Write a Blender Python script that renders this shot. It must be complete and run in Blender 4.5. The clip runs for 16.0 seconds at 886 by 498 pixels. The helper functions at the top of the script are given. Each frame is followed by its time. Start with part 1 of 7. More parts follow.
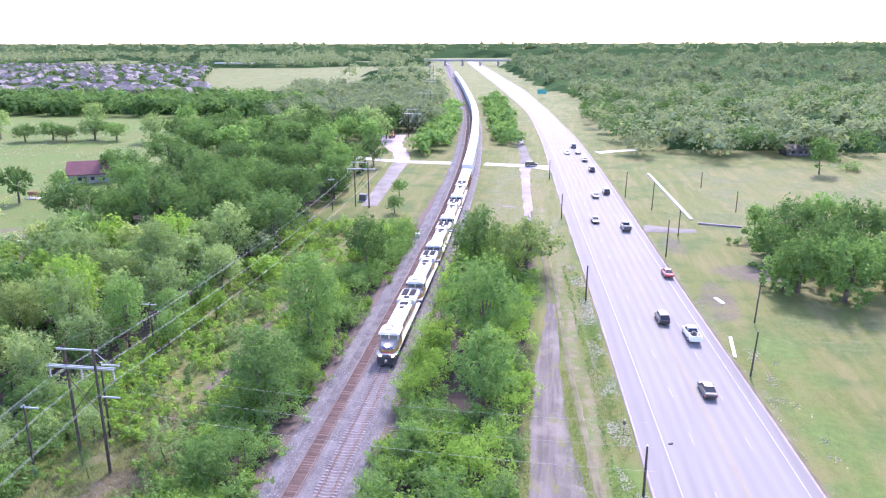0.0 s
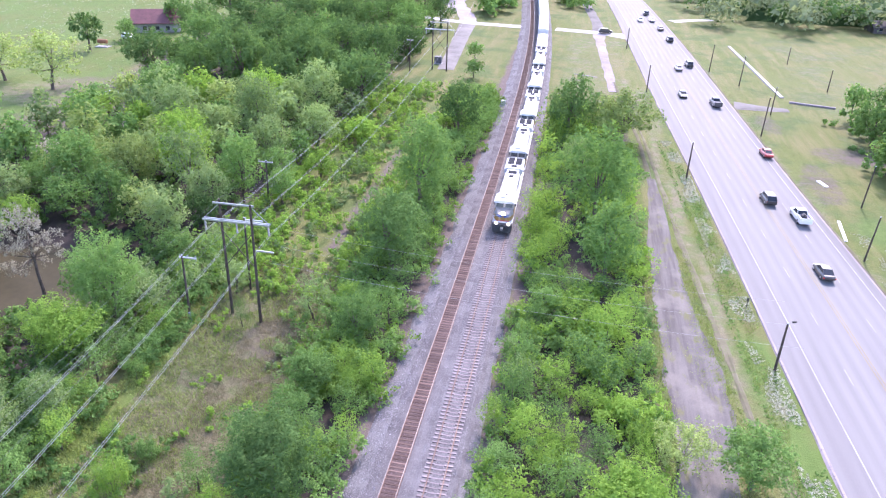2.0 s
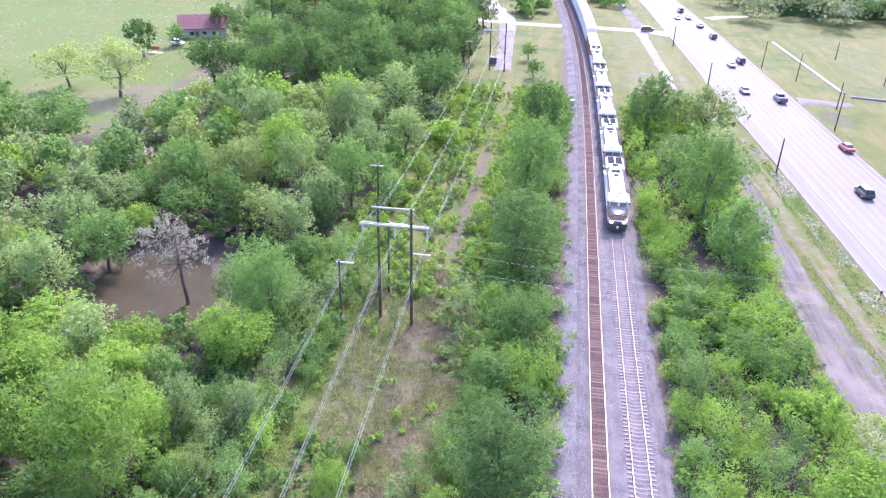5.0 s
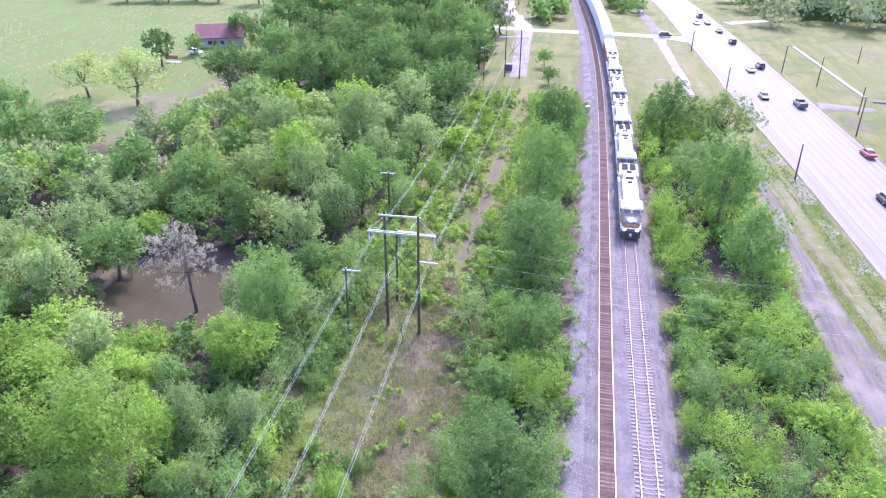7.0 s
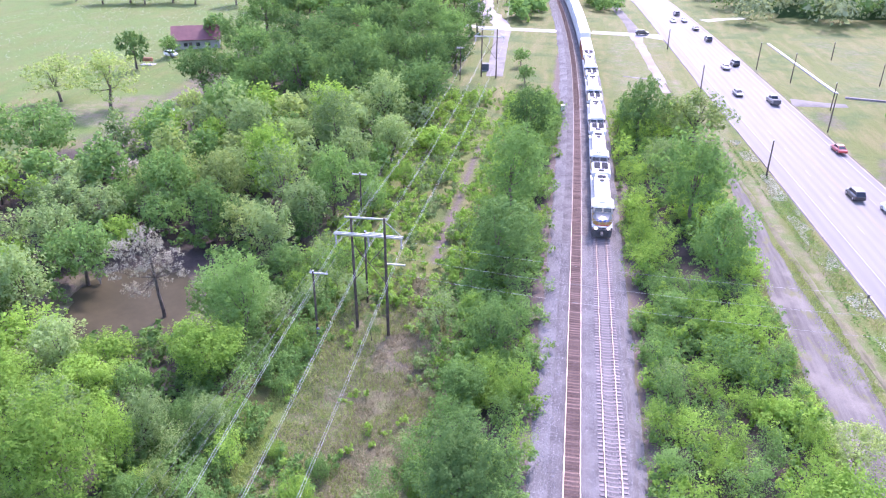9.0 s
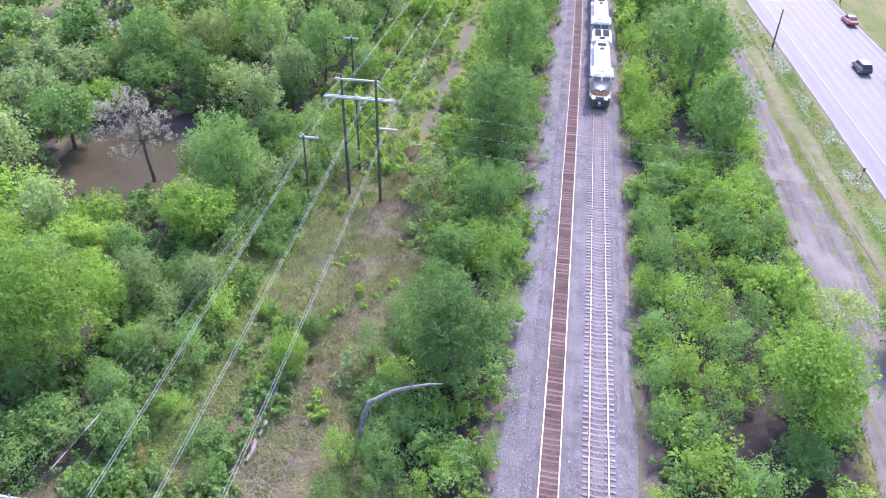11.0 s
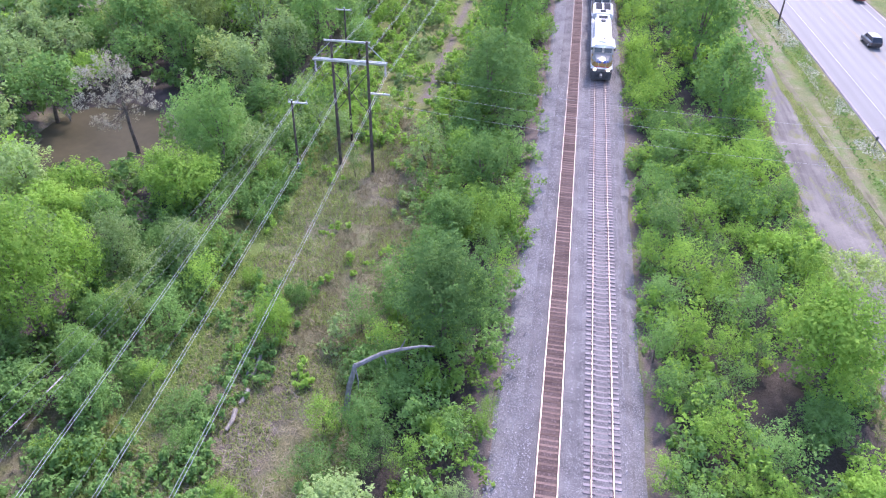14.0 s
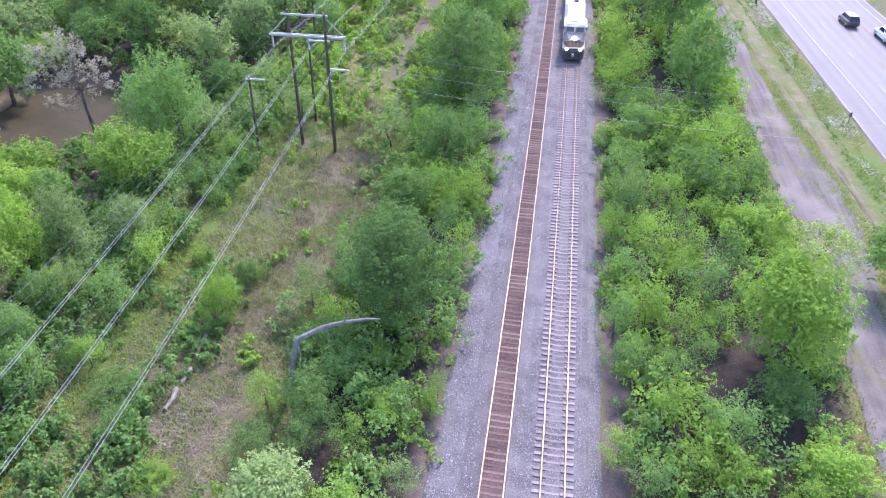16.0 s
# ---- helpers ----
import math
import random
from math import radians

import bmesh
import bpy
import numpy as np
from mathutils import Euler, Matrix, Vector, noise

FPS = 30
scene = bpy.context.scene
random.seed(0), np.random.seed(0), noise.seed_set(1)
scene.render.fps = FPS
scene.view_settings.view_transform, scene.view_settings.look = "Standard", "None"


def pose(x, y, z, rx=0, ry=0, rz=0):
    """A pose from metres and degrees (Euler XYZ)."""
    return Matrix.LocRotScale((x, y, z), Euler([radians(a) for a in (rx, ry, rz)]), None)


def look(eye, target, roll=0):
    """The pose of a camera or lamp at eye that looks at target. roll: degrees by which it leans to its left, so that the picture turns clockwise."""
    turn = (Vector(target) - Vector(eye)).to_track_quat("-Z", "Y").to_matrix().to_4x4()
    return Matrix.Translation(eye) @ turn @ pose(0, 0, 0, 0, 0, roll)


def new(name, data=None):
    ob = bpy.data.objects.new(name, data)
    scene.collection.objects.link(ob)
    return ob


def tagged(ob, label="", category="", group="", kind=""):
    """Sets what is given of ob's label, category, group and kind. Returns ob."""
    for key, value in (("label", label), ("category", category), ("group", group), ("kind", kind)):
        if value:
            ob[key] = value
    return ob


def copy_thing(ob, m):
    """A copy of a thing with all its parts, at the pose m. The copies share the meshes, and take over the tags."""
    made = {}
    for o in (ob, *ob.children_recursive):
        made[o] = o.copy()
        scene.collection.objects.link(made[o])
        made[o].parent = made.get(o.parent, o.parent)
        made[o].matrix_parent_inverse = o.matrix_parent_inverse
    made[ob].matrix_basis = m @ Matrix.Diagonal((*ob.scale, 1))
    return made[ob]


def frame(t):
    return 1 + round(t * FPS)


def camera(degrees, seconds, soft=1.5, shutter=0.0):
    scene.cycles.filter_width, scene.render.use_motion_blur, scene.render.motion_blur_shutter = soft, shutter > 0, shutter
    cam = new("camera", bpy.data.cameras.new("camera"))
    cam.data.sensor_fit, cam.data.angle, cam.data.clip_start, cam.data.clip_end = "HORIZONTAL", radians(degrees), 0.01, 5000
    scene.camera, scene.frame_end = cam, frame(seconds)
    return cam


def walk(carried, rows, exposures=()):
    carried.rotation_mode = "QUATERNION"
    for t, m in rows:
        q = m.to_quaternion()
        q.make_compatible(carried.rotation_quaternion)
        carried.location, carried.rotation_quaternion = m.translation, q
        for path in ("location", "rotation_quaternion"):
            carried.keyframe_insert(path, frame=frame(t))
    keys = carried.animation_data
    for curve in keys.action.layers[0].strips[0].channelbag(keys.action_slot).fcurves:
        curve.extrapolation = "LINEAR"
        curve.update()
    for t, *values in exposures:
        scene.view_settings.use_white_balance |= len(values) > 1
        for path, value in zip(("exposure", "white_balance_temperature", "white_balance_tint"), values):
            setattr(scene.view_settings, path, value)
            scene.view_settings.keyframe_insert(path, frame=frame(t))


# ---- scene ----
cam = camera(63.0, 16.0, 1.2)
PATH = [
    (0, (22.978, -0.137, 48.474), (22.699, 1.764, 47.918), -0.2),
    (0.5, (19.94, -0.816, 48.507), (19.67, 1.037, 47.806), 0.3),
    (1, (16.369, -1.228, 49.102), (16.099, 0.567, 48.263), 1.0),
    (1.5, (12.58, -1.873, 48.934), (12.29, -0.081, 48.096), 1.5),
    (2, (8.49, -2.959, 48.664), (8.183, -1.198, 47.766), 1.9),
    (2.5, (3.794, -4.16, 48.952), (3.47, -2.411, 48.037), 2.3),
    (3, (-0.677, -5.347, 48.935), (-1.01, -3.597, 48.026), 2.4),
    (3.5, (-4.6, -6.358, 49.045), (-4.932, -4.607, 48.137), 1.9),
    (4, (-6.145, -6.949, 49.646), (-6.447, -5.194, 48.736), -0.9),
    (4.5, (-9.113, -7.229, 48.961), (-9.379, -5.463, 48.06), 1.3),
    (5, (-10.374, -7.108, 48.791), (-10.658, -5.344, 47.893), 1.1),
    (5.2, (-10.486, -7.194, 48.787), (-10.786, -5.431, 47.892), 1.0),
    (7.3, (-8.585, -5.708, 48.53), (-8.927, -3.946, 47.649), 0.3),
    (7.5, (-8.322, -5.513, 48.603), (-8.656, -3.75, 47.72), 0.5),
    (8, (-7.664, -5.351, 48.698), (-7.985, -3.584, 47.817), 0.4),
    (10.3, (-6.339, -5.408, 47.838), (-6.629, -3.651, 46.926), 0.2),
    (10.5, (-6.393, -5.677, 47.205), (-6.674, -3.97, 46.202), 0.6),
    (11, (-6.311, -5.62, 46.825), (-6.575, -4.015, 45.662), 1.0),
    (11.5, (-6.414, -5.468, 46.437), (-6.674, -3.864, 45.271), 1.1),
    (12, (-6.372, -5.283, 45.67), (-6.634, -3.681, 44.502), 0.9),
    (12.5, (-6.412, -5.144, 44.653), (-6.675, -3.54, 43.488), 0.9),
    (13, (-6.41, -5.027, 43.766), (-6.674, -3.421, 42.603), 1.0),
    (13.5, (-6.247, -4.857, 42.901), (-6.514, -3.252, 41.738), 0.9),
    (14, (-5.698, -4.607, 41.882), (-5.967, -2.999, 40.723), 0.7),
    (14.5, (-5.03, -4.435, 41.157), (-5.292, -2.827, 39.998), 0.7),
    (15, (-4.379, -4.168, 40.34), (-4.637, -2.558, 39.181), 0.6),
    (15.5, (-3.473, -3.907, 39.694), (-3.725, -2.298, 38.533), 0.7),
    (16, (-2.419, -3.629, 39.035), (-2.673, -2.02, 37.874), 0.5),
]
walk(cam, [(t, look(eye, target, roll)) for t, eye, target, roll in PATH],
     [(0.0, 2.22, 6090, 34), (1.0, 2.17, 6150, 33), (2.0, 2.20, 6200, 31), (5.0, 2.38, 6080, 37), (8.0, 2.36, 5970, 40), (10.5, 2.26, 6070, 34), (12.0, 2.14, 6070, 30), (16.0, 2.09, 6050, 30)])

# world, sun, exposure
SUN_AZ, SUN_EL = 10.0, 46.0          # degrees: clockwise from +y, above the horizon
world = bpy.data.worlds.new("sky")
scene.world = world
world.use_nodes = True
wn = world.node_tree
sky = wn.nodes.new("ShaderNodeTexSky")
sky.sky_type = "NISHITA"
sky.sun_disc = False
sky.sun_elevation = radians(SUN_EL)
sky.sun_rotation = radians(SUN_AZ)
sky.air_density, sky.dust_density, sky.ozone_density = 1.0, 1.2, 1.0
wn.links.new(sky.outputs[0], wn.nodes["Background"].inputs[0])
wn.nodes["Background"].inputs[1].default_value = 0.15
sun_data = bpy.data.lights.new("sun", "SUN")
sun_data.energy, sun_data.angle, sun_data.color = 1.75, radians(6.0), (1.0, 0.95, 0.89)
sun = new("sun", sun_data)
sun.matrix_world = look((0, 0, 200), (-math.sin(radians(SUN_AZ)) * 100, -math.cos(radians(SUN_AZ)) * 100, 200 - 100 * math.tan(radians(SUN_EL))))

# ---------------------------------------------------------------- materials
def nodes_of(name):
    m = bpy.data.materials.new(name)
    m.use_nodes = True
    nt = m.node_tree
    return m, nt, nt.nodes["Principled BSDF"], nt.nodes["Material Output"]


def link_noise(nt, vec, scale, detail=5.0, rough=0.6):
    n = nt.nodes.new("ShaderNodeTexNoise")
    n.inputs["Scale"].default_value, n.inputs["Detail"].default_value, n.inputs["Roughness"].default_value = scale, detail, rough
    nt.links.new(vec, n.inputs["Vector"])
    return n.outputs[0]


def ramp(nt, fac, *stops):
    r = nt.nodes.new("ShaderNodeValToRGB")
    els = r.color_ramp.elements
    while len(els) < len(stops):
        els.new(0.5)
    for e, (p, c) in zip(els, stops):
        e.position, e.color = p, (*c, 1)
    nt.links.new(fac, r.inputs[0])
    return r.outputs[0]


def mix(nt, fac, a, b, blend="MIX"):
    n = nt.nodes.new("ShaderNodeMix")
    n.data_type, n.blend_type = "RGBA", blend
    for socket, v in ((n.inputs[0], fac), (n.inputs[6], a), (n.inputs[7], b)):
        if isinstance(v, (int, float)):
            socket.default_value = v
        elif isinstance(v, tuple):
            socket.default_value = (*v, 1)
        else:
            nt.links.new(v, socket)
    return n.outputs[2]


def maths(nt, op, a, b=0.0, c=0.0):
    n = nt.nodes.new("ShaderNodeMath")
    n.operation = op
    for socket, v in zip(n.inputs, (a, b, c)):
        if isinstance(v, (int, float)):
            socket.default_value = v
        else:
            nt.links.new(v, socket)
    return n.outputs[0]


def add_bump(nt, bsdf, height, strength=0.4, distance=0.05):
    b = nt.nodes.new("ShaderNodeBump")
    b.inputs["Strength"].default_value, b.inputs["Distance"].default_value = strength, distance
    nt.links.new(height, b.inputs["Height"])
    nt.links.new(b.outputs[0], bsdf.inputs["Normal"])


def place_of(nt, stretch=None):
    g = nt.nodes.new("ShaderNodeNewGeometry").outputs["Position"]
    if stretch:
        m = nt.nodes.new("ShaderNodeMapping")
        m.inputs["Scale"].default_value = stretch
        nt.links.new(g, m.inputs["Vector"])
        return m.outputs[0]
    return g


def surface(name, c1, c2, scale, rough=0.7, metal=0.0, c3=None, scale2=None, bump=0.2, bump_d=0.02, vary=0.12, local=True, spec=0.4):
    """A worn surface: two colours by coarse noise, grain by fine noise, and a change from object to object."""
    m, nt, b, _ = nodes_of(name)
    if local:
        vec = nt.nodes.new("ShaderNodeTexCoord").outputs["Object"]
    else:
        vec = place_of(nt)
    big = link_noise(nt, vec, scale)
    fine = link_noise(nt, vec, scale2 or scale * 9)
    col = ramp(nt, big, (0.36, c1), (0.66, c2))
    if c3:
        col = mix(nt, ramp(nt, fine, (0.52, (0, 0, 0)), (0.66, (1, 1, 1))), col, c3)
    info = nt.nodes.new("ShaderNodeObjectInfo").outputs["Random"]
    gain = maths(nt, "MULTIPLY_ADD", info, 2 * vary, 1 - vary)
    gain = maths(nt, "MULTIPLY", gain, maths(nt, "MULTIPLY_ADD", fine, 0.5, 0.75))
    col = mix(nt, 1.0, col, gain, "MULTIPLY")
    nt.links.new(col, b.inputs["Base Color"])
    b.inputs["Roughness"].default_value, b.inputs["Metallic"].default_value = rough, metal
    b.inputs["Specular IOR Level"].default_value = spec
    if bump:
        add_bump(nt, b, fine, bump, bump_d)
    return m


def leafage(name, dark, light, through_light=0.35, rough=0.6):
    """Leaves: a colour for every leaf, a tone for every plant, light passing through."""
    m, nt, b, out = nodes_of(name)
    isl = nt.nodes.new("ShaderNodeNewGeometry").outputs["Random Per Island"]
    info = nt.nodes.new("ShaderNodeObjectInfo").outputs["Random"]
    vec = place_of(nt)
    patch = link_noise(nt, vec, 0.75, 2.0)
    t = maths(nt, "ADD", maths(nt, "MULTIPLY_ADD", isl, 0.20, 0.06), maths(nt, "MULTIPLY", patch, 0.95))
    col = ramp(nt, t, (0.25, dark), (0.85, light))
    col = mix(nt, maths(nt, "MULTIPLY", info, 0.35), col, tuple(0.5 * (a + c) * k for a, c, k in zip(dark, light, (1.25, 1.0, 0.9))))
    col = mix(nt, 1.0, col, maths(nt, "MULTIPLY_ADD", info, 0.5, 0.75), "MULTIPLY")
    nt.links.new(col, b.inputs["Base Color"])
    b.inputs["Roughness"].default_value = rough
    b.inputs["Specular IOR Level"].default_value = 0.0
    tr = nt.nodes.new("ShaderNodeBsdfTranslucent")
    nt.links.new(mix(nt, 1.0, col, (1.0, 1.0, 0.7), "MULTIPLY"), tr.inputs["Color"])
    ms = nt.nodes.new("ShaderNodeMixShader")
    ms.inputs[0].default_value = through_light
    nt.links.new(b.outputs[0], ms.inputs[1])
    nt.links.new(tr.outputs[0], ms.inputs[2])
    nt.links.new(ms.outputs[0], out.inputs["Surface"])
    return m


def plain(name, colour, rough=0.5, metal=0.0, emit=0.0):
    m, nt, b, _ = nodes_of(name)
    b.inputs["Base Color"].default_value = (*colour, 1)
    b.inputs["Roughness"].default_value, b.inputs["Metallic"].default_value = rough, metal
    if emit:
        b.inputs["Emission Color"].default_value = (*colour, 1)
        b.inputs["Emission Strength"].default_value = emit
    return m


def ground_material():
    """Meadow, dry grass, lush grass, bare soil and litter darkened as tree shade, mixed by the sheet's zones with
    ragged borders.
    """
    m, nt, b, _ = nodes_of("ground_cover")
    pos = place_of(nt)
    zone = nt.nodes.new("ShaderNodeAttribute")
    zone.attribute_name = "zone"
    sep = nt.nodes.new("ShaderNodeSeparateColor")
    nt.links.new(zone.outputs["Color"], sep.inputs[0])
    huge, large, mid, fine = (link_noise(nt, pos, s, d) for s, d in ((0.016, 3.0), (0.11, 4.0), (0.9, 5.0), (7.0, 6.0)))
    ragged = maths(nt, "SUBTRACT", maths(nt, "ADD", maths(nt, "MULTIPLY", large, 0.9), maths(nt, "MULTIPLY", mid, 0.7)), 0.8)

    def mask(s, sharp=2.2):
        n = nt.nodes.new("ShaderNodeClamp")
        nt.links.new(maths(nt, "MULTIPLY_ADD", maths(nt, "ADD", maths(nt, "SUBTRACT", s, 0.5), ragged), sharp, 0.5), n.inputs[0])
        return n.outputs[0]
    meadow = mix(nt, mid, (0.064, 0.090, 0.021), (0.122, 0.140, 0.039))
    meadow = mix(nt, ramp(nt, huge, (0.42, (0, 0, 0)), (0.62, (1, 1, 1))), meadow, (0.108, 0.126, 0.040))
    mown = link_noise(nt, place_of(nt, (0.4, 0.035, 1)), 1.0, 4.0)
    meadow = mix(nt, ramp(nt, mown, (0.42, (0, 0, 0)), (0.62, (0.8, 0.8, 0.8))), meadow, (0.150, 0.138, 0.060))
    meadow = mix(nt, ramp(nt, large, (0.48, (0, 0, 0)), (0.62, (0.85, 0.85, 0.85))), meadow, (0.066, 0.102, 0.030))
    lush = mix(nt, mid, (0.062, 0.112, 0.024), (0.116, 0.166, 0.044))
    dry = mix(nt, mid, (0.120, 0.106, 0.066), (0.208, 0.182, 0.122))
    dry = mix(nt, ramp(nt, link_noise(nt, pos, 0.42, 5.0), (0.44, (0, 0, 0)), (0.60, (1, 1, 1))), dry, (0.108, 0.140, 0.050))
    soil = mix(nt, mid, (0.079, 0.060, 0.053), (0.145, 0.117, 0.106))
    col = mix(nt, mask(sep.outputs[2]), meadow, lush)
    col = mix(nt, mask(sep.outputs[1]), col, dry)
    col = mix(nt, mask(sep.outputs[0]), col, soil)
    # litter colour so dark because the shade under the trees is painted in
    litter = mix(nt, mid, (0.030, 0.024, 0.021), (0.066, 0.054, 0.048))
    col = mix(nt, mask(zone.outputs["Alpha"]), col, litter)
    blades = link_noise(nt, pos, 26.0, 3.0)
    col = mix(nt, 1.0, col, maths(nt, "MULTIPLY_ADD", fine, 1.3, 0.35), "MULTIPLY")
    col = mix(nt, 1.0, col, maths(nt, "MULTIPLY_ADD", blades, 1.2, 0.4), "MULTIPLY")
    nt.links.new(col, b.inputs["Base Color"])
    b.inputs["Roughness"].default_value = 0.9
    b.inputs["Specular IOR Level"].default_value = 0.15
    add_bump(nt, b, maths(nt, "ADD", fine, mid), 0.6, 0.15)
    return m


def road_material():
    """Pale worn paving with darker wheel tracks that run along the road."""
    m, nt, b, _ = nodes_of("worn_paving")
    pos = place_of(nt)
    streak = link_noise(nt, place_of(nt, (1.1, 0.012, 1)), 1.0, 3.0)
    patch = link_noise(nt, pos, 0.12, 4.0)
    grain = link_noise(nt, pos, 14.0, 3.0)
    uv = nt.nodes.new("ShaderNodeUVMap").outputs[0]
    sx = nt.nodes.new("ShaderNodeSeparateXYZ")
    nt.links.new(uv, sx.inputs[0])
    wave = maths(nt, "SINE", maths(nt, "MULTIPLY", sx.outputs[0], 2 * math.pi * 11.0))
    col = mix(nt, streak, (0.152, 0.150, 0.147), (0.222, 0.220, 0.215))
    col = mix(nt, maths(nt, "MULTIPLY", patch, 0.4), col, (0.200, 0.180, 0.184))
    col = mix(nt, 1.0, col, maths(nt, "MULTIPLY_ADD", wave, 0.05, 0.97), "MULTIPLY")
    shoulder = ramp(nt, maths(nt, "ADD", sx.outputs[0], maths(nt, "MULTIPLY", patch, 0.02)), (0.15, (0.92, 0.91, 0.92)), (0.19, (1, 1, 1)), (0.90, (1, 1, 1)), (0.93, (0.88, 0.87, 0.88)))
    col = mix(nt, 1.0, col, shoulder, "MULTIPLY")
    col = mix(nt, 1.0, col, maths(nt, "MULTIPLY_ADD", grain, 0.3, 0.85), "MULTIPLY")
    nt.links.new(col, b.inputs["Base Color"])
    nt.links.new(maths(nt, "MULTIPLY_ADD", patch, 0.2, 0.6), b.inputs["Roughness"])
    b.inputs["Specular IOR Level"].default_value = 0.08
    add_bump(nt, b, grain, 0.25, 0.01)
    return m


def paving_material():
    """Broken brownish grey paving with long worn streaks, sandy scuffs and mossy patches."""
    m, nt, b, _ = nodes_of("broken_paving")
    pos = place_of(nt)
    streak = link_noise(nt, place_of(nt, (1.3, 0.07, 1)), 1.0, 4.0)
    patch, moss, grain = link_noise(nt, pos, 0.22, 4.0), link_noise(nt, place_of(nt, (0.75, 0.3, 1)), 1.0, 5.0), link_noise(nt, pos, 9.0, 4.0)
    col = mix(nt, ramp(nt, streak, (0.38, (0, 0, 0)), (0.62, (1, 1, 1))), (0.096, 0.087, 0.082), (0.146, 0.133, 0.126))
    col = mix(nt, ramp(nt, patch, (0.48, (0, 0, 0)), (0.66, (0.75, 0.75, 0.75))), col, (0.190, 0.171, 0.155))
    col = mix(nt, ramp(nt, moss, (0.55, (0, 0, 0)), (0.66, (0.85, 0.85, 0.85))), col, (0.135, 0.135, 0.066))
    col = mix(nt, 1.0, col, maths(nt, "MULTIPLY_ADD", grain, 0.7, 0.65), "MULTIPLY")
    nt.links.new(col, b.inputs["Base Color"])
    b.inputs["Roughness"].default_value = 0.9
    b.inputs["Specular IOR Level"].default_value = 0.1
    add_bump(nt, b, grain, 0.4, 0.03)
    return m


M_GROUND = ground_material()
M_ROAD = road_material()
M_BALLAST = surface("ballast_stone", (0.080, 0.076, 0.080), (0.148, 0.142, 0.147), 0.35, 0.9, c3=(0.244, 0.236, 0.244), scale2=13.0, bump=0.5, bump_d=0.03, local=False, spec=0.1)
M_BALLAST_DARK = surface("soiled_ballast", (0.060, 0.042, 0.039), (0.105, 0.076, 0.070), 0.4, 0.9, c3=(0.124, 0.090, 0.095), scale2=7.0, bump=0.8, bump_d=0.05, local=False, spec=0.1)
M_BALLAST_STAIN = surface("stained_ballast", (0.072, 0.067, 0.070), (0.132, 0.124, 0.128), 0.5, 0.9, c3=(0.202, 0.194, 0.198), scale2=12.0, bump=0.5, bump_d=0.03, local=False, spec=0.1)
M_POND = surface("muddy_water", (0.042, 0.037, 0.021), (0.064, 0.054, 0.032), 0.12, 0.55, scale2=1.4, bump=0.04, vary=0.0, local=False, spec=0.06)
M_STONE = surface("pale_stone", (0.200, 0.184, 0.196), (0.370, 0.348, 0.366), 2.0, 0.85, vary=0.3, spec=0.1)
M_CONC_TIE = surface("concrete_tie", (0.178, 0.152, 0.156), (0.255, 0.220, 0.224), 1.2, 0.8, vary=0.2, spec=0.1)
M_WOOD_TIE = surface("weathered_tie", (0.088, 0.058, 0.050), (0.185, 0.130, 0.113), 1.5, 0.85, vary=0.45, spec=0.1)
M_RAIL_TOP = surface("polished_rail", (0.165, 0.152, 0.154), (0.210, 0.194, 0.197), 0.4, 0.36, 1.0, vary=0.0, bump=0, local=False)
M_RAIL_DULL = surface("dull_rail", (0.100, 0.090, 0.092), (0.130, 0.118, 0.120), 0.4, 0.34, 1.0, vary=0.0, bump=0, local=False)
M_RAIL_SIDE = surface("rusty_rail", (0.10, 0.055, 0.04), (0.19, 0.11, 0.08), 3.0, 0.8)
M_GRAVEL = surface("pale_gravel", (0.241, 0.211, 0.229), (0.348, 0.307, 0.326), 0.16, 0.92, c3=(0.188, 0.160, 0.166), scale2=3.0, bump=0.5, local=False, spec=0.1)
M_LOT = surface("old_asphalt", (0.114, 0.106, 0.102), (0.205, 0.192, 0.182), 0.16, 0.85, c3=(0.160, 0.150, 0.135), scale2=1.3, bump=0.1, local=False, spec=0.1)
M_DIRT = surface("sandy_dirt", (0.112, 0.102, 0.068), (0.176, 0.160, 0.114), 0.3, 0.95, c3=(0.104, 0.122, 0.052), scale2=2.2, bump=0.4, local=False, spec=0.05)
M_PAVING = paving_material()
M_CONC = surface("concrete", (0.286, 0.275, 0.275), (0.374, 0.363, 0.363), 0.5, 0.75)
M_LINE_W = surface("white_road_paint", (0.225, 0.224, 0.225), (0.285, 0.282, 0.285), 0.8, 0.6, local=False, bump=0, spec=0.1)
M_LINE_Y = surface("yellow_road_paint", (0.190, 0.155, 0.095), (0.225, 0.188, 0.122), 0.5, 0.6, local=False, bump=0, spec=0.1)
M_BARK = surface("bark", (0.075, 0.058, 0.045), (0.17, 0.135, 0.11), 2.5, 0.9, bump=0.6, vary=0.25)
M_BARK_PALE = surface("pale_bark", (0.182, 0.161, 0.147), (0.294, 0.266, 0.245), 2.5, 0.9, bump=0.5)
M_BARK_GREY = surface("dead_wood", (0.120, 0.112, 0.112), (0.215, 0.205, 0.205), 2.5, 0.9, bump=0.5)
M_POLE = surface("tarred_pole", (0.045, 0.033, 0.027), (0.095, 0.072, 0.058), 1.8, 0.85)
M_ARM = surface("galvanised_arm", (0.450, 0.458, 0.480), (0.555, 0.562, 0.585), 2.0, 0.35, 0.8)
M_GUARD = surface("blue_grey_plastic", (0.10, 0.12, 0.17), (0.16, 0.18, 0.23), 2.0, 0.5)
M_WIRE = plain("aluminium_wire", (0.30, 0.31, 0.32), 0.6)
M_WIRE_DARK = plain("copper_wire", (0.16, 0.16, 0.18), 0.6)
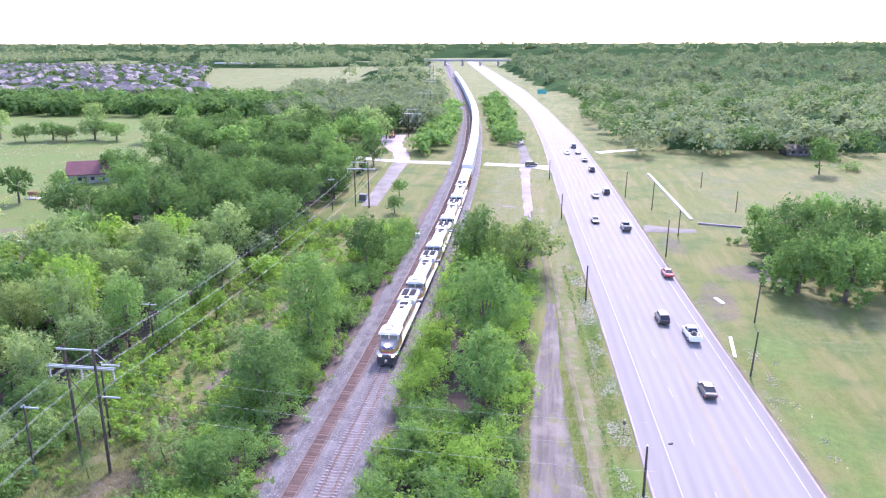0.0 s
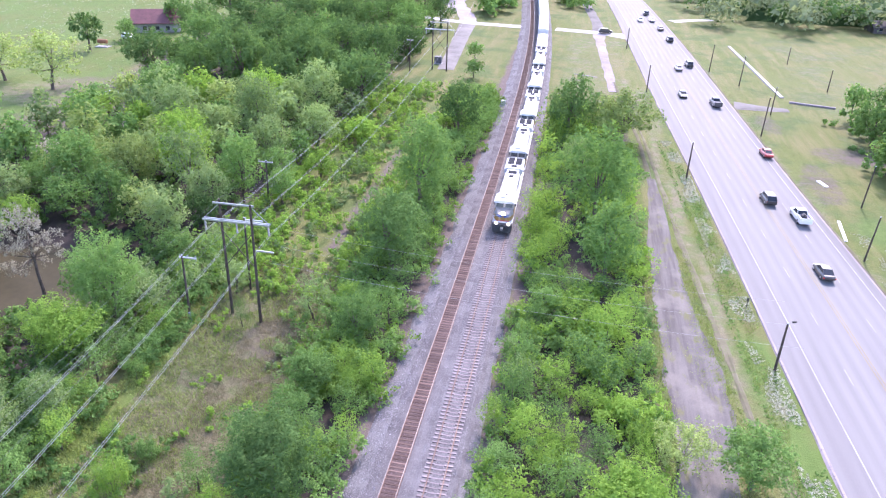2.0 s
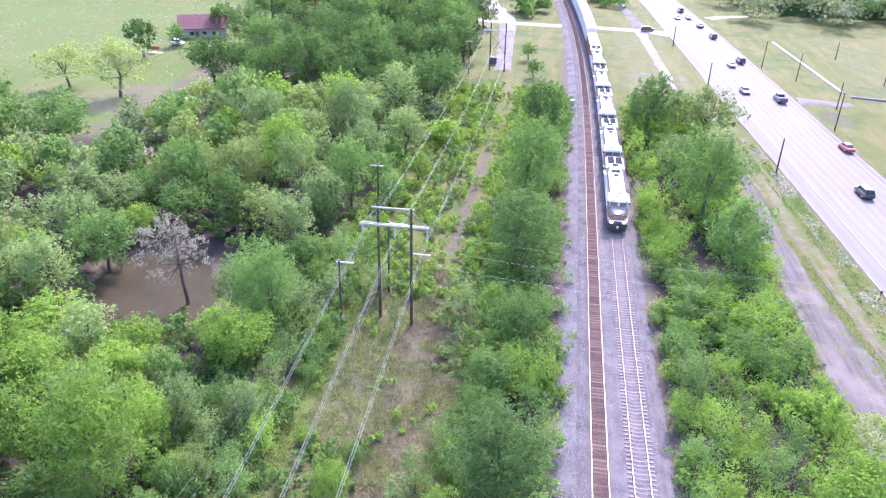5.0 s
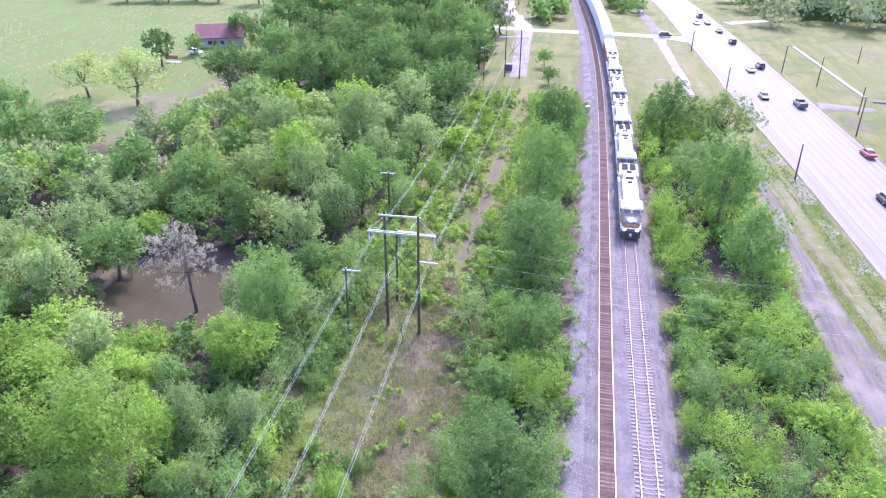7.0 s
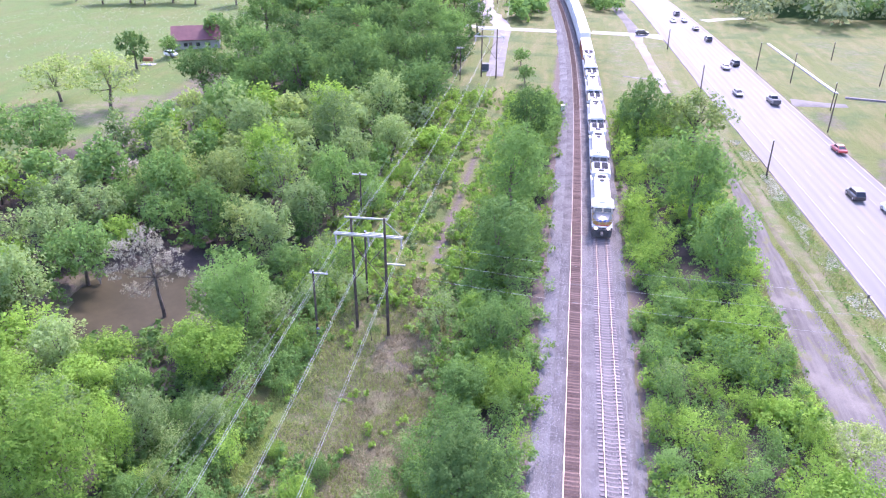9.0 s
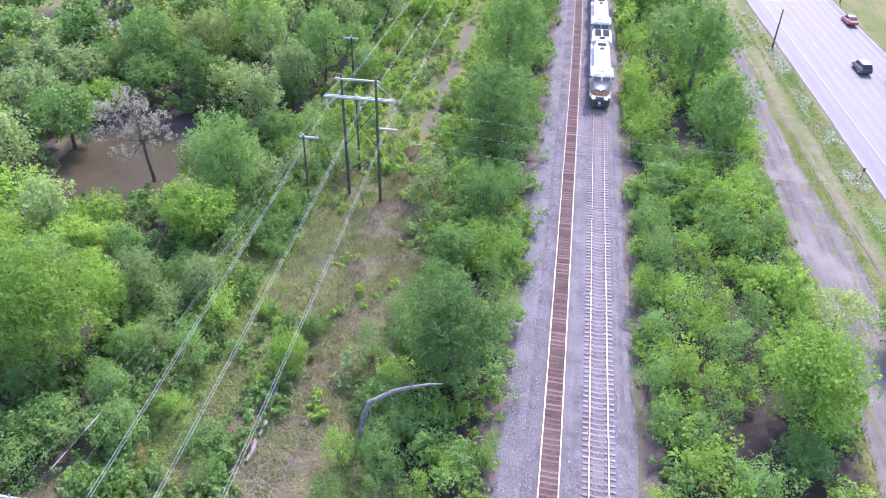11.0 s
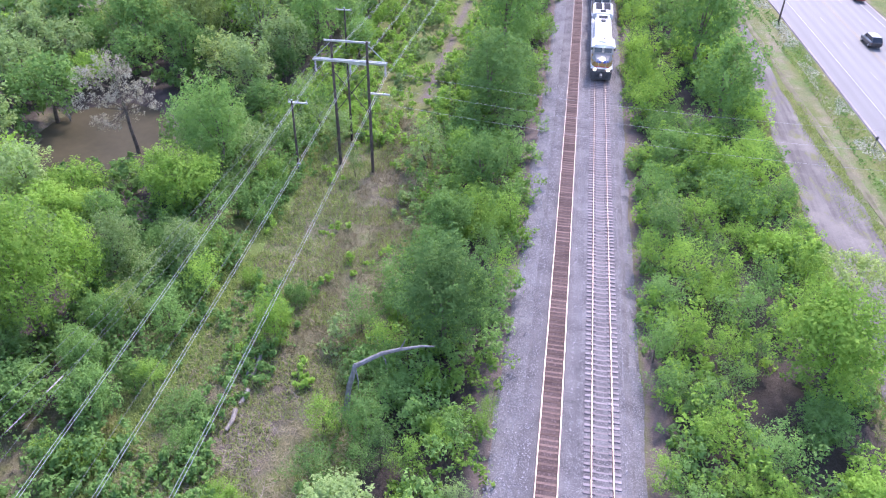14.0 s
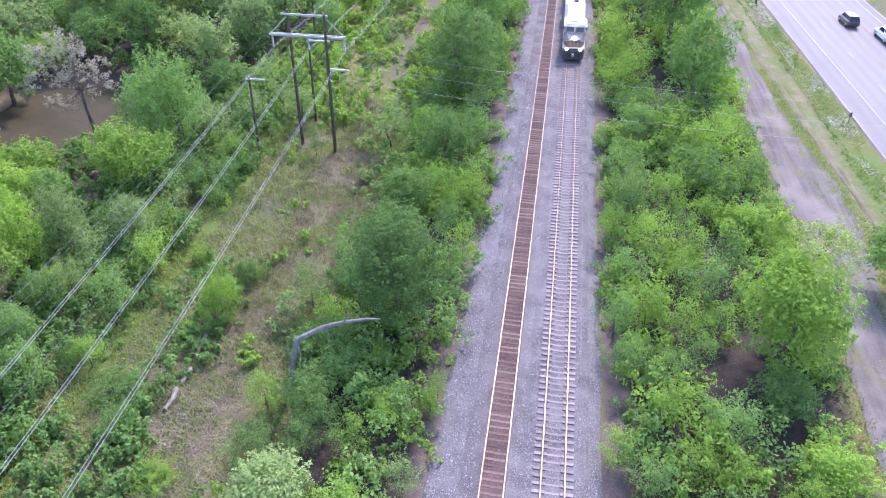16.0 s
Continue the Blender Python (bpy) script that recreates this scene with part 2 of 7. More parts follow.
M_LEAF = {
    "bright": leafage("bright_leaves", (0.116, 0.256, 0.043), (0.274, 0.440, 0.096), 0.48),
    "mid": leafage("green_leaves", (0.084, 0.188, 0.056), (0.198, 0.340, 0.108), 0.45),
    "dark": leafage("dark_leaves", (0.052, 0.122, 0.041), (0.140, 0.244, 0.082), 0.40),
    "pale": leafage("pale_leaves", (0.140, 0.244, 0.090), (0.278, 0.392, 0.162), 0.45),
    # darkened leaf colour that paints the shade inside the far woods' canopy
    "deep": leafage("shaded_leaves", (0.028, 0.062, 0.028), (0.070, 0.125, 0.052), 0.3),
    "grey": leafage("grey_blossom", (0.250, 0.252, 0.195), (0.540, 0.520, 0.460), 0.48),
    "olive": leafage("olive_leaves", (0.165, 0.255, 0.085), (0.310, 0.410, 0.145), 0.42),
    # far woods only: green greyed and lightened to carry the distance haze
    "hazed": leafage("hazed_leaves", (0.100, 0.150, 0.082), (0.225, 0.285, 0.165), 0.38),
}
M_STRAW = leafage("dry_stems", (0.160, 0.142, 0.090), (0.350, 0.312, 0.205), 0.2, 0.8)
M_BRUSH = leafage("bleached_brush", (0.145, 0.124, 0.108), (0.300, 0.268, 0.236), 0.1, 0.8)
M_TUFT = leafage("grass_tufts", (0.125, 0.206, 0.062), (0.300, 0.375, 0.144), 0.5, 0.8)
M_WEED = leafage("white_weeds", (0.270, 0.297, 0.216), (0.594, 0.594, 0.522), 0.3, 0.8)

# ---------------------------------------------------------------- builders
class Shape:
    """Collects corners and faces for one mesh."""

    def __init__(self):
        self.v, self.f, self.smooth = [], [], False

    def add(self, verts, faces):
        n = len(self.v)
        self.v += [tuple(p) for p in verts]
        self.f += [tuple(i + n for i in q) for q in faces]
        return self

    def box(self, x0, x1, y0, y1, z0, z1, bev=0.0, m=None):
        """A box with chamfered upright and upper edges."""
        b = min(bev, (x1 - x0) / 2.2, (y1 - y0) / 2.2, (z1 - z0) / 1.1) if bev else 0.0
        ring = lambda i, z: [(x0 + i, y0 + b, z), (x0 + b, y0 + i, z), (x1 - b, y0 + i, z), (x1 - i, y0 + b, z),
                             (x1 - i, y1 - b, z), (x1 - b, y1 - i, z), (x0 + b, y1 - i, z), (x0 + i, y1 - b, z)]
        if not b:
            vs = [(x, y, z) for z in (z0, z1) for x, y in ((x0, y0), (x1, y0), (x1, y1), (x0, y1))]
            fs = [(3, 2, 1, 0), (4, 5, 6, 7)] + [(i, (i + 1) % 4, (i + 1) % 4 + 4, i + 4) for i in range(4)]
        else:
            vs = ring(0, z0) + ring(0, z1 - b) + ring(b * 0.7, z1)
            fs = [tuple(range(7, -1, -1)), tuple(range(16, 24))]
            fs += [(k * 8 + i, k * 8 + (i + 1) % 8, k * 8 + 8 + (i + 1) % 8, k * 8 + 8 + i) for k in (0, 1) for i in range(8)]
        if m is not None:
            vs = [m @ Vector(p) for p in vs]
        return self.add(vs, fs)

    def tube(self, points, radii, n=6):
        """A round limb through the points."""
        pts = [Vector(p) for p in points]
        vs, fs = [], []
        for i, p in enumerate(pts):
            d = (pts[min(i + 1, len(pts) - 1)] - pts[max(i - 1, 0)]).normalized()
            a = d.orthogonal().normalized()
            c = d.cross(a)
            vs += [p + radii[i] * (math.cos(k * 2 * math.pi / n) * a + math.sin(k * 2 * math.pi / n) * c) for k in range(n)]
        for i in range(len(pts) - 1):
            fs += [(i * n + k, i * n + (k + 1) % n, (i + 1) * n + (k + 1) % n, (i + 1) * n + k) for k in range(n)]
        fs += [tuple(range(n - 1, -1, -1)), tuple(range(len(pts) * n - n, len(pts) * n))]
        return self.add(vs, fs)

    def loft(self, rings):
        """Closed rings joined one after another, with capped ends."""
        n = len(rings[0])
        vs = [p for r in rings for p in r]
        fs = [(i * n + k, i * n + (k + 1) % n, (i + 1) * n + (k + 1) % n, (i + 1) * n + k) for i in range(len(rings) - 1) for k in range(n)]
        fs += [tuple(range(n - 1, -1, -1)), tuple(range(len(vs) - n, len(vs)))]
        return self.add(vs, fs)

    def mesh(self, name, *mats):
        me = bpy.data.meshes.new(name)
        me.from_pydata(self.v, [], self.f)
        for m in mats:
            me.materials.append(m)
        bm = bmesh.new()
        bm.from_mesh(me)
        bmesh.ops.recalc_face_normals(bm, faces=bm.faces)
        bm.to_mesh(me)
        bm.free()
        if self.smooth:
            me.shade_smooth()
        return me


def thing(name, label, category, x, y, z, turn=0.0, group="", size=1.0):
    e = new(name)
    e.empty_display_size = 0.3
    e.matrix_basis = pose(x, y, z, 0, 0, turn) @ Matrix.Scale(size, 4)
    return tagged(e, label, category, group)


def part(name, shape, material, parent, label=""):
    me = shape if isinstance(shape, bpy.types.Mesh) else shape.mesh(name, material)
    ob = new(name, me)
    ob.parent = parent
    if label:
        ob["label"] = label
    return ob


def single(name, shape, material, label, category="", kind="", group=""):
    me = shape if isinstance(shape, bpy.types.Mesh) else shape.mesh(name, material)
    return tagged(new(name, me), label, category, group, kind)


def grid_mesh(name, corners, quads, material, uv=None):
    me = bpy.data.meshes.new(name)
    me.from_pydata(corners, [], quads)
    me.materials.append(material)
    if uv is not None:
        layer = me.uv_layers.new(name="UVMap")
        for lp in me.loops:
            layer.data[lp.index].uv = uv[lp.vertex_index]
    return me


def interp(y, table):
    ys, xs = zip(*table)
    return float(np.interp(y, ys, xs))


# ---------------------------------------------------------------- plan: lie of the land and the lines that cross it
def soft(v, lo, hi):
    t = min(max((v - lo) / (hi - lo), 0.0), 1.0)
    return t * t * (3 - 2 * t)


def rise(y):
    s = min(max(y - 70.0, 0.0) / 260.0, 1.0)
    return 6.0 * (s * 0.85 + 0.15 * s * s * (3 - 2 * s))


def land(x, y):
    far = max(0.0, math.hypot(x, y - 100) - 1300.0)
    swell = 0.0035 * far * (0.8 + 0.6 * noise.noise((x * 0.0007, y * 0.0007, 3.0)))
    hump = 0.25 * noise.noise((x * 0.05, y * 0.05, 0.0)) if abs(x + 2.5) > 12 and not 30 < x < 60 else 0.0
    return rise(y) + swell + hump * min(1.0, max(0.0, (abs(x + 2.5) - 12) / 8)) - 1.1 * in_pond(x, y)


def in_pond(x, y):
    """1 in the middle of the muddy pond, 0 on dry land."""
    u, v = x + 61.5 + 0.25 * (y - 68), y - 69.5
    return 1 - soft(math.hypot(u / 9.4, v / 12.0) + 0.16 * noise.noise((x * 0.2, y * 0.2, 8.0)), 0.72, 1.08)


TRACK = [(-60, 0.15), (110, 0), (160, -0.3), (210, -1.6), (260, -4.2), (300, -7.4), (370, -14.0), (450, -24.2), (650, -54), (1000, -110), (1900, -250), (3500, -520)]
HW_LEFT = [(-60, 41.2), (20, 38.3), (75, 35.9), (113, 33.7), (140, 31.9), (182, 28.6), (256, 24.0), (318, 20.0), (444, 10.0), (646, -19), (1174, -100), (2391, -285), (4500, -620)]
HW_RIGHT = [(-60, 60.6), (20, 57.2), (75, 54.6), (116, 51.0), (143, 49.2), (184, 46.4), (258, 41.4), (318, 36.0), (446, 23.5), (650, 0), (1174, -78), (2391, -262), (4500, -596)]


def smooth_of(table):
    """A gentle curve through a table of places along the line."""
    ys = np.arange(table[0][0], table[-1][0], 6.0)
    xs = np.interp(ys, *zip(*table))
    for _ in range(40):
        xs[1:-1] = (xs[:-2] + 2 * xs[1:-1] + xs[2:]) / 4
    return lambda y: float(np.interp(y, ys, xs))


track_x, hw_l, hw_r = smooth_of(TRACK), smooth_of(HW_LEFT), smooth_of(HW_RIGHT)


def stretches(y0, y1, step=4.0, grow=1.0):
    ys = [y0]
    while ys[-1] < y1:
        ys.append(ys[-1] + step * (1 + grow * max(0.0, ys[-1] - 300) / 300))
    ys[-1] = y1
    return ys


def ribbon(name, ys, offsets, material, lift):
    """A sheet along y: offsets(y) gives (x, height) across."""
    vs, qs, uv = [], [], []
    for y in ys:
        row = offsets(y)
        for k, (x, h) in enumerate(row):
            vs.append((x, y, rise(y) + h + lift))
            uv.append((k / (len(row) - 1), y * 0.05))
    n = len(row)
    qs = [(i * n + k, i * n + k + 1, (i + 1) * n + k + 1, (i + 1) * n + k) for i in range(len(ys) - 1) for k in range(n - 1)]
    return grid_mesh(name, vs, qs, material, uv)


def blob(x, y, cx, cy, rx, ry):
    return 1 - soft(math.hypot((x - cx) / rx, (y - cy) / ry), 0.7, 1.25)


def bar(x, y, x0, x1, y0, y1, e=3.0):
    return soft(x, x0 - e, x0 + e) * (1 - soft(x, x1 - e, x1 + e)) * soft(y, y0 - e, y0 + e) * (1 - soft(y, y1 - e, y1 + e))


def zones(x, y):
    """Bare soil, dry grass, lush grass, leaf litter with tree shade in its colour, each from 0 to 1."""
    soil = max(0.85 * bar(x, y, -11.0, -7.0, -30, 230, 0.8), 0.45 * blob(x, y, -61, 67, 12, 12), 0.5 * blob(x, y, -22, 64, 6, 7), 0.8 * bar(x, y, -24.7, -23.1, 86, 138, 0.9), 0.75 * bar(x, y, 4, 21, 12, 165, 2), 1.0 * bar(x + 0.075 * (y - 97), y, 9.9, 13.6, 78, 122, 1.0),
               0.5 * bar(x, y, -17, -8, 10, 165, 3), 0.6 * bar(x, y, -110, -38, 12, 190, 5), 0.4 * blob(x, y, -104, 156, 20, 9), 0.52 * blob(x, y, 55.5, 133, 4, 11),
               0.5 * blob(x, y, 66, 150, 10, 6), 0.6 * blob(x, y, -26, 30, 5, 8), 0.42 * blob(x, y, 53, 168, 3, 9), 0.9 * bar(x, y, 2.6, 4.6, 5, 140, 0.8))
    dry = max(0.56 * bar(x, y, -33, -17, 34, 84, 3), 0.85 * bar(hw_l(y) - x, y, 4.4, 6.4, 40, 200, 0.8), 0.5 * bar(hw_l(y) - x, y, 1.8, 3.0, 60, 200, 0.6), 0.35 * bar(x, y, 60, 200, 110, 270, 14), 0.55 * bar(x - hw_r(y), y, -1.0, 1.8, 40, 230, 0.8), 0.45 * bar(x, y, 4, 24, 180, 262, 4), 0.62 * blob(x, y, -108, 150, 22, 14), 0.5 * bar(x, y, -34, -20, 18, 36, 3))
    lush = max(0.56 * bar(x, y, -600, -105, 150, 420, 20), 0.85 * bar(hw_l(y) - x, y, 0, 4.5, 10, 78, 1.2), 0.5 * bar(hw_l(y) - x, y, 3.2, 4.2, 70, 160, 0.5), 0.46 * bar(x, y, 54, 66, 60, 120, 5), 0.85 * bar(x, y, -35, -26.5, 14, 62, 3), 0.7 * bar(x, y, -130, -90, 128, 172, 8))
    # where ground is painted dark for tree shade: trackside strips and the wood
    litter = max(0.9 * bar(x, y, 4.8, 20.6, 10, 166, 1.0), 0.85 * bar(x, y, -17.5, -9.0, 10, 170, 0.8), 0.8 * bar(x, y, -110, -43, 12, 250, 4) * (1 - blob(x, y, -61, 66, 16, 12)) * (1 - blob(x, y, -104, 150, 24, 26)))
    return soil, dry, lush, litter


def axis(lo, hi, fine_lo, fine_hi, step, grow):
    out = list(np.arange(fine_lo, fine_hi + 0.01, step))
    s, v = step, fine_hi
    while v < hi:
        s *= grow
        v += s
        out.append(min(v, hi))
    s, v = step, fine_lo
    while v > lo:
        s *= grow
        v -= s
        out.insert(0, max(v, lo))
    return out


def build_ground():
    xs, ys = axis(-4600, 4600, -140, 110, 2.0, 1.16), axis(-300, 4900, -10, 280, 2.0, 1.12)
    vs = [(x, y, land(x, y)) for y in ys for x in xs]
    n = len(xs)
    qs = [(i * n + k, i * n + k + 1, (i + 1) * n + k + 1, (i + 1) * n + k) for i in range(len(ys) - 1) for k in range(n - 1)]
    me = grid_mesh("ground", vs, qs, M_GROUND)
    att = me.color_attributes.new("zone", "FLOAT_COLOR", "POINT")
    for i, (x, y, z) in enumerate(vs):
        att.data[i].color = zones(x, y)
    me.shade_smooth()
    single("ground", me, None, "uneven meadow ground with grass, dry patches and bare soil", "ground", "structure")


build_ground()
pond_xs, pond_ys = np.arange(-76, -47, 1.0), np.arange(54, 87, 1.0)
pond = grid_mesh("water", [(x, y, -0.34) for y in pond_ys for x in pond_xs], [(i * len(pond_xs) + k, i * len(pond_xs) + k + 1, (i + 1) * len(pond_xs) + k + 1, (i + 1) * len(pond_xs) + k) for i in range(len(pond_ys) - 1) for k in range(len(pond_xs) - 1) if in_pond(pond_xs[k], pond_ys[i]) > 0.0], M_POND)
single("water", pond, None, "still muddy brown pond water among trees", "pond", "structure")

# ---------------------------------------------------------------- highway, crossing road, tracks of gravel
YS_HW = stretches(-60, 4400, 5.0)


def across_highway(y, n=12):
    a, b = hw_l(y), hw_r(y)
    return [(a + (b - a) * k / n, 0.10 + 0.10 * (1 - abs(2 * k / n - 1))) for k in range(n + 1)]


single("road", ribbon("road", YS_HW, across_highway, M_ROAD, 0.06), None, "pale worn four-lane highway paving with wheel tracks", "road", "structure")
for side, edge, inner in (("left", hw_l, 1), ("right", hw_r, -1)):
    g = ribbon("verge", stretches(-60, 700, 5.0), lambda y: [(edge(y) - inner * (0.35 + 0.45 * noise.noise((y * 0.3, inner * 5.0, 0))), -0.12), (edge(y) - inner * 0.2, 0.13), (edge(y) + inner * 0.5 , 0.105)], M_GRAVEL, 0.04)
    single("verge", g, None, "crumbling gravel edge beside the highway", "verge", "structure")


def lane_line(name, frac, width, material, label, dash=None, y1=900.0):
    sh = Shape()
    y = -40.0
    step = 6.0 if not dash else dash[0]
    while y < y1:
        yn = y + step
        mid = lambda v: (hw_l(v) + (hw_r(v) - hw_l(v)) * frac, rise(v) + 0.06 + 0.10 + 0.10 * (1 - abs(2 * frac - 1)) + 0.012)
        (xa, za), (xb, zb) = mid(y), mid(yn)
        w = width / 2
        sh.add([(xa - w, y, za), (xa + w, y, za), (xb + w, yn, zb), (xb - w, yn, zb)], [(0, 1, 2, 3)])
        y += step if not dash else dash[1]
    single(name, sh, material, label, "road marking", "structure")


lane_line("lane_line", 0.165, 0.16, M_LINE_W, "solid white edge line on the highway")
lane_line("lane_line", 0.92, 0.16, M_LINE_W, "solid white edge line on the highway")
lane_line("lane_line", 0.365, 0.14, M_LINE_W, "broken white lane line on the highway", (3.05, 12.2))
lane_line("lane_line", 0.735, 0.14, M_LINE_W, "broken white lane line on the highway", (3.05, 12.2))
lane_line("lane_line", 0.540, 0.13, M_LINE_Y, "faded yellow centre line on the highway")
lane_line("lane_line", 0.560, 0.13, M_LINE_Y, "faded yellow centre line on the highway")


def strip(name, points, widths, material, label, lift=0.08, seed=1.0, ragged=0.25, kind_word="track"):
    """A ragged-edged way along a polyline on the ground."""
    pts = [Vector((x, y)) for x, y in points]
    line, ws = [], []
    for i in range(len(pts) - 1):
        n = max(2, int((pts[i + 1] - pts[i]).length / 2.0))
        for k in range(n):
            line.append(pts[i].lerp(pts[i + 1], k / n))
            ws.append(widths[i] + (widths[i + 1] - widths[i]) * k / n)
    line.append(pts[-1])
    ws.append(widths[-1])
    vs, qs = [], []
    for i, p in enumerate(line):
        d = (line[min(i + 1, len(line) - 1)] - line[max(i - 1, 0)]).normalized()
        nrm = Vector((d.y, -d.x))
        for s in (-1, -0.5, 0, 0.5, 1):
            q = p + nrm * s * ws[i] / 2 * (1 + ragged * noise.noise((i * 0.35, s * 3 + seed, seed)) * abs(s))
            vs.append((q.x, q.y, land(q.x, q.y) + lift - (0.10 if abs(s) == 1 else 0)))
    qs = [(i * 5 + k, i * 5 + k + 1, i * 5 + 6 + k, i * 5 + 5 + k) for i in range(len(line) - 1) for k in range(4)]
    single(name, grid_mesh(name, vs, qs, material), None, label, kind_word, "structure")


strip("side_road", [(-75, 277), (-58, 274.5), (-43, 268.5), (-29, 264.5), (-18, 263.8), (-12, 263.5)], [3.5, 4.2, 4.6, 5.2, 5.2, 5.4], M_CONC, "pale concrete side road leading to the level crossing", 0.16, ragged=0.05, kind_word="road")
strip("side_road", [(0, 263), (9, 261.8), (18, 260), (25.5, 257.8)], [5.4, 5.2, 5.6, 9.0], M_CONC, "pale concrete side road joining the highway", 0.18, 2.0, 0.05, kind_word="road")
strip("driveway", [(-27.2, 196), (-28.4, 215), (-30, 240), (-31.5, 262)], [4.6, 4.8, 5.0, 6.0], M_LOT, "grey paved driveway beside a mown field", 0.14, 3.0, 0.05, kind_word="road")
strip("driveway", [(-31.5, 266), (-36, 284), (-44, 305), (-49, 330)], [6.5, 6.0, 9.0, 13.0], M_GRAVEL, "pale gravel yard off the side road", 0.13, 4.0, kind_word="road")
strip("gravel_track", [(18.6, 186), (17.6, 205), (16.4, 225), (15.2, 250), (15, 258)], [2.4, 2.6, 2.6, 3.2, 4.5], M_GRAVEL, "pale two-wheel gravel track through grass", 0.10, 5.0)
strip("gravel_track", [(15, 264), (14.2, 280), (11, 310), (6.5, 350), (2.0, 400), (-6, 450)], [4.5, 3.6, 3.6, 3.4, 3.2, 3.0], M_LOT, "grey gravel lane beside the railway", 0.10, 6.0)
strip("dirt_path", [(24.6, 108), (24.3, 126), (23.0, 150), (20.5, 176), (18.6, 196)], [1.5, 1.0, 0.8, 0.8, 1.2], M_DIRT, "tan worn dirt path beside the trees", 0.10, 4.0, 0.3)
strip("wheel_rut", [(30.6, 60), (29.8, 72), (28.4, 88), (27.0, 106), (25.6, 130), (23.6, 158)], [0.6, 1.0, 1.2, 1.1, 0.9, 0.6], M_DIRT, "sandy wheel rut along the highway verge", 0.07, 11.0, 0.9)
strip("road_edge", [(hw_r(y) + 0.25, y) for y in range(36, 261, 7)], [1.3, 0.9] * 16 + [1.0], M_DIRT, "crumbled tan dirt edge of the highway", 0.12, 13.0, 0.9)
strip("old_paving", [(22.6, 30), (24.4, 44), (25.2, 58), (25.5, 70), (24.4, 84), (24.0, 98), (24.4, 112), (24.4, 128)], [2.4, 4.6, 6.2, 6.6, 4.8, 4.0, 2.8, 1.6], M_PAVING, "cracked old asphalt strip beside the trees", 0.12, 7.0, 0.35)
strip("gravel_track", [(42, 292), (50, 297), (58, 300)], [5, 3.6, 3.0], M_CONC, "pale side road running into the wood", 0.12, 8.0, 0.1)
strip("gravel_track", [(47.5, 182), (54, 181), (60, 181)], [7, 4.5, 3.0], M_LOT, "paved field entrance off the highway", 0.14, 9.0, 0.15)

# ---------------------------------------------------------------- railway
def across_ballast(y):
    c = track_x(y)
    n1 = 0.7 * noise.noise((y * 0.13, 1.0, 0)) + 0.3 * noise.noise((y * 0.6, 5.0, 0))
    n2 = 0.5 * noise.noise((y * 0.15, 9.0, 0)) + 0.25 * noise.noise((y * 0.7, 2.0, 0))
    return [(c - 8.3 + n1, -0.25), (c - 7.6 + n1, 0.12), (c - 6.3, 0.42), (c - 5.6, 0.55), (c - 4.60, 0.545), (c - 4.52, 0.49), (c - 2.98, 0.49), (c - 2.90, 0.545), (c - 2.5, 0.53), (c - 2.0, 0.42), (c - 1.7, 0.48), (c + 1.7, 0.50), (c + 2.1, 0.36), (c + 2.8, 0.16), (c + 3.5 + n2, -0.2)]


single("ballast_bed", ribbon("ballast_bed", stretches(-30, 3400, 1.5, 3.0), across_ballast, M_BALLAST, 0.03), None, "grey crushed-stone ballast under two railway tracks", "ballast", "structure")


def rail_pair(parent, offset, polish):
    ys = stretches(-30, 3300, 3.0, 2.0)
    for s in (-0.7535, 0.7535):
        for nm, prof, mat in (("rail", [(-0.07, 0.0), (0.07, 0.0), (0.07, 0.02), (0.015, 0.035), (0.012, 0.12), (0.036, 0.135), (0.036, 0.158), (-0.036, 0.158), (-0.036, 0.135), (-0.012, 0.12), (-0.015, 0.035), (-0.07, 0.02)], M_RAIL_SIDE),
                              ("rail_head", [(-0.025, 0.158), (0.025, 0.158), (0.025, 0.172), (0.020, 0.176), (-0.020, 0.176), (-0.025, 0.172)], polish)):
            sh = Shape()
            sh.loft([[(track_x(y) + offset + s + px, y, rise(y) + 0.595 + pz) for px, pz in prof] for y in ys])
            part(nm, sh, mat, parent, "polished steel running surface" if nm == "rail_head" else "rusty steel rail")


LEFT_OFF = -3.75
right_track = tagged(new("railway_track"), "railway track with pale concrete ties and bright rails", "railway track", "railway tracks", "structure")
left_track = tagged(new("railway_track"), "railway track with dark wooden ties and bright rails", "railway track", "railway tracks", "structure")
rail_pair(right_track, 0.0, M_RAIL_DULL)
rail_pair(left_track, LEFT_OFF, M_RAIL_TOP)
soiled = ribbon("soiled_ballast", stretches(-30, 1500, 1.5, 3.0), lambda y: [(track_x(y) + LEFT_OFF + d + 0.05 * noise.noise((y * 1.3, d, 0)), 0.505) for d in (-0.71, 0, 0.71)], M_BALLAST_DARK, 0.03)
def stain(offs):
    return ribbon("stained_ballast", stretches(-30, 1500, 1.5, 3.0), lambda y: [(track_x(y) + d + (0.18 * noise.noise((y * 0.8, d, 3.0)) if e else 0.0), z) for d, z, e in offs], M_BALLAST_STAIN, 0.03)


single("stained_ballast", stain([(-2.86, 0.553, 0), (-2.5, 0.538, 0), (-2.0, 0.45, 0), (-1.6, 0.512, 0), (1.6, 0.515, 0), (2.0, 0.43, 0), (2.3, 0.33, 1)]), None, "dull brown-grey ballast under the train's track", "ballast", "structure")
single("stained_ballast", stain([(-5.9, 0.515, 1), (-5.6, 0.558, 0), (-4.62, 0.553, 0)]), None, "dull oil-stained ballast beside the wooden ties", "ballast", "structure")
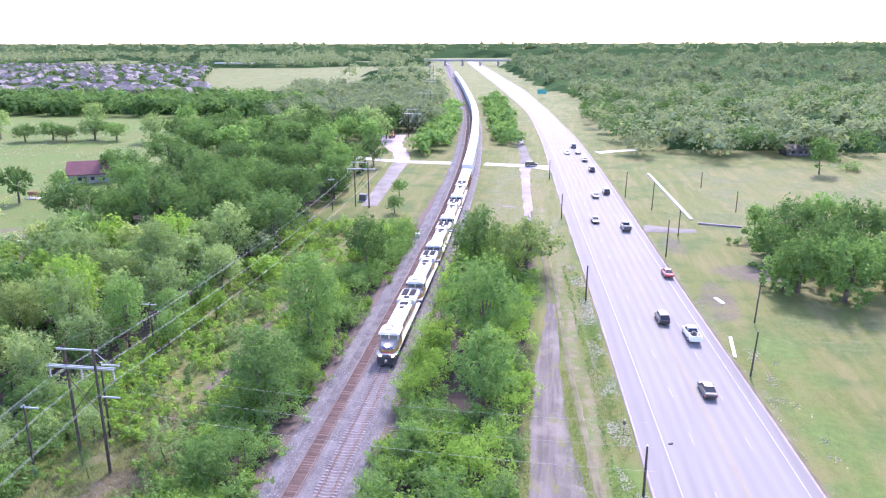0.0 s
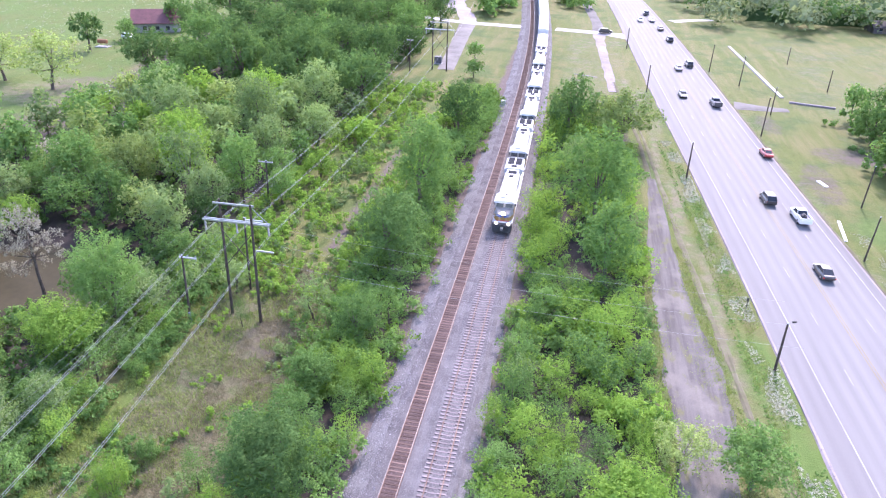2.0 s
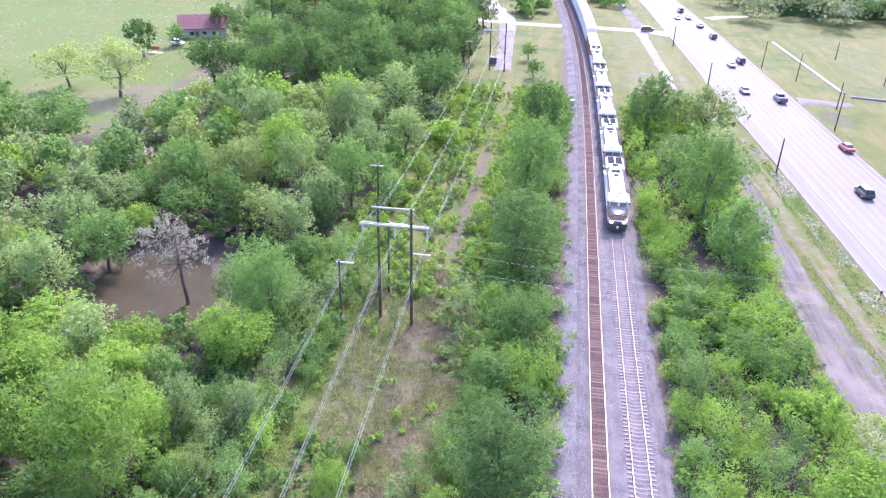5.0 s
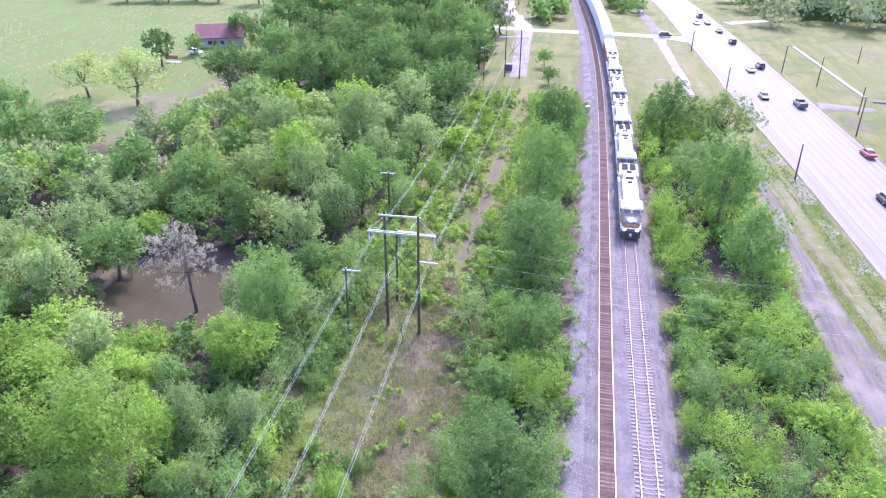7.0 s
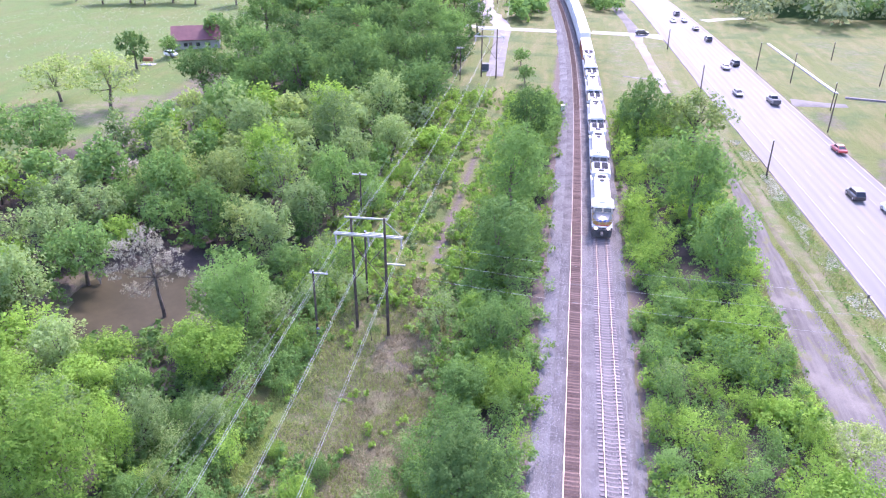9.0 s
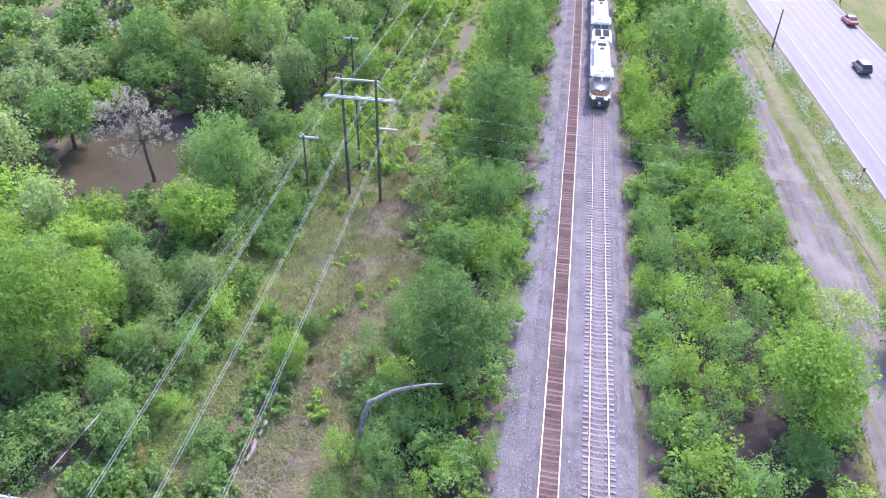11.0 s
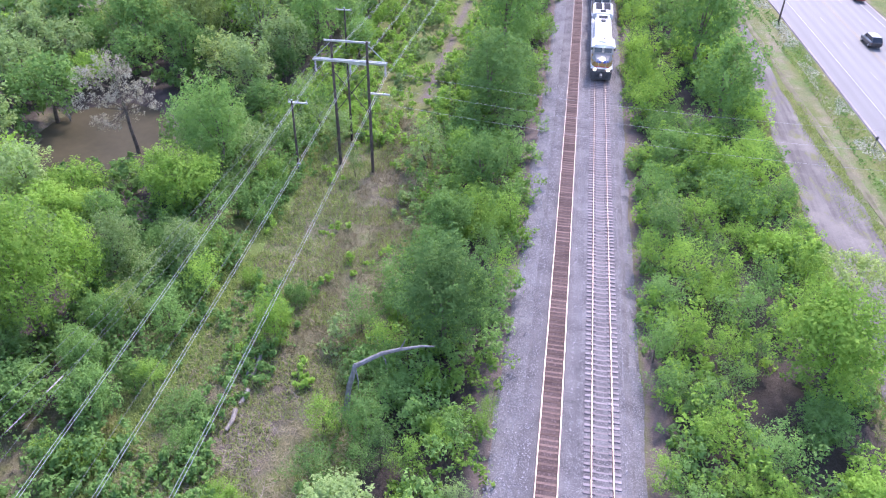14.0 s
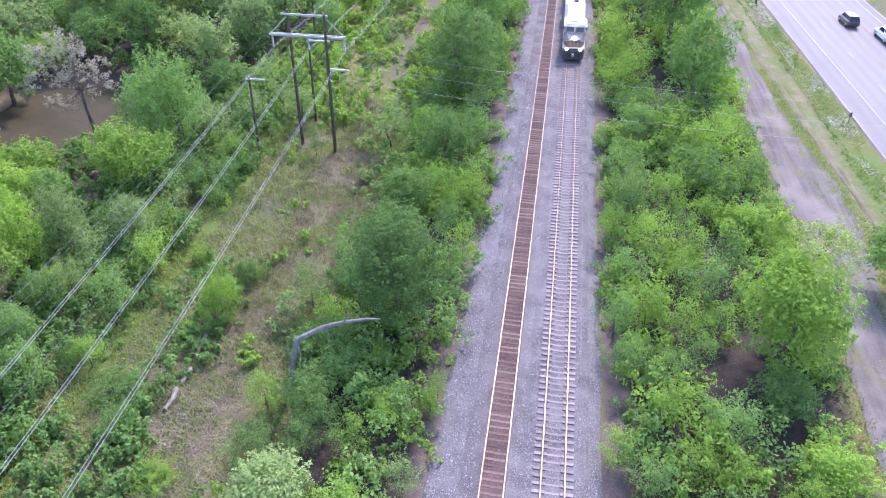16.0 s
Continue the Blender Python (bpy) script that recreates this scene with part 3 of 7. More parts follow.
single("soiled_ballast", soiled, None, "brown oil-stained ballast between the rails", "ballast", "structure")
# ---------------------------------------------------------------- plants
def leaves(rng, centres, normals, size, slim=0.68):
    """Small pointed leaves, one triangle each, that face about along the normals."""
    n = len(centres)
    nr = normals + rng.normal(0, 0.38, (n, 3))
    nr /= np.linalg.norm(nr, axis=1)[:, None]
    u = np.cross(nr, rng.normal(0, 1, (n, 3)))
    u /= np.linalg.norm(u, axis=1)[:, None] + 1e-9
    w = np.cross(nr, u)
    s = size * rng.uniform(0.65, 1.35, n)[:, None]
    a, b = u * s * 0.5, w * s * 0.5 * slim
    return np.stack([centres - a - b, centres - a * 0.7 + b, centres + a - nr * s * 0.15], 1).reshape(-1, 3)


def lobed(rng, lobes, count, size, top=0.25, deep=0.25, each=8):
    """Leaves in short sprays over the surfaces of several round lobes, thinner below."""
    r = np.array([l[3] for l in lobes])
    n = max(1, count // each)
    pick = rng.choice(len(lobes), n, p=r ** 2 / (r ** 2).sum())
    d = rng.normal(0, 1, (n, 3))
    d[:, 2] += top
    d /= np.linalg.norm(d, axis=1)[:, None]
    c = np.array([l[:3] for l in lobes])[pick]
    k = 1 - deep * rng.random(n) ** 1.6 + 0.08 * rng.normal(0, 1, n)
    p = c + d * (r[pick] * k)[:, None] * np.array([1, 1, 0.88])
    axis = d * 0.7 + np.array([0, 0, 0.5]) + rng.normal(0, 0.3, (n, 3))
    axis /= np.linalg.norm(axis, axis=1)[:, None]
    spray = size * rng.uniform(1.1, 2.2, n)[:, None]
    p, axis, spray, d = (np.repeat(q, each, 0) for q in (p, axis, spray, d))
    u = rng.uniform(-0.5, 0.75, len(p))[:, None]
    p = p + axis * spray * u + rng.normal(0, 0.21, p.shape) * spray * (0.95 - 0.6 * u)
    return p, d * 0.8 + np.array([0, 0, 0.55])


def leaf_mesh(name, v, material):
    n = len(v) // 3
    me = bpy.data.meshes.new(name)
    me.vertices.add(len(v))
    me.vertices.foreach_set("co", v.astype(np.float32).ravel())
    me.loops.add(len(v))
    me.loops.foreach_set("vertex_index", np.arange(len(v), dtype=np.int32))
    me.polygons.add(n)
    me.polygons.foreach_set("loop_start", np.arange(0, len(v), 3, dtype=np.int32))
    me.polygons.foreach_set("loop_total", np.full(n, 3, dtype=np.int32))
    me.update(calc_edges=True)
    me.validate()
    me.materials.append(material)
    return me


def sprays(rng, foot, axis, length, width, each, size):
    """Leafy shoots: each one a tapering plume of leaves along its own axis."""
    n = len(foot)
    a = np.repeat(axis, each, 0)
    u = rng.random(n * each) ** 0.8
    off = rng.normal(0, 1, (n * each, 3))
    off -= a * (off * a).sum(1)[:, None] * 0.8
    taper = np.sin(np.pi * (0.16 + 0.8 * u)) ** 0.8
    p = np.repeat(foot, each, 0) + a * (np.repeat(length, each) * u)[:, None] + off * (np.repeat(width, each) * taper * 0.5)[:, None]
    nrm = off * 0.55 + a * 0.35 + np.array([0, 0, 0.6])
    return leaves(rng, p, nrm, size)


def shoots(rng, count, centre, env, rough, droop=0.0):
    """Where the shoots of a crown start and point: over an uneven egg round the centre, fewer below."""
    d = rng.normal(0, 1, (count, 3)) + np.array([0, 0, 0.30])
    d /= np.linalg.norm(d, axis=1)[:, None]
    k = rng.uniform(0, 40, 3)
    lump = np.array([noise.noise((q[0] * 1.5 + k[0], q[1] * 1.5 + k[1], q[2] * 1.5 + k[2])) + 0.5 * noise.noise((q[0] * 3.4 + k[1], q[1] * 3.4 + k[2], q[2] * 3.4)) for q in d])
    reach = (1 + rough * lump) * (1 - 0.55 * rng.random(count) ** 1.7)
    foot = np.asarray(centre) + d * reach[:, None] * np.asarray(env)
    axis = d * 0.75 + np.array([0, 0, 0.62 - droop]) + rng.normal(0, 0.28, (count, 3))
    axis /= np.linalg.norm(axis, axis=1)[:, None]
    return foot, axis


# kinds: height of crown centre, limb spread, limb clump radius, squash, number and length of shoots, unevenness; all for a crown of radius 3.6
KINDS = {
    "round": dict(centre=3.9, spread=2.1, lobe=(1.5, 2.2), flat=0.85, n=15, shoots=155, plume=1.35, rough=0.36, trunk=0.17),
    "tall": dict(centre=5.0, spread=2.1, lobe=(1.4, 2.1), flat=1.35, n=20, shoots=190, plume=1.45, rough=0.38, trunk=0.18),
    "loose": dict(centre=4.6, spread=2.7, lobe=(0.8, 1.4), flat=0.95, n=16, shoots=105, plume=1.2, rough=0.55, trunk=0.15),
    "oak": dict(centre=3.7, spread=2.6, lobe=(1.3, 1.9), flat=0.6, n=20, shoots=175, plume=1.1, rough=0.38, trunk=0.20),
    "shrub": dict(centre=1.7, spread=2.5, lobe=(1.1, 1.7), flat=0.4, n=13, shoots=80, plume=1.5, rough=0.42, trunk=0.10),
    "sapling": dict(centre=4.0, spread=2.2, lobe=(1.3, 2.0), flat=1.0, n=9, shoots=58, plume=2.15, rough=0.48, trunk=0.16),
}
plant_meshes = {}


def plant_mesh(kind, seed, leaf, detail):
    key = (kind, seed, leaf, detail)
    if key in plant_meshes:
        return plant_meshes[key]
    k = KINDS[kind]
    rng = np.random.default_rng(hash_of(kind) + seed * 17)
    lobes = []
    for i in range(k["n"]):
        d = rng.normal(0, 1, 3)
        d /= np.linalg.norm(d)
        q = rng.random() ** 0.4 * k["spread"]
        lobes.append((d[0] * q, d[1] * q, k["centre"] + d[2] * q * k["flat"], rng.uniform(*k["lobe"])))
    outer = k["spread"] + 0.40 * k["lobe"][1]
    wide = outer * 0.86
    env = (wide, wide, wide * (k["flat"] * 0.9 + 0.1))
    count, each, size = {"fine": (k["shoots"], 68, 0.148), "big": (k["shoots"], 34, 0.22), "near": (int(k["shoots"] * 0.85), 22, 0.29), "far": (k["shoots"] // 2, 10, 0.55)}[detail]
    foot, axis = shoots(rng, count, (0, 0, k["centre"] - 0.25), env, k["rough"])
    long = rng.uniform(0.75, 1.45, count) * k["plume"]
    v = sprays(rng, foot - axis * long[:, None] * 0.35, axis, long, long * rng.uniform(0.33, 0.48, count), each, size)
    inner, nin = lobed(rng, [(x, y, z, r * 0.74) for x, y, z, r in lobes[:k["n"]]], (count * each) // 7, 0.12, each=1)
    v = np.concatenate([v, leaves(rng, inner, nin, 0.23 if detail != "far" else 0.6)])
    crown = leaf_mesh("crown", v, M_LEAF[leaf])
    sh = Shape()
    lean = Vector((rng.normal(0, 0.25), rng.normal(0, 0.25), 0))
    fork = Vector((0, 0, k["centre"] * 0.55)) + lean
    t = k["trunk"]
    sh.tube([(0, 0, -0.25), (lean.x * 0.3, lean.y * 0.3, k["centre"] * 0.25), fork, fork + Vector((0.1, 0.05, k["centre"] * 0.4))], [t * 1.35, t, t * 0.75, t * 0.3], 7 if detail != "far" else 5)
    for lx, ly, lz, lr in lobes[:0 if kind == "sapling" else 8 if detail != "far" else 4]:
        end = Vector((lx, ly, lz))
        mid = fork.lerp(end, 0.5) + Vector((0, 0, -0.25))
        sh.tube([fork, mid, end], [t * 0.5, t * 0.3, t * 0.08], 5 if detail != "far" else 4)
    plant_meshes[key] = (crown, sh.mesh("trunk", M_BARK_PALE if leaf == "grey" else M_BARK))
    return plant_meshes[key]


def hash_of(word):
    return sum(ord(c) * (i + 3) for i, c in enumerate(word))


WORDS = {"bright": "fresh bright green", "mid": "green", "dark": "dark green", "pale": "pale grey-green", "grey": "pale blossoming", "olive": "olive-yellow", "hazed": "haze-greyed green"}
planted = []


def plant(kind, x, y, r, leaf, seed=0, detail=None, stretch=1.0, where="in the wood beside the railway"):
    detail = detail or ("far" if y < 10 else "fine" if (r > 4.4 and math.hypot(x, y) < 80) or where.startswith("in the clearing") else "big" if math.hypot(x, y) < 62 else "big" if r > 5.5 and math.hypot(x, y) < 140 else "near" if math.hypot(x, y) < 125 or (r > 5.5 and math.hypot(x, y) < 270) else "far")
    crown, trunk = plant_mesh(kind, seed % 3, leaf, detail)
    s = r / 3.6
    name = {"shrub": "shrub", "sapling": "sapling"}.get(kind, "tree")
    shape = {"round": "round-crowned tree", "tall": "tall tree", "loose": "thin-crowned tree", "oak": "spreading oak", "shrub": "leafy shrub", "sapling": "young sapling"}[kind]
    e = new(name)
    e.empty_display_size = 0.2
    e.matrix_basis = pose(x, y, land(x, y), 0, 0, (seed * 77.0 + x * 31 + y * 17) % 360) @ Matrix.Diagonal((s, s, s * stretch, 1))
    tagged(e, f"{WORDS[leaf]} {shape} {where}", name, "trees and shrubs")
    part("crown", crown, None, e)
    part("trunk", trunk, None, e)
    planted.append((x, y, r))


# between the railway and the old paving
for kind, x, y, r, leaf, st in [
    ("oak", 8.4, 146.9, 6.1, "dark", 1.32), ("round", 19.2, 144.6, 8.5, "olive", 0.74), ("round", 13.9, 106, 7.4, "mid", 1.14), ("round", 11, 123.5, 4.1, "pale", 1.15), ("tall", 15.6, 87.9, 5.2, "mid", 0.95),
    ("sapling", 4.3, 145.9, 3.1, "bright", 1.13), ("sapling", 4.3, 131, 3.1, "bright", 1.05), ("sapling", 5.3, 118, 3, "bright", 1.04), ("sapling", 5.2, 106.9, 3, "bright", 1.01), ("sapling", 5.4, 96.1, 2.9, "bright", 1.04),
    ("sapling", 6.1, 88, 3, "bright", 0.97), ("sapling", 6.1, 143, 2.3, "bright", 1.08), ("shrub", 4.6, 76.6, 1.1, "olive", 1.7), ("round", 7.9, 76.3, 2.6, "mid", 0.94), ("round", 7.1, 73.1, 1.9, "mid", 1.09),
    ("sapling", 4.5, 104, 2.8, "bright", 1.07), ("sapling", 5.2, 95.6, 2.8, "bright", 0.97), ("sapling", 5.2, 87, 3.2, "bright", 0.86), ("sapling", 12.2, 73.5, 3.7, "bright", 0.74), ("sapling", 15.7, 71.1, 3.2, "bright", 0.97)]:
    plant(kind, x, y, r, leaf, int(3 * x + 5 * y), None, st, "between the railway and old paving")
for kind, x, y, r, leaf, st in [
    ("sapling", 12.9, 66.1, 3.4, "mid", 0.75), ("sapling", 5.3, 67.6, 1.8, "mid", 1.06), ("sapling", 6, 61.2, 2.4, "pale", 0.83), ("sapling", 9.8, 61.2, 3.1, "bright", 0.7), ("sapling", 14.8, 62.9, 2.9, "mid", 0.86),
    ("sapling", 4.2, 53.5, 2, "bright", 1.13), ("sapling", 7.9, 52.3, 2.6, "bright", 0.91), ("sapling", 5.5, 47.5, 2.4, "mid", 0.9), ("sapling", 9.5, 48.1, 2.2, "bright", 0.9), ("sapling", 14.4, 50.8, 2.2, "mid", 1.11),
    ("sapling", 17.5, 57.6, 2.4, "bright", 0.7), ("sapling", 4.3, 40.8, 1.8, "mid", 1.4), ("sapling", 6.8, 41.8, 2.2, "bright", 0.97), ("sapling", 9.6, 41.4, 2, "bright", 1.05), ("sapling", 5, 36.5, 2.2, "mid", 0.89),
    ("sapling", 8, 35.9, 2.1, "mid", 0.8), ("sapling", 4.3, 28.5, 1.8, "bright", 0.78), ("sapling", 6.2, 26.7, 1.8, "mid", 0.77), ("sapling", 8.8, 28, 2, "bright", 0.7), ("sapling", 11.1, 27.4, 2, "bright", 0.76)]:
    plant(kind, x, y, r, leaf, int(3 * x + 5 * y), None, st, "between the railway and old paving")
for kind, x, y, r, leaf, st in [
    ("sapling", 6.3, 36.4, 1.3, "pale", 0.7), ("round", 16.4, 39.8, 5.3, "bright", 1.0), ("loose", 22, 51.5, 3.4, "olive", 0.8), ("round", 15.7, 34.9, 2.8, "mid", 0.7),
    ("round", 17.4, 28.8, 2.8, "bright", 0.7), ("round", 28.3, 51, 4.1, "mid", 0.9)]:
    plant(kind, x, y, r, leaf, int(3 * x + 5 * y), None, st, "between the railway and old paving")
# along the railway's other side
for kind, x, y, r, leaf, st in [
    ("round", -20.9, 209.5, 3.0, "mid", 1.02), ("round", -18.3, 189.9, 2.9, "mid", 0.97), ("round", -14.1, 142.5, 5.9, "dark", 1.13), ("tall", -14.3, 105, 6.2, "mid", 1.05), ("tall", -13.9, 84.1, 6, "dark", 0.83), ("sapling", -20, 69.1, 2.6, "pale", 1.29),
    ("round", -13.1, 65, 3.6, "mid", 1.09), ("sapling", -10.6, 69.9, 2, "mid", 1.58), ("round", -15.4, 55.5, 3, "mid", 1.02), ("sapling", -9.4, 57.8, 2, "bright", 1.29), ("sapling", -12.8, 58.7, 2.4, "bright", 0.97),
    ("sapling", -8.7, 47.3, 1.7, "bright", 1.61), ("sapling", -20.1, 39.9, 1.8, "mid", 1.42), ("sapling", -18.1, 44.5, 2.3, "mid", 1.25), ("tall", -12.9, 39.5, 5.1, "dark", 0.89), ("sapling", -20, 29, 1.8, "bright", 0.97),
    ("sapling", -19.7, 25.1, 2, "mid", 0.7), ("round", -16.7, 21.3, 3.2, "pale", 0.7), ("sapling", -13.1, 26.3, 1.6, "bright", 1.18), ("sapling", -11.3, 28.1, 1.1, "bright", 1.62), ("sapling", -9.2, 24, 1.5, "pale", 0.97)]:
    plant(kind, x, y, r, leaf, int(3 * x + 5 * y), None, st, "beside the railway ballast")
for kind, x, y, r, leaf, st in [
    ("sapling", -15.9, 32.4, 2.2, "mid", 0.74), ("sapling", -13.2, 33.6, 1, "bright", 1.7), ("sapling", -8.6, 30.2, 1, "bright", 1.7), ("sapling", -8.3, 31.7, 1, "bright", 1.7), ("sapling", -15.2, 26.9, 1.7, "dark", 0.97),
    ("sapling", -16.4, 25.9, 1.5, "mid", 0.97), ("shrub", -19.4, 35.1, 1.8, "pale", 0.8)]:
    plant(kind, x, y, r, leaf, int(3 * x + 5 * y), None, st, "beside the railway ballast")
def blossom_tree(x, y):
    """A slim leaning trunk with open limbs that end in separate clusters of pale blossom."""
    rng = np.random.default_rng(71)
    across, away = Vector((0.824, 0.567, 0)), Vector((-0.567, 0.824, 0))
    base = Vector((x, y, land(x, y)))
    at = lambda u, d, z: base + across * u + away * d + Vector((0, 0, z))
    fork = at(-0.0, 0.3, 6.4)
    sh = Shape()
    sh.tube([tuple(at(0.2, 0, -0.3)), tuple(at(0.2, 0.0, 1.8)), tuple(at(0.0, 0.2, 4.2)), tuple(fork), tuple(at(-0.1, 0.4, 9.0)), tuple(at(-0.1, 0.4, 12.0))], [0.30, 0.24, 0.20, 0.17, 0.11, 0.04], 8)
    leaf_parts = []
    for u, d, z, r, n in ((-0.8, 0.3, 12.2, 1.7, 30), (0.2, 0.8, 11.0, 1.8, 34), (-0.1, -0.9, 10.6, 1.6, 26), (-3.5, 0.0, 11.0, 1.6, 28), (-2.4, 0.6, 10.4, 1.6, 26), (-3.7, -0.6, 8.3, 1.5, 24), (-1.9, 0.2, 8.6, 1.3, 16),
                          (-0.4, -0.6, 8.3, 1.7, 26), (2.2, 0.2, 8.5, 1.5, 24), (2.6, -0.3, 7.2, 1.2, 14), (1.0, 0.9, 7.8, 1.3, 16), (-2.7, 0.3, 4.9, 1.5, 20), (-1.3, -0.4, 5.4, 1.2, 12), (1.1, 0.4, 5.6, 0.9, 8)):
        end = at(u, d, z)
        start = fork if z < 9 else at(-0.1, 0.4, 9.0)
        sh.tube([tuple(start), tuple(start.lerp(end, 0.55) - Vector((0, 0, 0.15 * r))), tuple(end)], [0.09, 0.06, 0.02], 5)
        foot, axis = shoots(rng, n, tuple(end), (r * 0.85, r * 0.85, r * 0.65), 0.3)
        long = rng.uniform(0.5, 0.9, n)
        leaf_parts.append(sprays(rng, foot, axis, long, long * 0.6, 26, 0.15))
        foot, axis = shoots(rng, 5, tuple(end), (r * 0.6, r * 0.6, r * 0.5), 0.3)
        for f, a in zip(foot, axis):
            sh.tube([tuple(end), tuple(f), tuple(f + a * 0.9)], [0.03, 0.02, 0.008], 4)
    e = new("tree")
    tagged(e, "pale blossoming slim tree leaning at the muddy pond's edge", "tree", "trees and shrubs")
    e.matrix_basis = pose(base.x, base.y, base.z)
    away_from_base = Matrix.Translation(-base)
    crown, trunk = leaf_mesh("crown", np.concatenate(leaf_parts), M_LEAF["grey"]), sh.mesh("trunk", M_BARK)
    for me in (crown, trunk):
        me.transform(away_from_base)
    part("crown", crown, None, e)
    part("trunk", trunk, None, e)
    planted.append((x, y, 4.0))


blossom_tree(-55.9, 67.0)
# bushes in the clearing
for kind, x, y, r, leaf, st in [
    ("shrub", -27.1, 37.9, 2.1, "bright", 2.2), ("shrub", -31.7, 44.6, 1.4, "bright", 1.35), ("shrub", -26.6, 42.9, 1.6, "mid", 1.4), ("shrub", -30.9, 28.5, 2.6, "mid", 0.7), ("shrub", -25.1, 22, 1.8, "bright", 0.7),
    ("sapling", -34.4, 30.8, 1.5, "bright", 1.08), ("sapling", -35.6, 30.2, 1.5, "mid", 0.88), ("sapling", -34.4, 53.5, 1.2, "mid", 1.37), ("sapling", -27.8, 65.6, 1.3, "dark", 1.47), ("shrub", -35.7, 23.8, 2.3, "bright", 0.7),
    ("shrub", -29.2, 25.6, 1.4, "mid", 1.7)]:
    plant(kind, x, y, r, leaf, int(3 * x + 5 * y), None, st, "in the clearing under the power line")
# the wood beyond the power line
for kind, x, y, r, leaf, st in [
    ("round", -43.6, 55, 5.1, "bright", 0.89), ("tall", -46.0, 34.0, 5.4, "bright", 1.1), ("round", -60.6, 45.3, 4.9, "bright", 0.85), ("round", -53.3, 47.9, 4.8, "bright", 0.7), ("round", -65.2, 54.9, 4.8, "bright", 0.77),
    ("tall", -43.4, 42.7, 2.6, "pale", 1.25), ("sapling", -39.2, 36.9, 1.7, "olive", 1.58), ("round", -38, 44.8, 2.6, "pale", 1.26), ("shrub", -44.7, 72.8, 3.3, "pale", 1.0), ("round", -44.7, 89.1, 2.8, "dark", 1.13),
    ("tall", -43.3, 100, 4.2, "mid", 1.24), ("loose", -50.8, 97.3, 4.9, "pale", 1.33), ("loose", -52.5, 86.1, 4.4, "olive", 0.88), ("round", -69.3, 94.9, 6.2, "mid", 1), ("round", -63.4, 106.1, 4.9, "pale", 0.99),
    ("round", -70.5, 73, 5.4, "mid", 0.99), ("round", -76, 65.7, 3.9, "mid", 1.02), ("loose", -83.1, 89, 5.3, "pale", 0.73), ("loose", -84.7, 107.5, 3.1, "grey", 0.72), ("loose", -78.9, 126.1, 2.5, "grey", 0.7)]:
    plant(kind, x, y, r, leaf, int(3 * x + 5 * y), None, st, "in the wood beyond the power line")
for kind, x, y, r, leaf, st in [
    ("loose", -86, 88.2, 5.4, "pale", 0.71), ("round", -77.4, 87.5, 5.3, "pale", 0.79), ("loose", -85.2, 77.6, 4.8, "pale", 0.74), ("round", -91.2, 107.2, 5, "mid", 0.78),
    ("round", -101.1, 95, 4.4, "bright", 1.09), ("round", -75.9, 92.9, 3.7, "mid", 0.96), ("round", -71, 82.5, 3.7, "bright", 0.82), ("round", -83.4, 72.4, 4.7, "bright", 0.7), ("round", -42.7, 26.5, 3.5, "mid", 0.7),
    ("round", -37.2, 27.2, 2.5, "mid", 1.09), ("sapling", -37.8, 23, 1.7, "bright", 0.76), ("round", -39.1, 30.1, 1.9, "mid", 1.57), ("loose", -31.9, 72.8, 2.4, "pale", 1.03), ("round", -36.9, 101.1, 3.2, "mid", 1.09),
    ("round", -43.6, 78.5, 3.3, "mid", 0.89), ("round", -40.9, 66.7, 3.2, "pale", 0.89), ("round", -44.9, 69.1, 2.9, "mid", 0.94), ("sapling", -34.8, 57, 1.9, "mid", 0.97), ("round", -89.5, 127, 6.4, "bright", 0.7)]:
    plant(kind, x, y, r, leaf, int(3 * x + 5 * y), None, st, "in the wood beyond the power line")
for kind, x, y, r, leaf, st in [
    ("round", -105.3, 112.6, 8.6, "mid", 0.82), ("loose", -73.6, 130.7, 5.1, "pale", 1.18), ("loose", -68.3, 131.5, 3, "pale", 1.62), ("round", -64.1, 145.2, 5.8, "pale", 0.73), ("round", -56.2, 150.5, 5.9, "mid", 0.7),
    ("round", -43.6, 134.5, 4, "mid", 0.88), ("round", -38.3, 144.2, 4.9, "pale", 0.79), ("round", -41.1, 118.9, 3.4, "mid", 1.09), ("round", -34.5, 113.1, 3, "bright", 1), ("round", -32.6, 132.5, 3.9, "bright", 0.8)]:
    plant(kind, x, y, r, leaf, int(3 * x + 5 * y), None, st, "in the wood beyond the power line")
for kind, x, y, r, leaf, st in [
    ("tall", -55.7, 37.1, 3.4, "bright", 1.11), ("round", -51.4, 31.9, 3.4, "mid", 0.76), ("round", -55.0, 53.8, 3.9, "bright", 0.73), ("tall", -45.0, 39.7, 2.4, "bright", 1.60), ("round", -48.9, 49.4, 2.7, "mid", 1.09),
    ("shrub", -60.5, 56.9, 2.8, "mid", 0.70), ("shrub", -57.1, 58.5, 2.4, "bright", 0.72), ("shrub", -53.5, 59.2, 2.3, "pale", 0.84), ("shrub", -62.2, 55.2, 2.4, "bright", 1.11), ("round", -40.6, 35.3, 2.0, "mid", 1.43),
    ("round", -46.6, 30.4, 2.7, "mid", 1.09), ("round", -40.5, 31.2, 2.0, "mid", 1.33)]:
    plant(kind, x, y, r, leaf, int(3 * x + 5 * y), None, st, "in the wood beyond the power line")
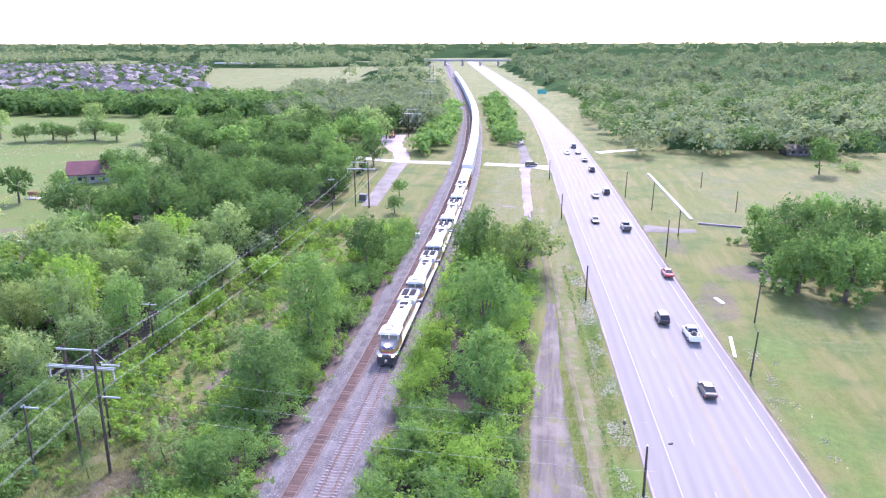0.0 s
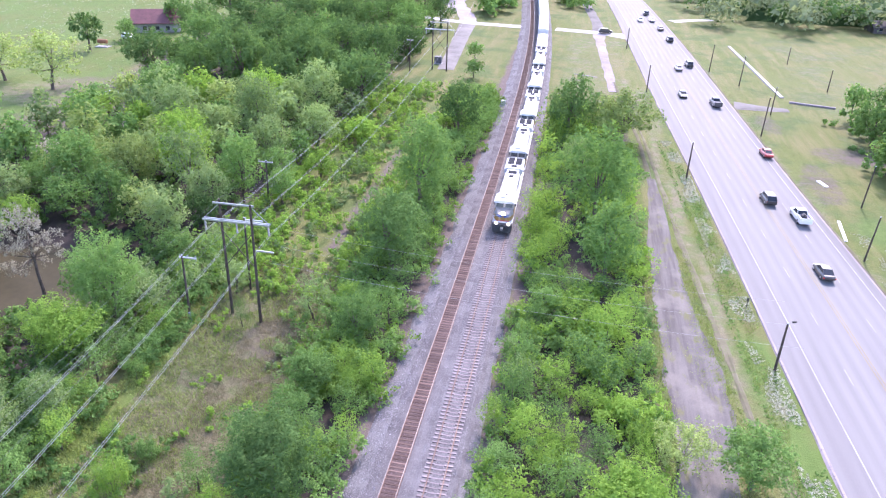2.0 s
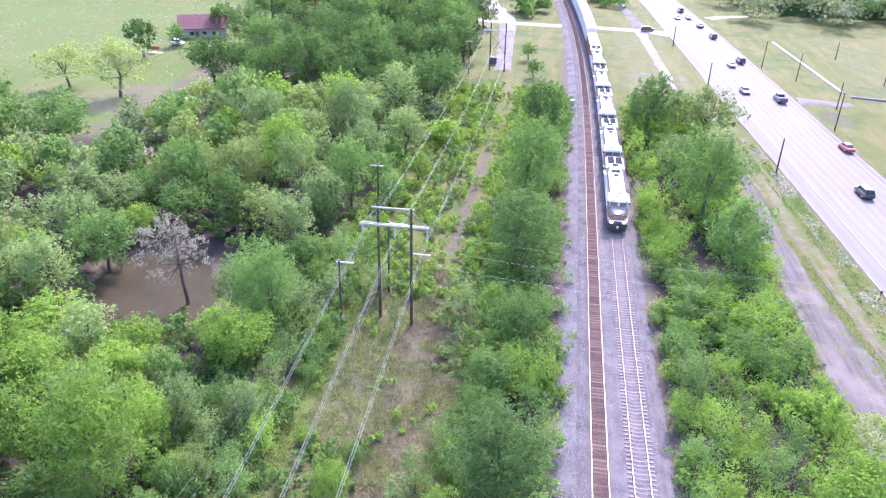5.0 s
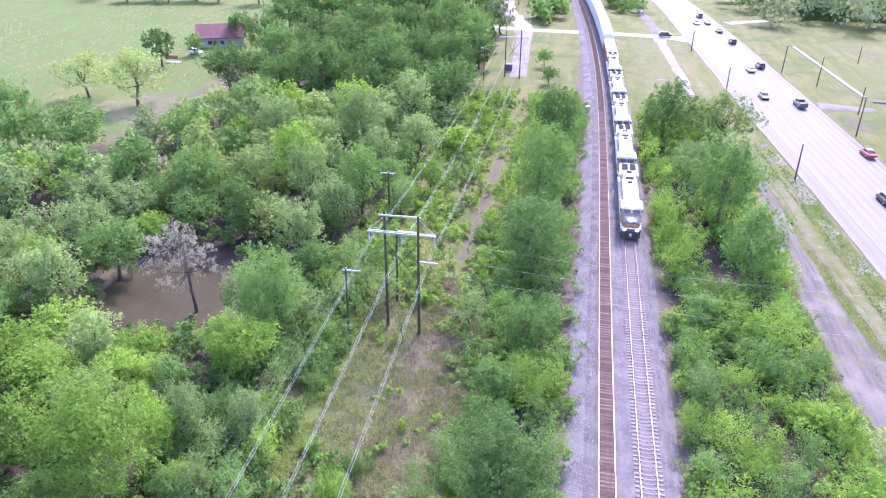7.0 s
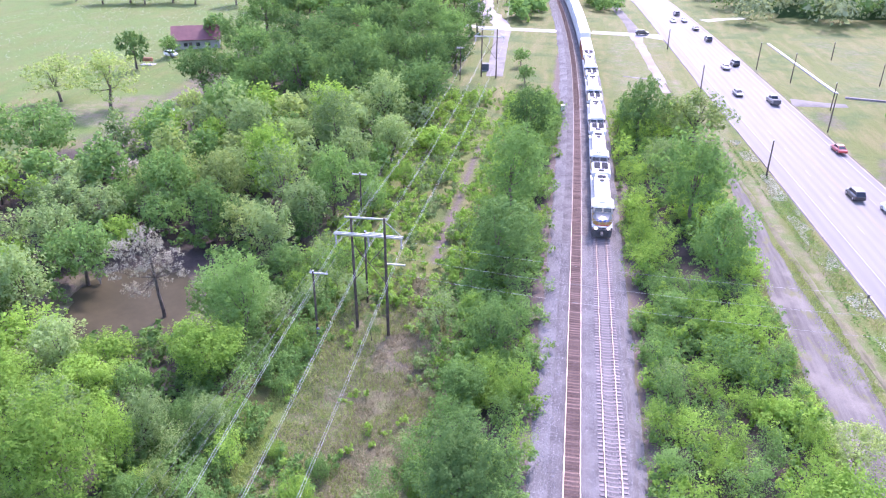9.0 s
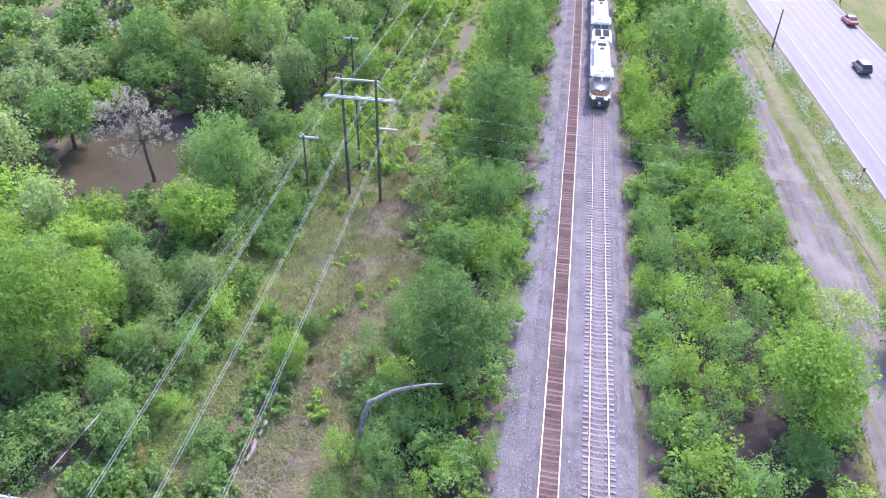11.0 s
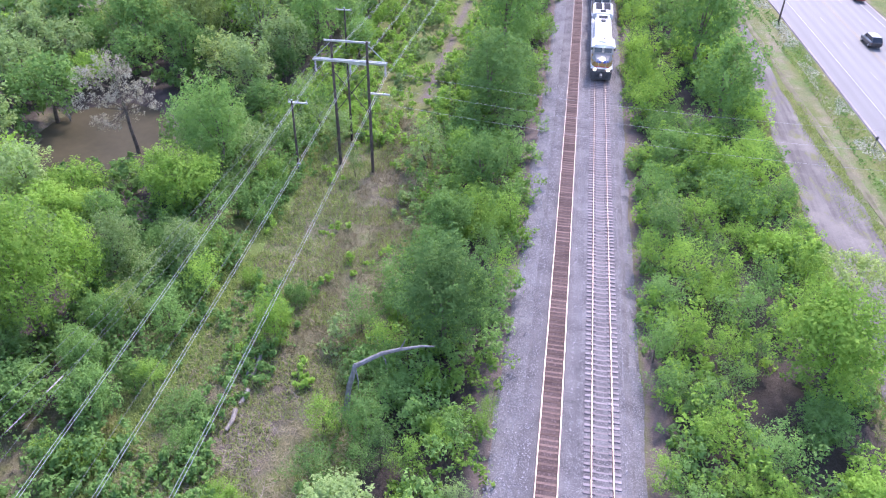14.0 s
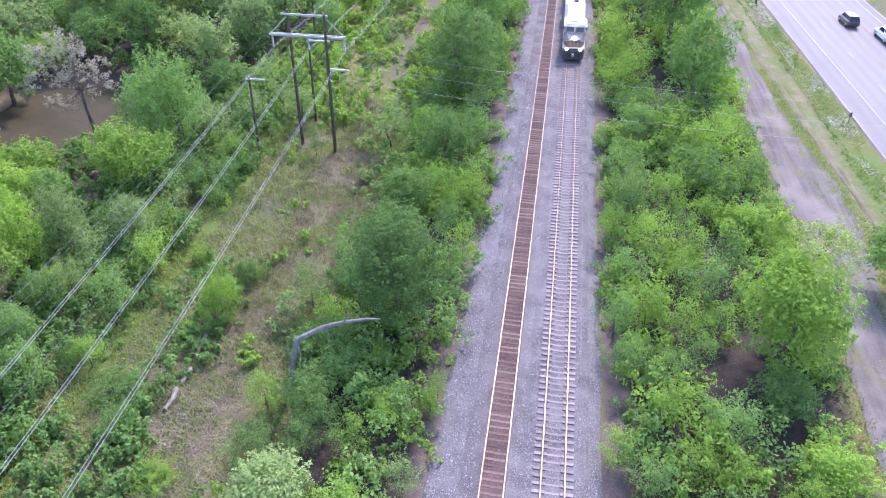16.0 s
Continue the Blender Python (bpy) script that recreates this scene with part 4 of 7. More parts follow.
# oaks round the farmyard
for kind, x, y, r, leaf, st in [
    ("loose", -115.5, 150.5, 8.6, "olive", 0.8), ("loose", -131.1, 154, 7.8, "olive", 0.7), ("oak", -130.8, 188.2, 5.5, "dark", 1.24), ("round", -128.5, 203.7, 3.5, "mid", 1.09), ("oak", -96.8, 163.3, 7.9, "dark", 1.02),
    ("oak", -86.4, 166.3, 4.6, "dark", 1.32), ("oak", -71.8, 160.9, 8.7, "dark", 1.14), ("oak", -58.9, 167.4, 7.8, "dark", 1.27), ("oak", -105, 204.9, 7.5, "dark", 1.07), ("oak", -91.8, 217.7, 9.2, "dark", 0.79),
    ("oak", -82.8, 230.6, 8.9, "dark", 0.75), ("oak", -66.6, 226.6, 8.3, "dark", 0.9), ("oak", -49.6, 201.1, 6.2, "mid", 0.96), ("oak", -43.2, 162.9, 6.2, "dark", 1.07), ("oak", -44.4, 149.3, 4, "dark", 1.23),
    ("oak", -51.4, 168.4, 5.6, "dark", 1.32), ("oak", -74.9, 192.9, 7.9, "dark", 0.93), ("oak", -90.4, 194.4, 7.1, "dark", 1.01), ("oak", -95.6, 259.6, 9.3, "mid", 0.87), ("oak", -113.5, 244.5, 8.9, "mid", 0.87)]:
    plant(kind, x, y, r, leaf, int(3 * x + 5 * y), None, st, "round the farmyard")
for kind, x, y, r, leaf, st in [
    ("oak", -78.3, 275.6, 9.7, "dark", 0.87), ("oak", -54.1, 238.2, 6.7, "dark", 1.24), ("oak", -121.8, 223.3, 5.5, "mid", 1.14)]:
    plant(kind, x, y, r, leaf, int(3 * x + 5 * y), None, st, "round the farmyard")
# beyond the highway
for kind, x, y, r, leaf, st in [
    ("oak", 71.5, 158.0, 5.8, "mid", 1.0), ("oak", 77.9, 168.2, 6.6, "dark", 1.10), ("oak", 86.5, 172.3, 7.3, "mid", 1.02), ("oak", 92.0, 166.7, 6.7, "dark", 1.11), ("oak", 71.4, 139.7, 6.4, "mid", 1.08),
    ("oak", 78.3, 135.6, 7.2, "mid", 1.07), ("oak", 88.0, 141.0, 7.4, "mid", 1.05), ("round", 69.0, 141.0, 4.2, "mid", 0.95), ("oak", 82.4, 154.1, 6.4, "dark", 1.09), ("oak", 96.0, 148.0, 7.2, "mid", 1.05),
    ("oak", 100.4, 168.8, 6.3, "dark", 1.15), ("round", 72.8, 176.8, 4.0, "mid", 1.16), ("round", 113.8, 257.7, 5.9, "mid", 1.16), ("shrub", 126.2, 265.0, 4.3, "pale", 0.81)]:
    plant(kind, x, y, r, leaf, int(x * 3 + y), None, st, "in the field beyond the highway")

HOLES = [(12.4, 85, 2.2), (12.1, 91, 2.3), (11.8, 97, 2.4), (11.2, 103.5, 2.3), (10.7, 110, 2.1), (10.1, 117, 2.0), (10.5, 66, 1.6), (15.4, 48.8, 1.5), (15.6, 43.1, 1.6), (15.7, 36, 2.2), (18, 35, 2.3), (15, 55, 1.2), (-13.5, 28.5, 1.5), (-16, 25.5, 1.6), (-11.6, 33.2, 1.2), (19.5, 33.5, 1.8)]
OPEN = [(-50, 72, 4.5), (-60.5, 76, 7.5), (-102, 140, 9), (-122, 150, 14), (-128, 186, 12), (-62, 68, 7.5), (-56, 67, 6), (-104, 154, 14), (-118, 178, 10), (-62, 150, 4)]


def free(x, y, r, gap=0.72):
    for ox, oy, orad in OPEN + HOLES:
        if math.hypot(x - ox, y - oy) < orad + 0.6 * r:
            return False
    return all(math.hypot(x - px, y - py) > gap * (r + pr) for px, py, pr in planted)


def fill(rng, x0, x1, y0, y1, tries, radii, kinds, tones, gap=0.72, where="in the wood beyond the power line"):
    for _ in range(tries):
        x, y, r = rng.uniform(x0, x1), rng.uniform(y0, y1), rng.uniform(*radii)
        if free(x, y, r, gap):
            plant(str(rng.choice(kinds)), x, y, r, str(rng.choice(tones)), int(rng.integers(99)), None, rng.uniform(0.85, 1.15), where)


rng = np.random.default_rng(5)
fill(rng, -92, -42, 16, 100, 700, (3.6, 5.8), ("round", "tall", "round"), ("mid", "bright", "pale", "pale", "olive", "pale"), 0.60)
fill(rng, -92, -40, 96, 150, 400, (3.8, 6.2), ("round", "tall", "round"), ("mid", "pale", "pale", "bright", "olive"), 0.60)
fill(rng, -92, -38, 150, 255, 420, (5.0, 8.0), ("oak", "round"), ("dark", "mid", "dark"), 0.66, "round the farmyard")
fill(rng, -135, -90, 40, 118, 260, (4.2, 6.4), ("round", "tall"), ("mid", "pale"), 0.60)


def undergrowth(name, rng, area, spacing, radius, leaf, label, cards, size, keep=None):
    """Thick low growth that nobody could count: small leafy mounds joined into one object."""
    x0, x1, y0, y1 = area
    out = []
    for _ in range(int((x1 - x0) * (y1 - y0) / spacing ** 2)):
        x, y, r = rng.uniform(x0, x1), rng.uniform(y0, y1), rng.uniform(*radius)
        if any(math.hypot(x - ox, y - oy) < orad for ox, oy, orad in OPEN) or (keep and not keep(x, y)):
            continue
        z = land(x, y)
        n = max(4, cards // 34)
        foot, axis = shoots(rng, n, (x, y, z + 0.5 * r), (r, r, 0.7 * r), 0.35)
        long = rng.uniform(0.65, 1.25, n) * min(r, 1.4)
        out.append(sprays(rng, foot, axis, long, long * rng.uniform(0.40, 0.58, n), 34, size))
    single(name, leaf_mesh(name, np.concatenate(out), M_LEAF[leaf]), None, label, "undergrowth", "stuff")


rs = np.random.default_rng(61)
fill(rs, 5.2, 20.0, 13, 165, 420, (1.5, 2.7), ("sapling",), ("bright", "mid", "bright", "mid"), 0.62, "between the railway and old paving")
fill(rs, -17.5, -9.6, 13, 172, 300, (1.5, 2.6), ("sapling",), ("mid", "bright", "mid"), 0.62, "beside the railway ballast")
fill(rs, -44, -35, 14, 84, 160, (1.5, 2.6), ("sapling",), ("mid", "bright", "pale"), 0.62, "at the wood's edge")


def gaps(rate, seed):
    return lambda x, y: noise.noise((x * 0.16, y * 0.16, seed)) > rate and all(math.hypot(x - hx, y - hy) > hr for hx, hy, hr in HOLES)


U = np.random.default_rng(21)
undergrowth("undergrowth", U, (3.9, 6.0, 12, 168), 1.8, (0.6, 1.2), "mid", "low green growth along the ballast edge", 170, 0.26, gaps(-0.25, 15.0))
def gully(x, y):
    """The bare shady ditch behind the railway's hedge."""
    return (48 < y < 60 and abs(x - 13.05) < 1.5) or (31 < y < 40.5 and abs(x - (12.0 + 0.45 * max(0.0, 38 - y))) < 1.9)


undergrowth("undergrowth", U, (4.6, 20.5, 12, 168), 2.7, (1.0, 2.0), "bright", "thick bright green shrubs between railway and old paving", 380, 0.30, lambda x, y: gaps(-0.28, 1.0)(x, y) and not gully(x, y))
undergrowth("undergrowth", U, (4.6, 20.5, 12, 168), 3.3, (1.0, 1.8), "mid", "thick green shrubs between railway and old paving", 380, 0.30, lambda x, y: gaps(-0.35, 4.0)(x, y) and not gully(x, y))
undergrowth("undergrowth", U, (-18, -8.5, 12, 176), 2.3, (1.0, 1.9), "mid", "thick green shrubs along the railway ballast", 360, 0.30, gaps(-0.4, 2.0))
undergrowth("undergrowth", U, (-18, -8.4, 12, 176), 2.5, (0.9, 1.6), "bright", "bright saplings along the railway ballast", 320, 0.29, gaps(-0.1, 7.0))
undergrowth("undergrowth", U, (-42, -18, 73, 176), 1.9, (0.7, 1.6), "bright", "low bright shrubs under the power line", 140, 0.36, lambda x, y: gaps(-0.3, 3.0)(x, y) and not -25.1 < x < -22.7)
undergrowth("undergrowth", U, (-42, -20, 71, 180), 2.9, (0.7, 1.6), "pale", "pale low shrubs under the power line", 140, 0.36, lambda x, y: gaps(-0.1, 5.0)(x, y) and not -25.1 < x < -22.7)
undergrowth("undergrowth", U, (-47, -34.5, 12, 82), 1.75, (0.9, 1.8), "mid", "dense green growth at the wood's edge", 250, 0.32, gaps(-0.35, 6.0))
undergrowth("undergrowth", U, (-92, -44, 14, 145), 3.9, (1.6, 2.8), "mid", "green shady undergrowth in the wood", 110, 0.5)
undergrowth("undergrowth", U, (67, 104, 134, 176), 3.6, (1.8, 3.2), "mid", "green thicket below the field oaks", 140, 0.7)
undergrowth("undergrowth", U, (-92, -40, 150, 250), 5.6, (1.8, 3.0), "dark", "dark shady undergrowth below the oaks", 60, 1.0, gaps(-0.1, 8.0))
undergrowth("undergrowth", U, (-22.5, -17, 34, 74), 2.2, (0.7, 1.5), "pale", "pale low shrubs beside the clearing", 160, 0.3, gaps(-0.2, 12.0))
undergrowth("undergrowth", U, (-22, -17, 20, 90), 2.6, (0.8, 1.6), "mid", "green shrubs beside the clearing", 180, 0.3, gaps(-0.15, 13.0))
undergrowth("undergrowth", U, (-34, -19, 16, 76), 3.2, (0.3, 0.8), "bright", "scattered low weeds in the clearing", 60, 0.28, lambda x, y: gaps(0.08, 9.0)(x, y) and math.hypot((x + 24.6) / 0.8, y - 28.5) > 4.0)
undergrowth("undergrowth", U, (-36, -25.5, 14, 46), 1.2, (0.4, 1.0), "mid", "low leafy green weeds under the power line", 70, 0.27, lambda x, y: gaps(-0.02, 11.0)(x, y) and math.hypot((x + 24.6) / 0.8, y - 28.5) > 4.6)

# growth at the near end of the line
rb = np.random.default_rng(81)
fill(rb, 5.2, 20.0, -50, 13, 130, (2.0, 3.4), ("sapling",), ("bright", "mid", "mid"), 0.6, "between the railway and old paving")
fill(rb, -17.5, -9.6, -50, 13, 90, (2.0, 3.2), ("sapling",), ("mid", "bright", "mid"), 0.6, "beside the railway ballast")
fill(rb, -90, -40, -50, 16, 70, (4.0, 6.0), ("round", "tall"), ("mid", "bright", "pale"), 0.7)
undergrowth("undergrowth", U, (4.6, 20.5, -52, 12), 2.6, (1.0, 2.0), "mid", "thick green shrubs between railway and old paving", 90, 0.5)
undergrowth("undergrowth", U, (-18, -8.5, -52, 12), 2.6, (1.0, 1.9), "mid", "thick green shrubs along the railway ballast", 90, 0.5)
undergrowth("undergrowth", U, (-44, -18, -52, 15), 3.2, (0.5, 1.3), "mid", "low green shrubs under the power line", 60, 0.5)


def far_wood(name, rng, count, area, radius, leaf, label, cards=70, size=1.3):
    """A wood too far off to count its trees: lobes of leaves joined into one object."""
    out = []
    made = 0
    while made < count:
        x, y = rng.uniform(area[0], area[1]), rng.uniform(area[2], area[3])
        if len(area) > 4 and not area[4](x, y):
            continue
        made += 1
        r = rng.uniform(*radius)
        z = land(x, y)
        lobes = [(x + rng.normal(0, r * 0.45), y + rng.normal(0, r * 0.45), z + r * rng.uniform(0.55, 1.25), r * rng.uniform(0.45, 0.75)) for _ in range(5)]
        p, nrm = lobed(rng, lobes, cards, 0.12, 0.35, 0.2, 1)
        out.append(leaves(rng, p, nrm, size * r / 4, 0.95))
        p, nrm = lobed(rng, [(a, b, c, q * 0.7) for a, b, c, q in lobes], cards // 4, 0.12, 0.35, 0.2, 1)
        out.append(leaves(rng, p, nrm, size * r / 2, 0.95))
    single(name, leaf_mesh(name, np.concatenate(out), M_LEAF[leaf]), None, label, "wood", "stuff")


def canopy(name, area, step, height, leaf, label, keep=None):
    """The closed roof of a far wood: an uneven leafy sheet, coloured dark as the shade between crowns, that falls to
    the ground at its edges.
    """
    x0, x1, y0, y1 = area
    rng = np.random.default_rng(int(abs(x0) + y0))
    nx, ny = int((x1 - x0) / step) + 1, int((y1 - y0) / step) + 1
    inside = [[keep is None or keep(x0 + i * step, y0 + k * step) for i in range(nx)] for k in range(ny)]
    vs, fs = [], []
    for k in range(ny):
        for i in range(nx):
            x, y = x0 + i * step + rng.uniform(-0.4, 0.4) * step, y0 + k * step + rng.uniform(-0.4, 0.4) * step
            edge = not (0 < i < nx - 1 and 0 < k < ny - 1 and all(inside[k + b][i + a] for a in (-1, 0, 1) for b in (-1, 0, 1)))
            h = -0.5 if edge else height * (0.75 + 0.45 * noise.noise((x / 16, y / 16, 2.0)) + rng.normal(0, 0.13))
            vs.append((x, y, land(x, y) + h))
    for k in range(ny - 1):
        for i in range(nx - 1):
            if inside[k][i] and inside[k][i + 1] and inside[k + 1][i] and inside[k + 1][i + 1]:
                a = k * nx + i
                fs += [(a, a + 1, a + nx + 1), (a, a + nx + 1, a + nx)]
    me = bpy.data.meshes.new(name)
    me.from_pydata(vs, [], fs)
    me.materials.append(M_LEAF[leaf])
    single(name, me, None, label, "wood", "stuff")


def right_of_road(x, y):
    return x > hw_r(y) + 14 and not (x < 52 and y < 320)


def left_of_rail(x, y):
    return x < track_x(y) - 22 and not (-62 < x < -16 and y < 345)


def clear_left(x, y):
    return x < track_x(y) - 14 and abs(x - (-32 + (track_x(y) + 8))) > 7


far_wood("woodland", np.random.default_rng(11), 600, (42, 420, 284, 620, right_of_road), (5.0, 8.0), "hazed", "dense broadleaf wood beyond the highway, greyed as by haze", 130, 0.66)
far_wood("woodland", np.random.default_rng(12), 320, (42, 420, 292, 620, right_of_road), (4.5, 7.0), "dark", "dark oak wood beyond the highway", 130, 0.66)
far_wood("woodland", np.random.default_rng(13), 800, (-60, 1300, 600, 1700, right_of_road), (7.0, 12.0), "hazed", "distant wood spreading to the skyline, greyed as by haze", 80, 0.9)
for kind, x, y, r, leaf, st in [("oak", -209, 294, 6.4, "dark", 0.75), ("oak", -199, 299, 7.4, "mid", 0.7), ("oak", -191, 297, 6.0, "dark", 0.75), ("oak", -181, 303, 7.8, "dark", 0.75), ("oak", -170, 302, 6.4, "mid", 0.8),
                                ("round", -150, 300, 7.0, "pale", 1.0), ("round", -205, 340, 6.5, "pale", 1.1), ("loose", -226, 300, 6.5, "pale", 1.0), ("oak", -243, 318, 7.0, "mid", 1.0)]:
    plant(kind, x, y, r, leaf, int(-x + y), "near", st, "in a hedgerow between the pastures")
rh = np.random.default_rng(71)
fill_back = lambda n, x0, x1, y0, y1: [plant(str(rh.choice(["oak", "round"])), x, y, r, str(rh.choice(["dark", "dark", "mid", "pale"])), int(rh.integers(99)), "far", rh.uniform(0.9, 1.15), "beyond the farmyard") for x, y, r in zip(rh.uniform(x0, x1, n), rh.uniform(y0, y1, n), rh.uniform(5.0, 8.0, n)) if x > -0.47 * y and free(x, y, r, 0.62)]
fill_back(260, -160, -60, 252, 338)
fill_back(60, -66, -44, 290, 345)


def right_of_estate(x, y):
    return left_of_rail(x, y) and x > -0.33 * y + 70 * noise.noise((x * 0.006, y * 0.006, 14.0))


def outer_wood(x, y):
    return clear_left(x, y) and (x > -0.23 * y + 40 * noise.noise((x * 0.01, y * 0.01, 2.0)) or y > 1120) and noise.noise((x * 0.0032, y * 0.0075, 6.0)) > -0.02


def hill_wood(x, y):
    return y > 3000 or noise.noise((x * 0.0016, y * 0.004, 9.0)) > -0.05


far_wood("woodland", np.random.default_rng(14), 300, (-330, -20, 345, 620, right_of_estate), (5.0, 8.0), "hazed", "wood between pasture and railway, greyed as by haze", 120, 0.72)
far_wood("woodland", np.random.default_rng(15), 330, (-440, -125, 396, 470, lambda x, y: x > -0.95 * y), (5.0, 8.0), "dark", "dark hedgerow wood behind the pasture", 110, 0.95)
far_wood("woodland", np.random.default_rng(16), 560, (-1500, -60, 640, 1900, outer_wood), (7.0, 11.0), "hazed", "distant wood beside the railway, greyed as by haze", 70, 0.9)
far_wood("woodland", np.random.default_rng(17), 700, (-3600, 3600, 1750, 3800, hill_wood), (10.0, 19.0), "hazed", "far wooded hills on the skyline", 56, 1.0)
far_wood("woodland", np.random.default_rng(18), 120, (-20, 30, 300, 560, lambda x, y: track_x(y) + 9 < x < hw_l(y) - 12), (2.0, 4.0), "mid", "shrubs between the railway and highway", 60)
far_wood("woodland", np.random.default_rng(19), 60, (-40, -10, 275, 560, lambda x, y: track_x(y) - 22 < x < track_x(y) - 11), (3.0, 5.0), "mid", "trees beside the railway past the crossing", 70)
# sheets below the far crowns, with the gaps' shade in their colour
canopy("wood_canopy", (40, 430, 290, 620), 4.5, 4.4, "deep", "closed roof of the wood beyond the highway, coloured as leaf shade", lambda x, y: y > 303 and right_of_road(x - 16, y - 14))
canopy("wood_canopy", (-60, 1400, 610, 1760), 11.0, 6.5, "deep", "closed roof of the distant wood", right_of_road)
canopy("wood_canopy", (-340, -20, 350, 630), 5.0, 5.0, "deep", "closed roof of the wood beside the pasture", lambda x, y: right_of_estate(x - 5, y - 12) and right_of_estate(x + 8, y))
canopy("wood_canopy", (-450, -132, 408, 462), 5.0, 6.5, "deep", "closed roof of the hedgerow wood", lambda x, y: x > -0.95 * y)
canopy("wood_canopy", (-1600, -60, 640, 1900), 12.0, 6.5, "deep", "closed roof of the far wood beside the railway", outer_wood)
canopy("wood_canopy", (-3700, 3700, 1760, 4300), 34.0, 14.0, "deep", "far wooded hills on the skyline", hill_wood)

# ---------------------------------------------------------------- power line
def wire(sh, a, b, sag, r, n=14):
    a, b = Vector(a), Vector(b)
    pts = [a.lerp(b, k / n) - Vector((0, 0, sag * 4 * (k / n) * (1 - k / n))) for k in range(n + 1)]
    sh.tube(pts, [r] * len(pts), 4)


def utility_pole(x, y, h, lean=(0.0, 0.0), label="bare dark wooden utility pole beside the highway", r=0.15):
    e = thing("utility_pole", label, "utility pole", x, y, land(x, y), group="utility poles")
    sh = Shape()
    sh.tube([(0, 0, -0.6), (lean[0] * 0.5, lean[1] * 0.5, h / 2), (lean[0], lean[1], h)], [r * 1.1, r * 0.95, r * 0.75], 9)
    part("shaft", sh, M_POLE, e)
    cap = Shape()
    cap.tube([(lean[0], lean[1], h - 0.02), (lean[0], lean[1], h + 0.06)], [r * 0.85, r * 0.55], 9)
    part("cap", cap, M_ARM, e, "weathered metal pole cap")
    return e


def h_frame(y, xa, xb, height, arm_z, label):
    """Two poles, a long crossarm, a top bar, cross bracing and hanging insulators."""
    cx, z0 = (xa + xb) / 2, land((xa + xb) / 2, y)
    e = thing("transmission_tower", label, "transmission tower", cx, y, z0, group="power line towers")
    hw = (xb - xa) / 2
    for s in (-1, 1):
        sh = Shape()
        sh.tube([(s * hw, -s * 0.55, -0.8), (s * hw, -s * 0.5, height * 0.5), (s * hw, -s * 0.45, height)], [0.19, 0.165, 0.13], 10)
        part("pole", sh, M_POLE, e, "dark tarred wooden pole")
    for dy in (-0.19, 0.19):
        sh = Shape().box(-hw - 2.0, hw + 2.0, dy - 0.05, dy + 0.05, arm_z - 0.11, arm_z + 0.11, 0.02)
        part("crossarm", sh, M_ARM, e, "pale galvanised crossarm")
    part("top_bar", Shape().box(-hw - 0.6, hw + 0.25, -0.06, 0.06, height - 0.45, height - 0.25, 0.02), M_ARM, e, "thin pale top bar")
    for s in (-1, 1):
        sh = Shape()
        sh.tube([(-s * hw, 0, arm_z - 1.0), (s * hw, 0, arm_z - 6.2)], [0.05, 0.05], 6)
        part("brace", sh, M_POLE, e, "slanting cross brace")
        st = Shape()
        st.tube([(s * (hw + 1.9), 0, arm_z + 0.1), (s * hw, 0, height - 0.6)], [0.03, 0.03], 5)
        part("stay", st, M_ARM, e)
    for x in (-hw - 1.8, 0, hw + 1.8):
        sh = Shape()
        zs = np.linspace(arm_z - 0.15, arm_z - 1.35, 13)
        sh.tube([(x, 0, z) for z in zs], [0.05 if i % 2 else 0.13 for i in range(13)], 8)
        part("insulator", sh, M_CONC, e, "grey stacked-disc insulator string")
    if 0 < y < 100:
        part("side_arm", Shape().box(hw, hw + 2.2, -0.07, 0.07, 9.5, 9.68, 0.02), M_ARM, e, "pale short side arm")
    return [(cx + x, y, z0 + arm_z - 1.4) for x in (-hw - 1.8, 0, hw + 1.8)], [(xa, y, z0 + height), (xb, y, z0 + height)]


def line_x(y):
    return -28.2 + (track_x(y) if y > 200 else track_x(y) * 0.4)


ends = []
for y in (-62, 67.6, 195, 321, 447, 573, 700, 830, 960):
    c = line_x(y) + (3.0 if y < 0 else 0.0)
    ends.append(h_frame(y, c - 2.1, c + 2.1, 15.6 if y < 100 else 13.2, 13.1 if y < 100 else 11.0, "wooden H-frame power line tower with pale crossarm"))
for a, b, k in [(a, b, k) for a, b in zip(ends, ends[1:]) for k in range(3)]:
    sh = Shape()
    for d in (-0.10, 0.10):
        pa, pb = Vector(a[0][k]) + Vector((d, 0, 0)), Vector(b[0][k]) + Vector((d, 0, 0))
        wire(sh, pa, pb, 2.0, 0.0125)
    for f in (0.0, 0.5, 1.0):
        p = Vector(a[0][k]).lerp(Vector(b[0][k]), f) - Vector((0, 0, 2.0 * 4 * f * (1 - f)))
        sh.box(p.x - 0.12, p.x + 0.12, p.y - 0.02, p.y + 0.02, p.z - 0.03, p.z + 0.03)
    single("power_cable", sh, M_WIRE, "twin bright aluminium power cable strung along the line", "cable", group="power cables")
for a, b, k in [(a, b, k) for a, b in zip(ends, ends[1:]) for k in range(2)]:
    sh = Shape()
    wire(sh, a[1][k], b[1][k], 1.0, 0.006)
    single("ground_wire", sh, M_WIRE_DARK, "thin steel ground wire above the power cables", "cable", group="power cables")


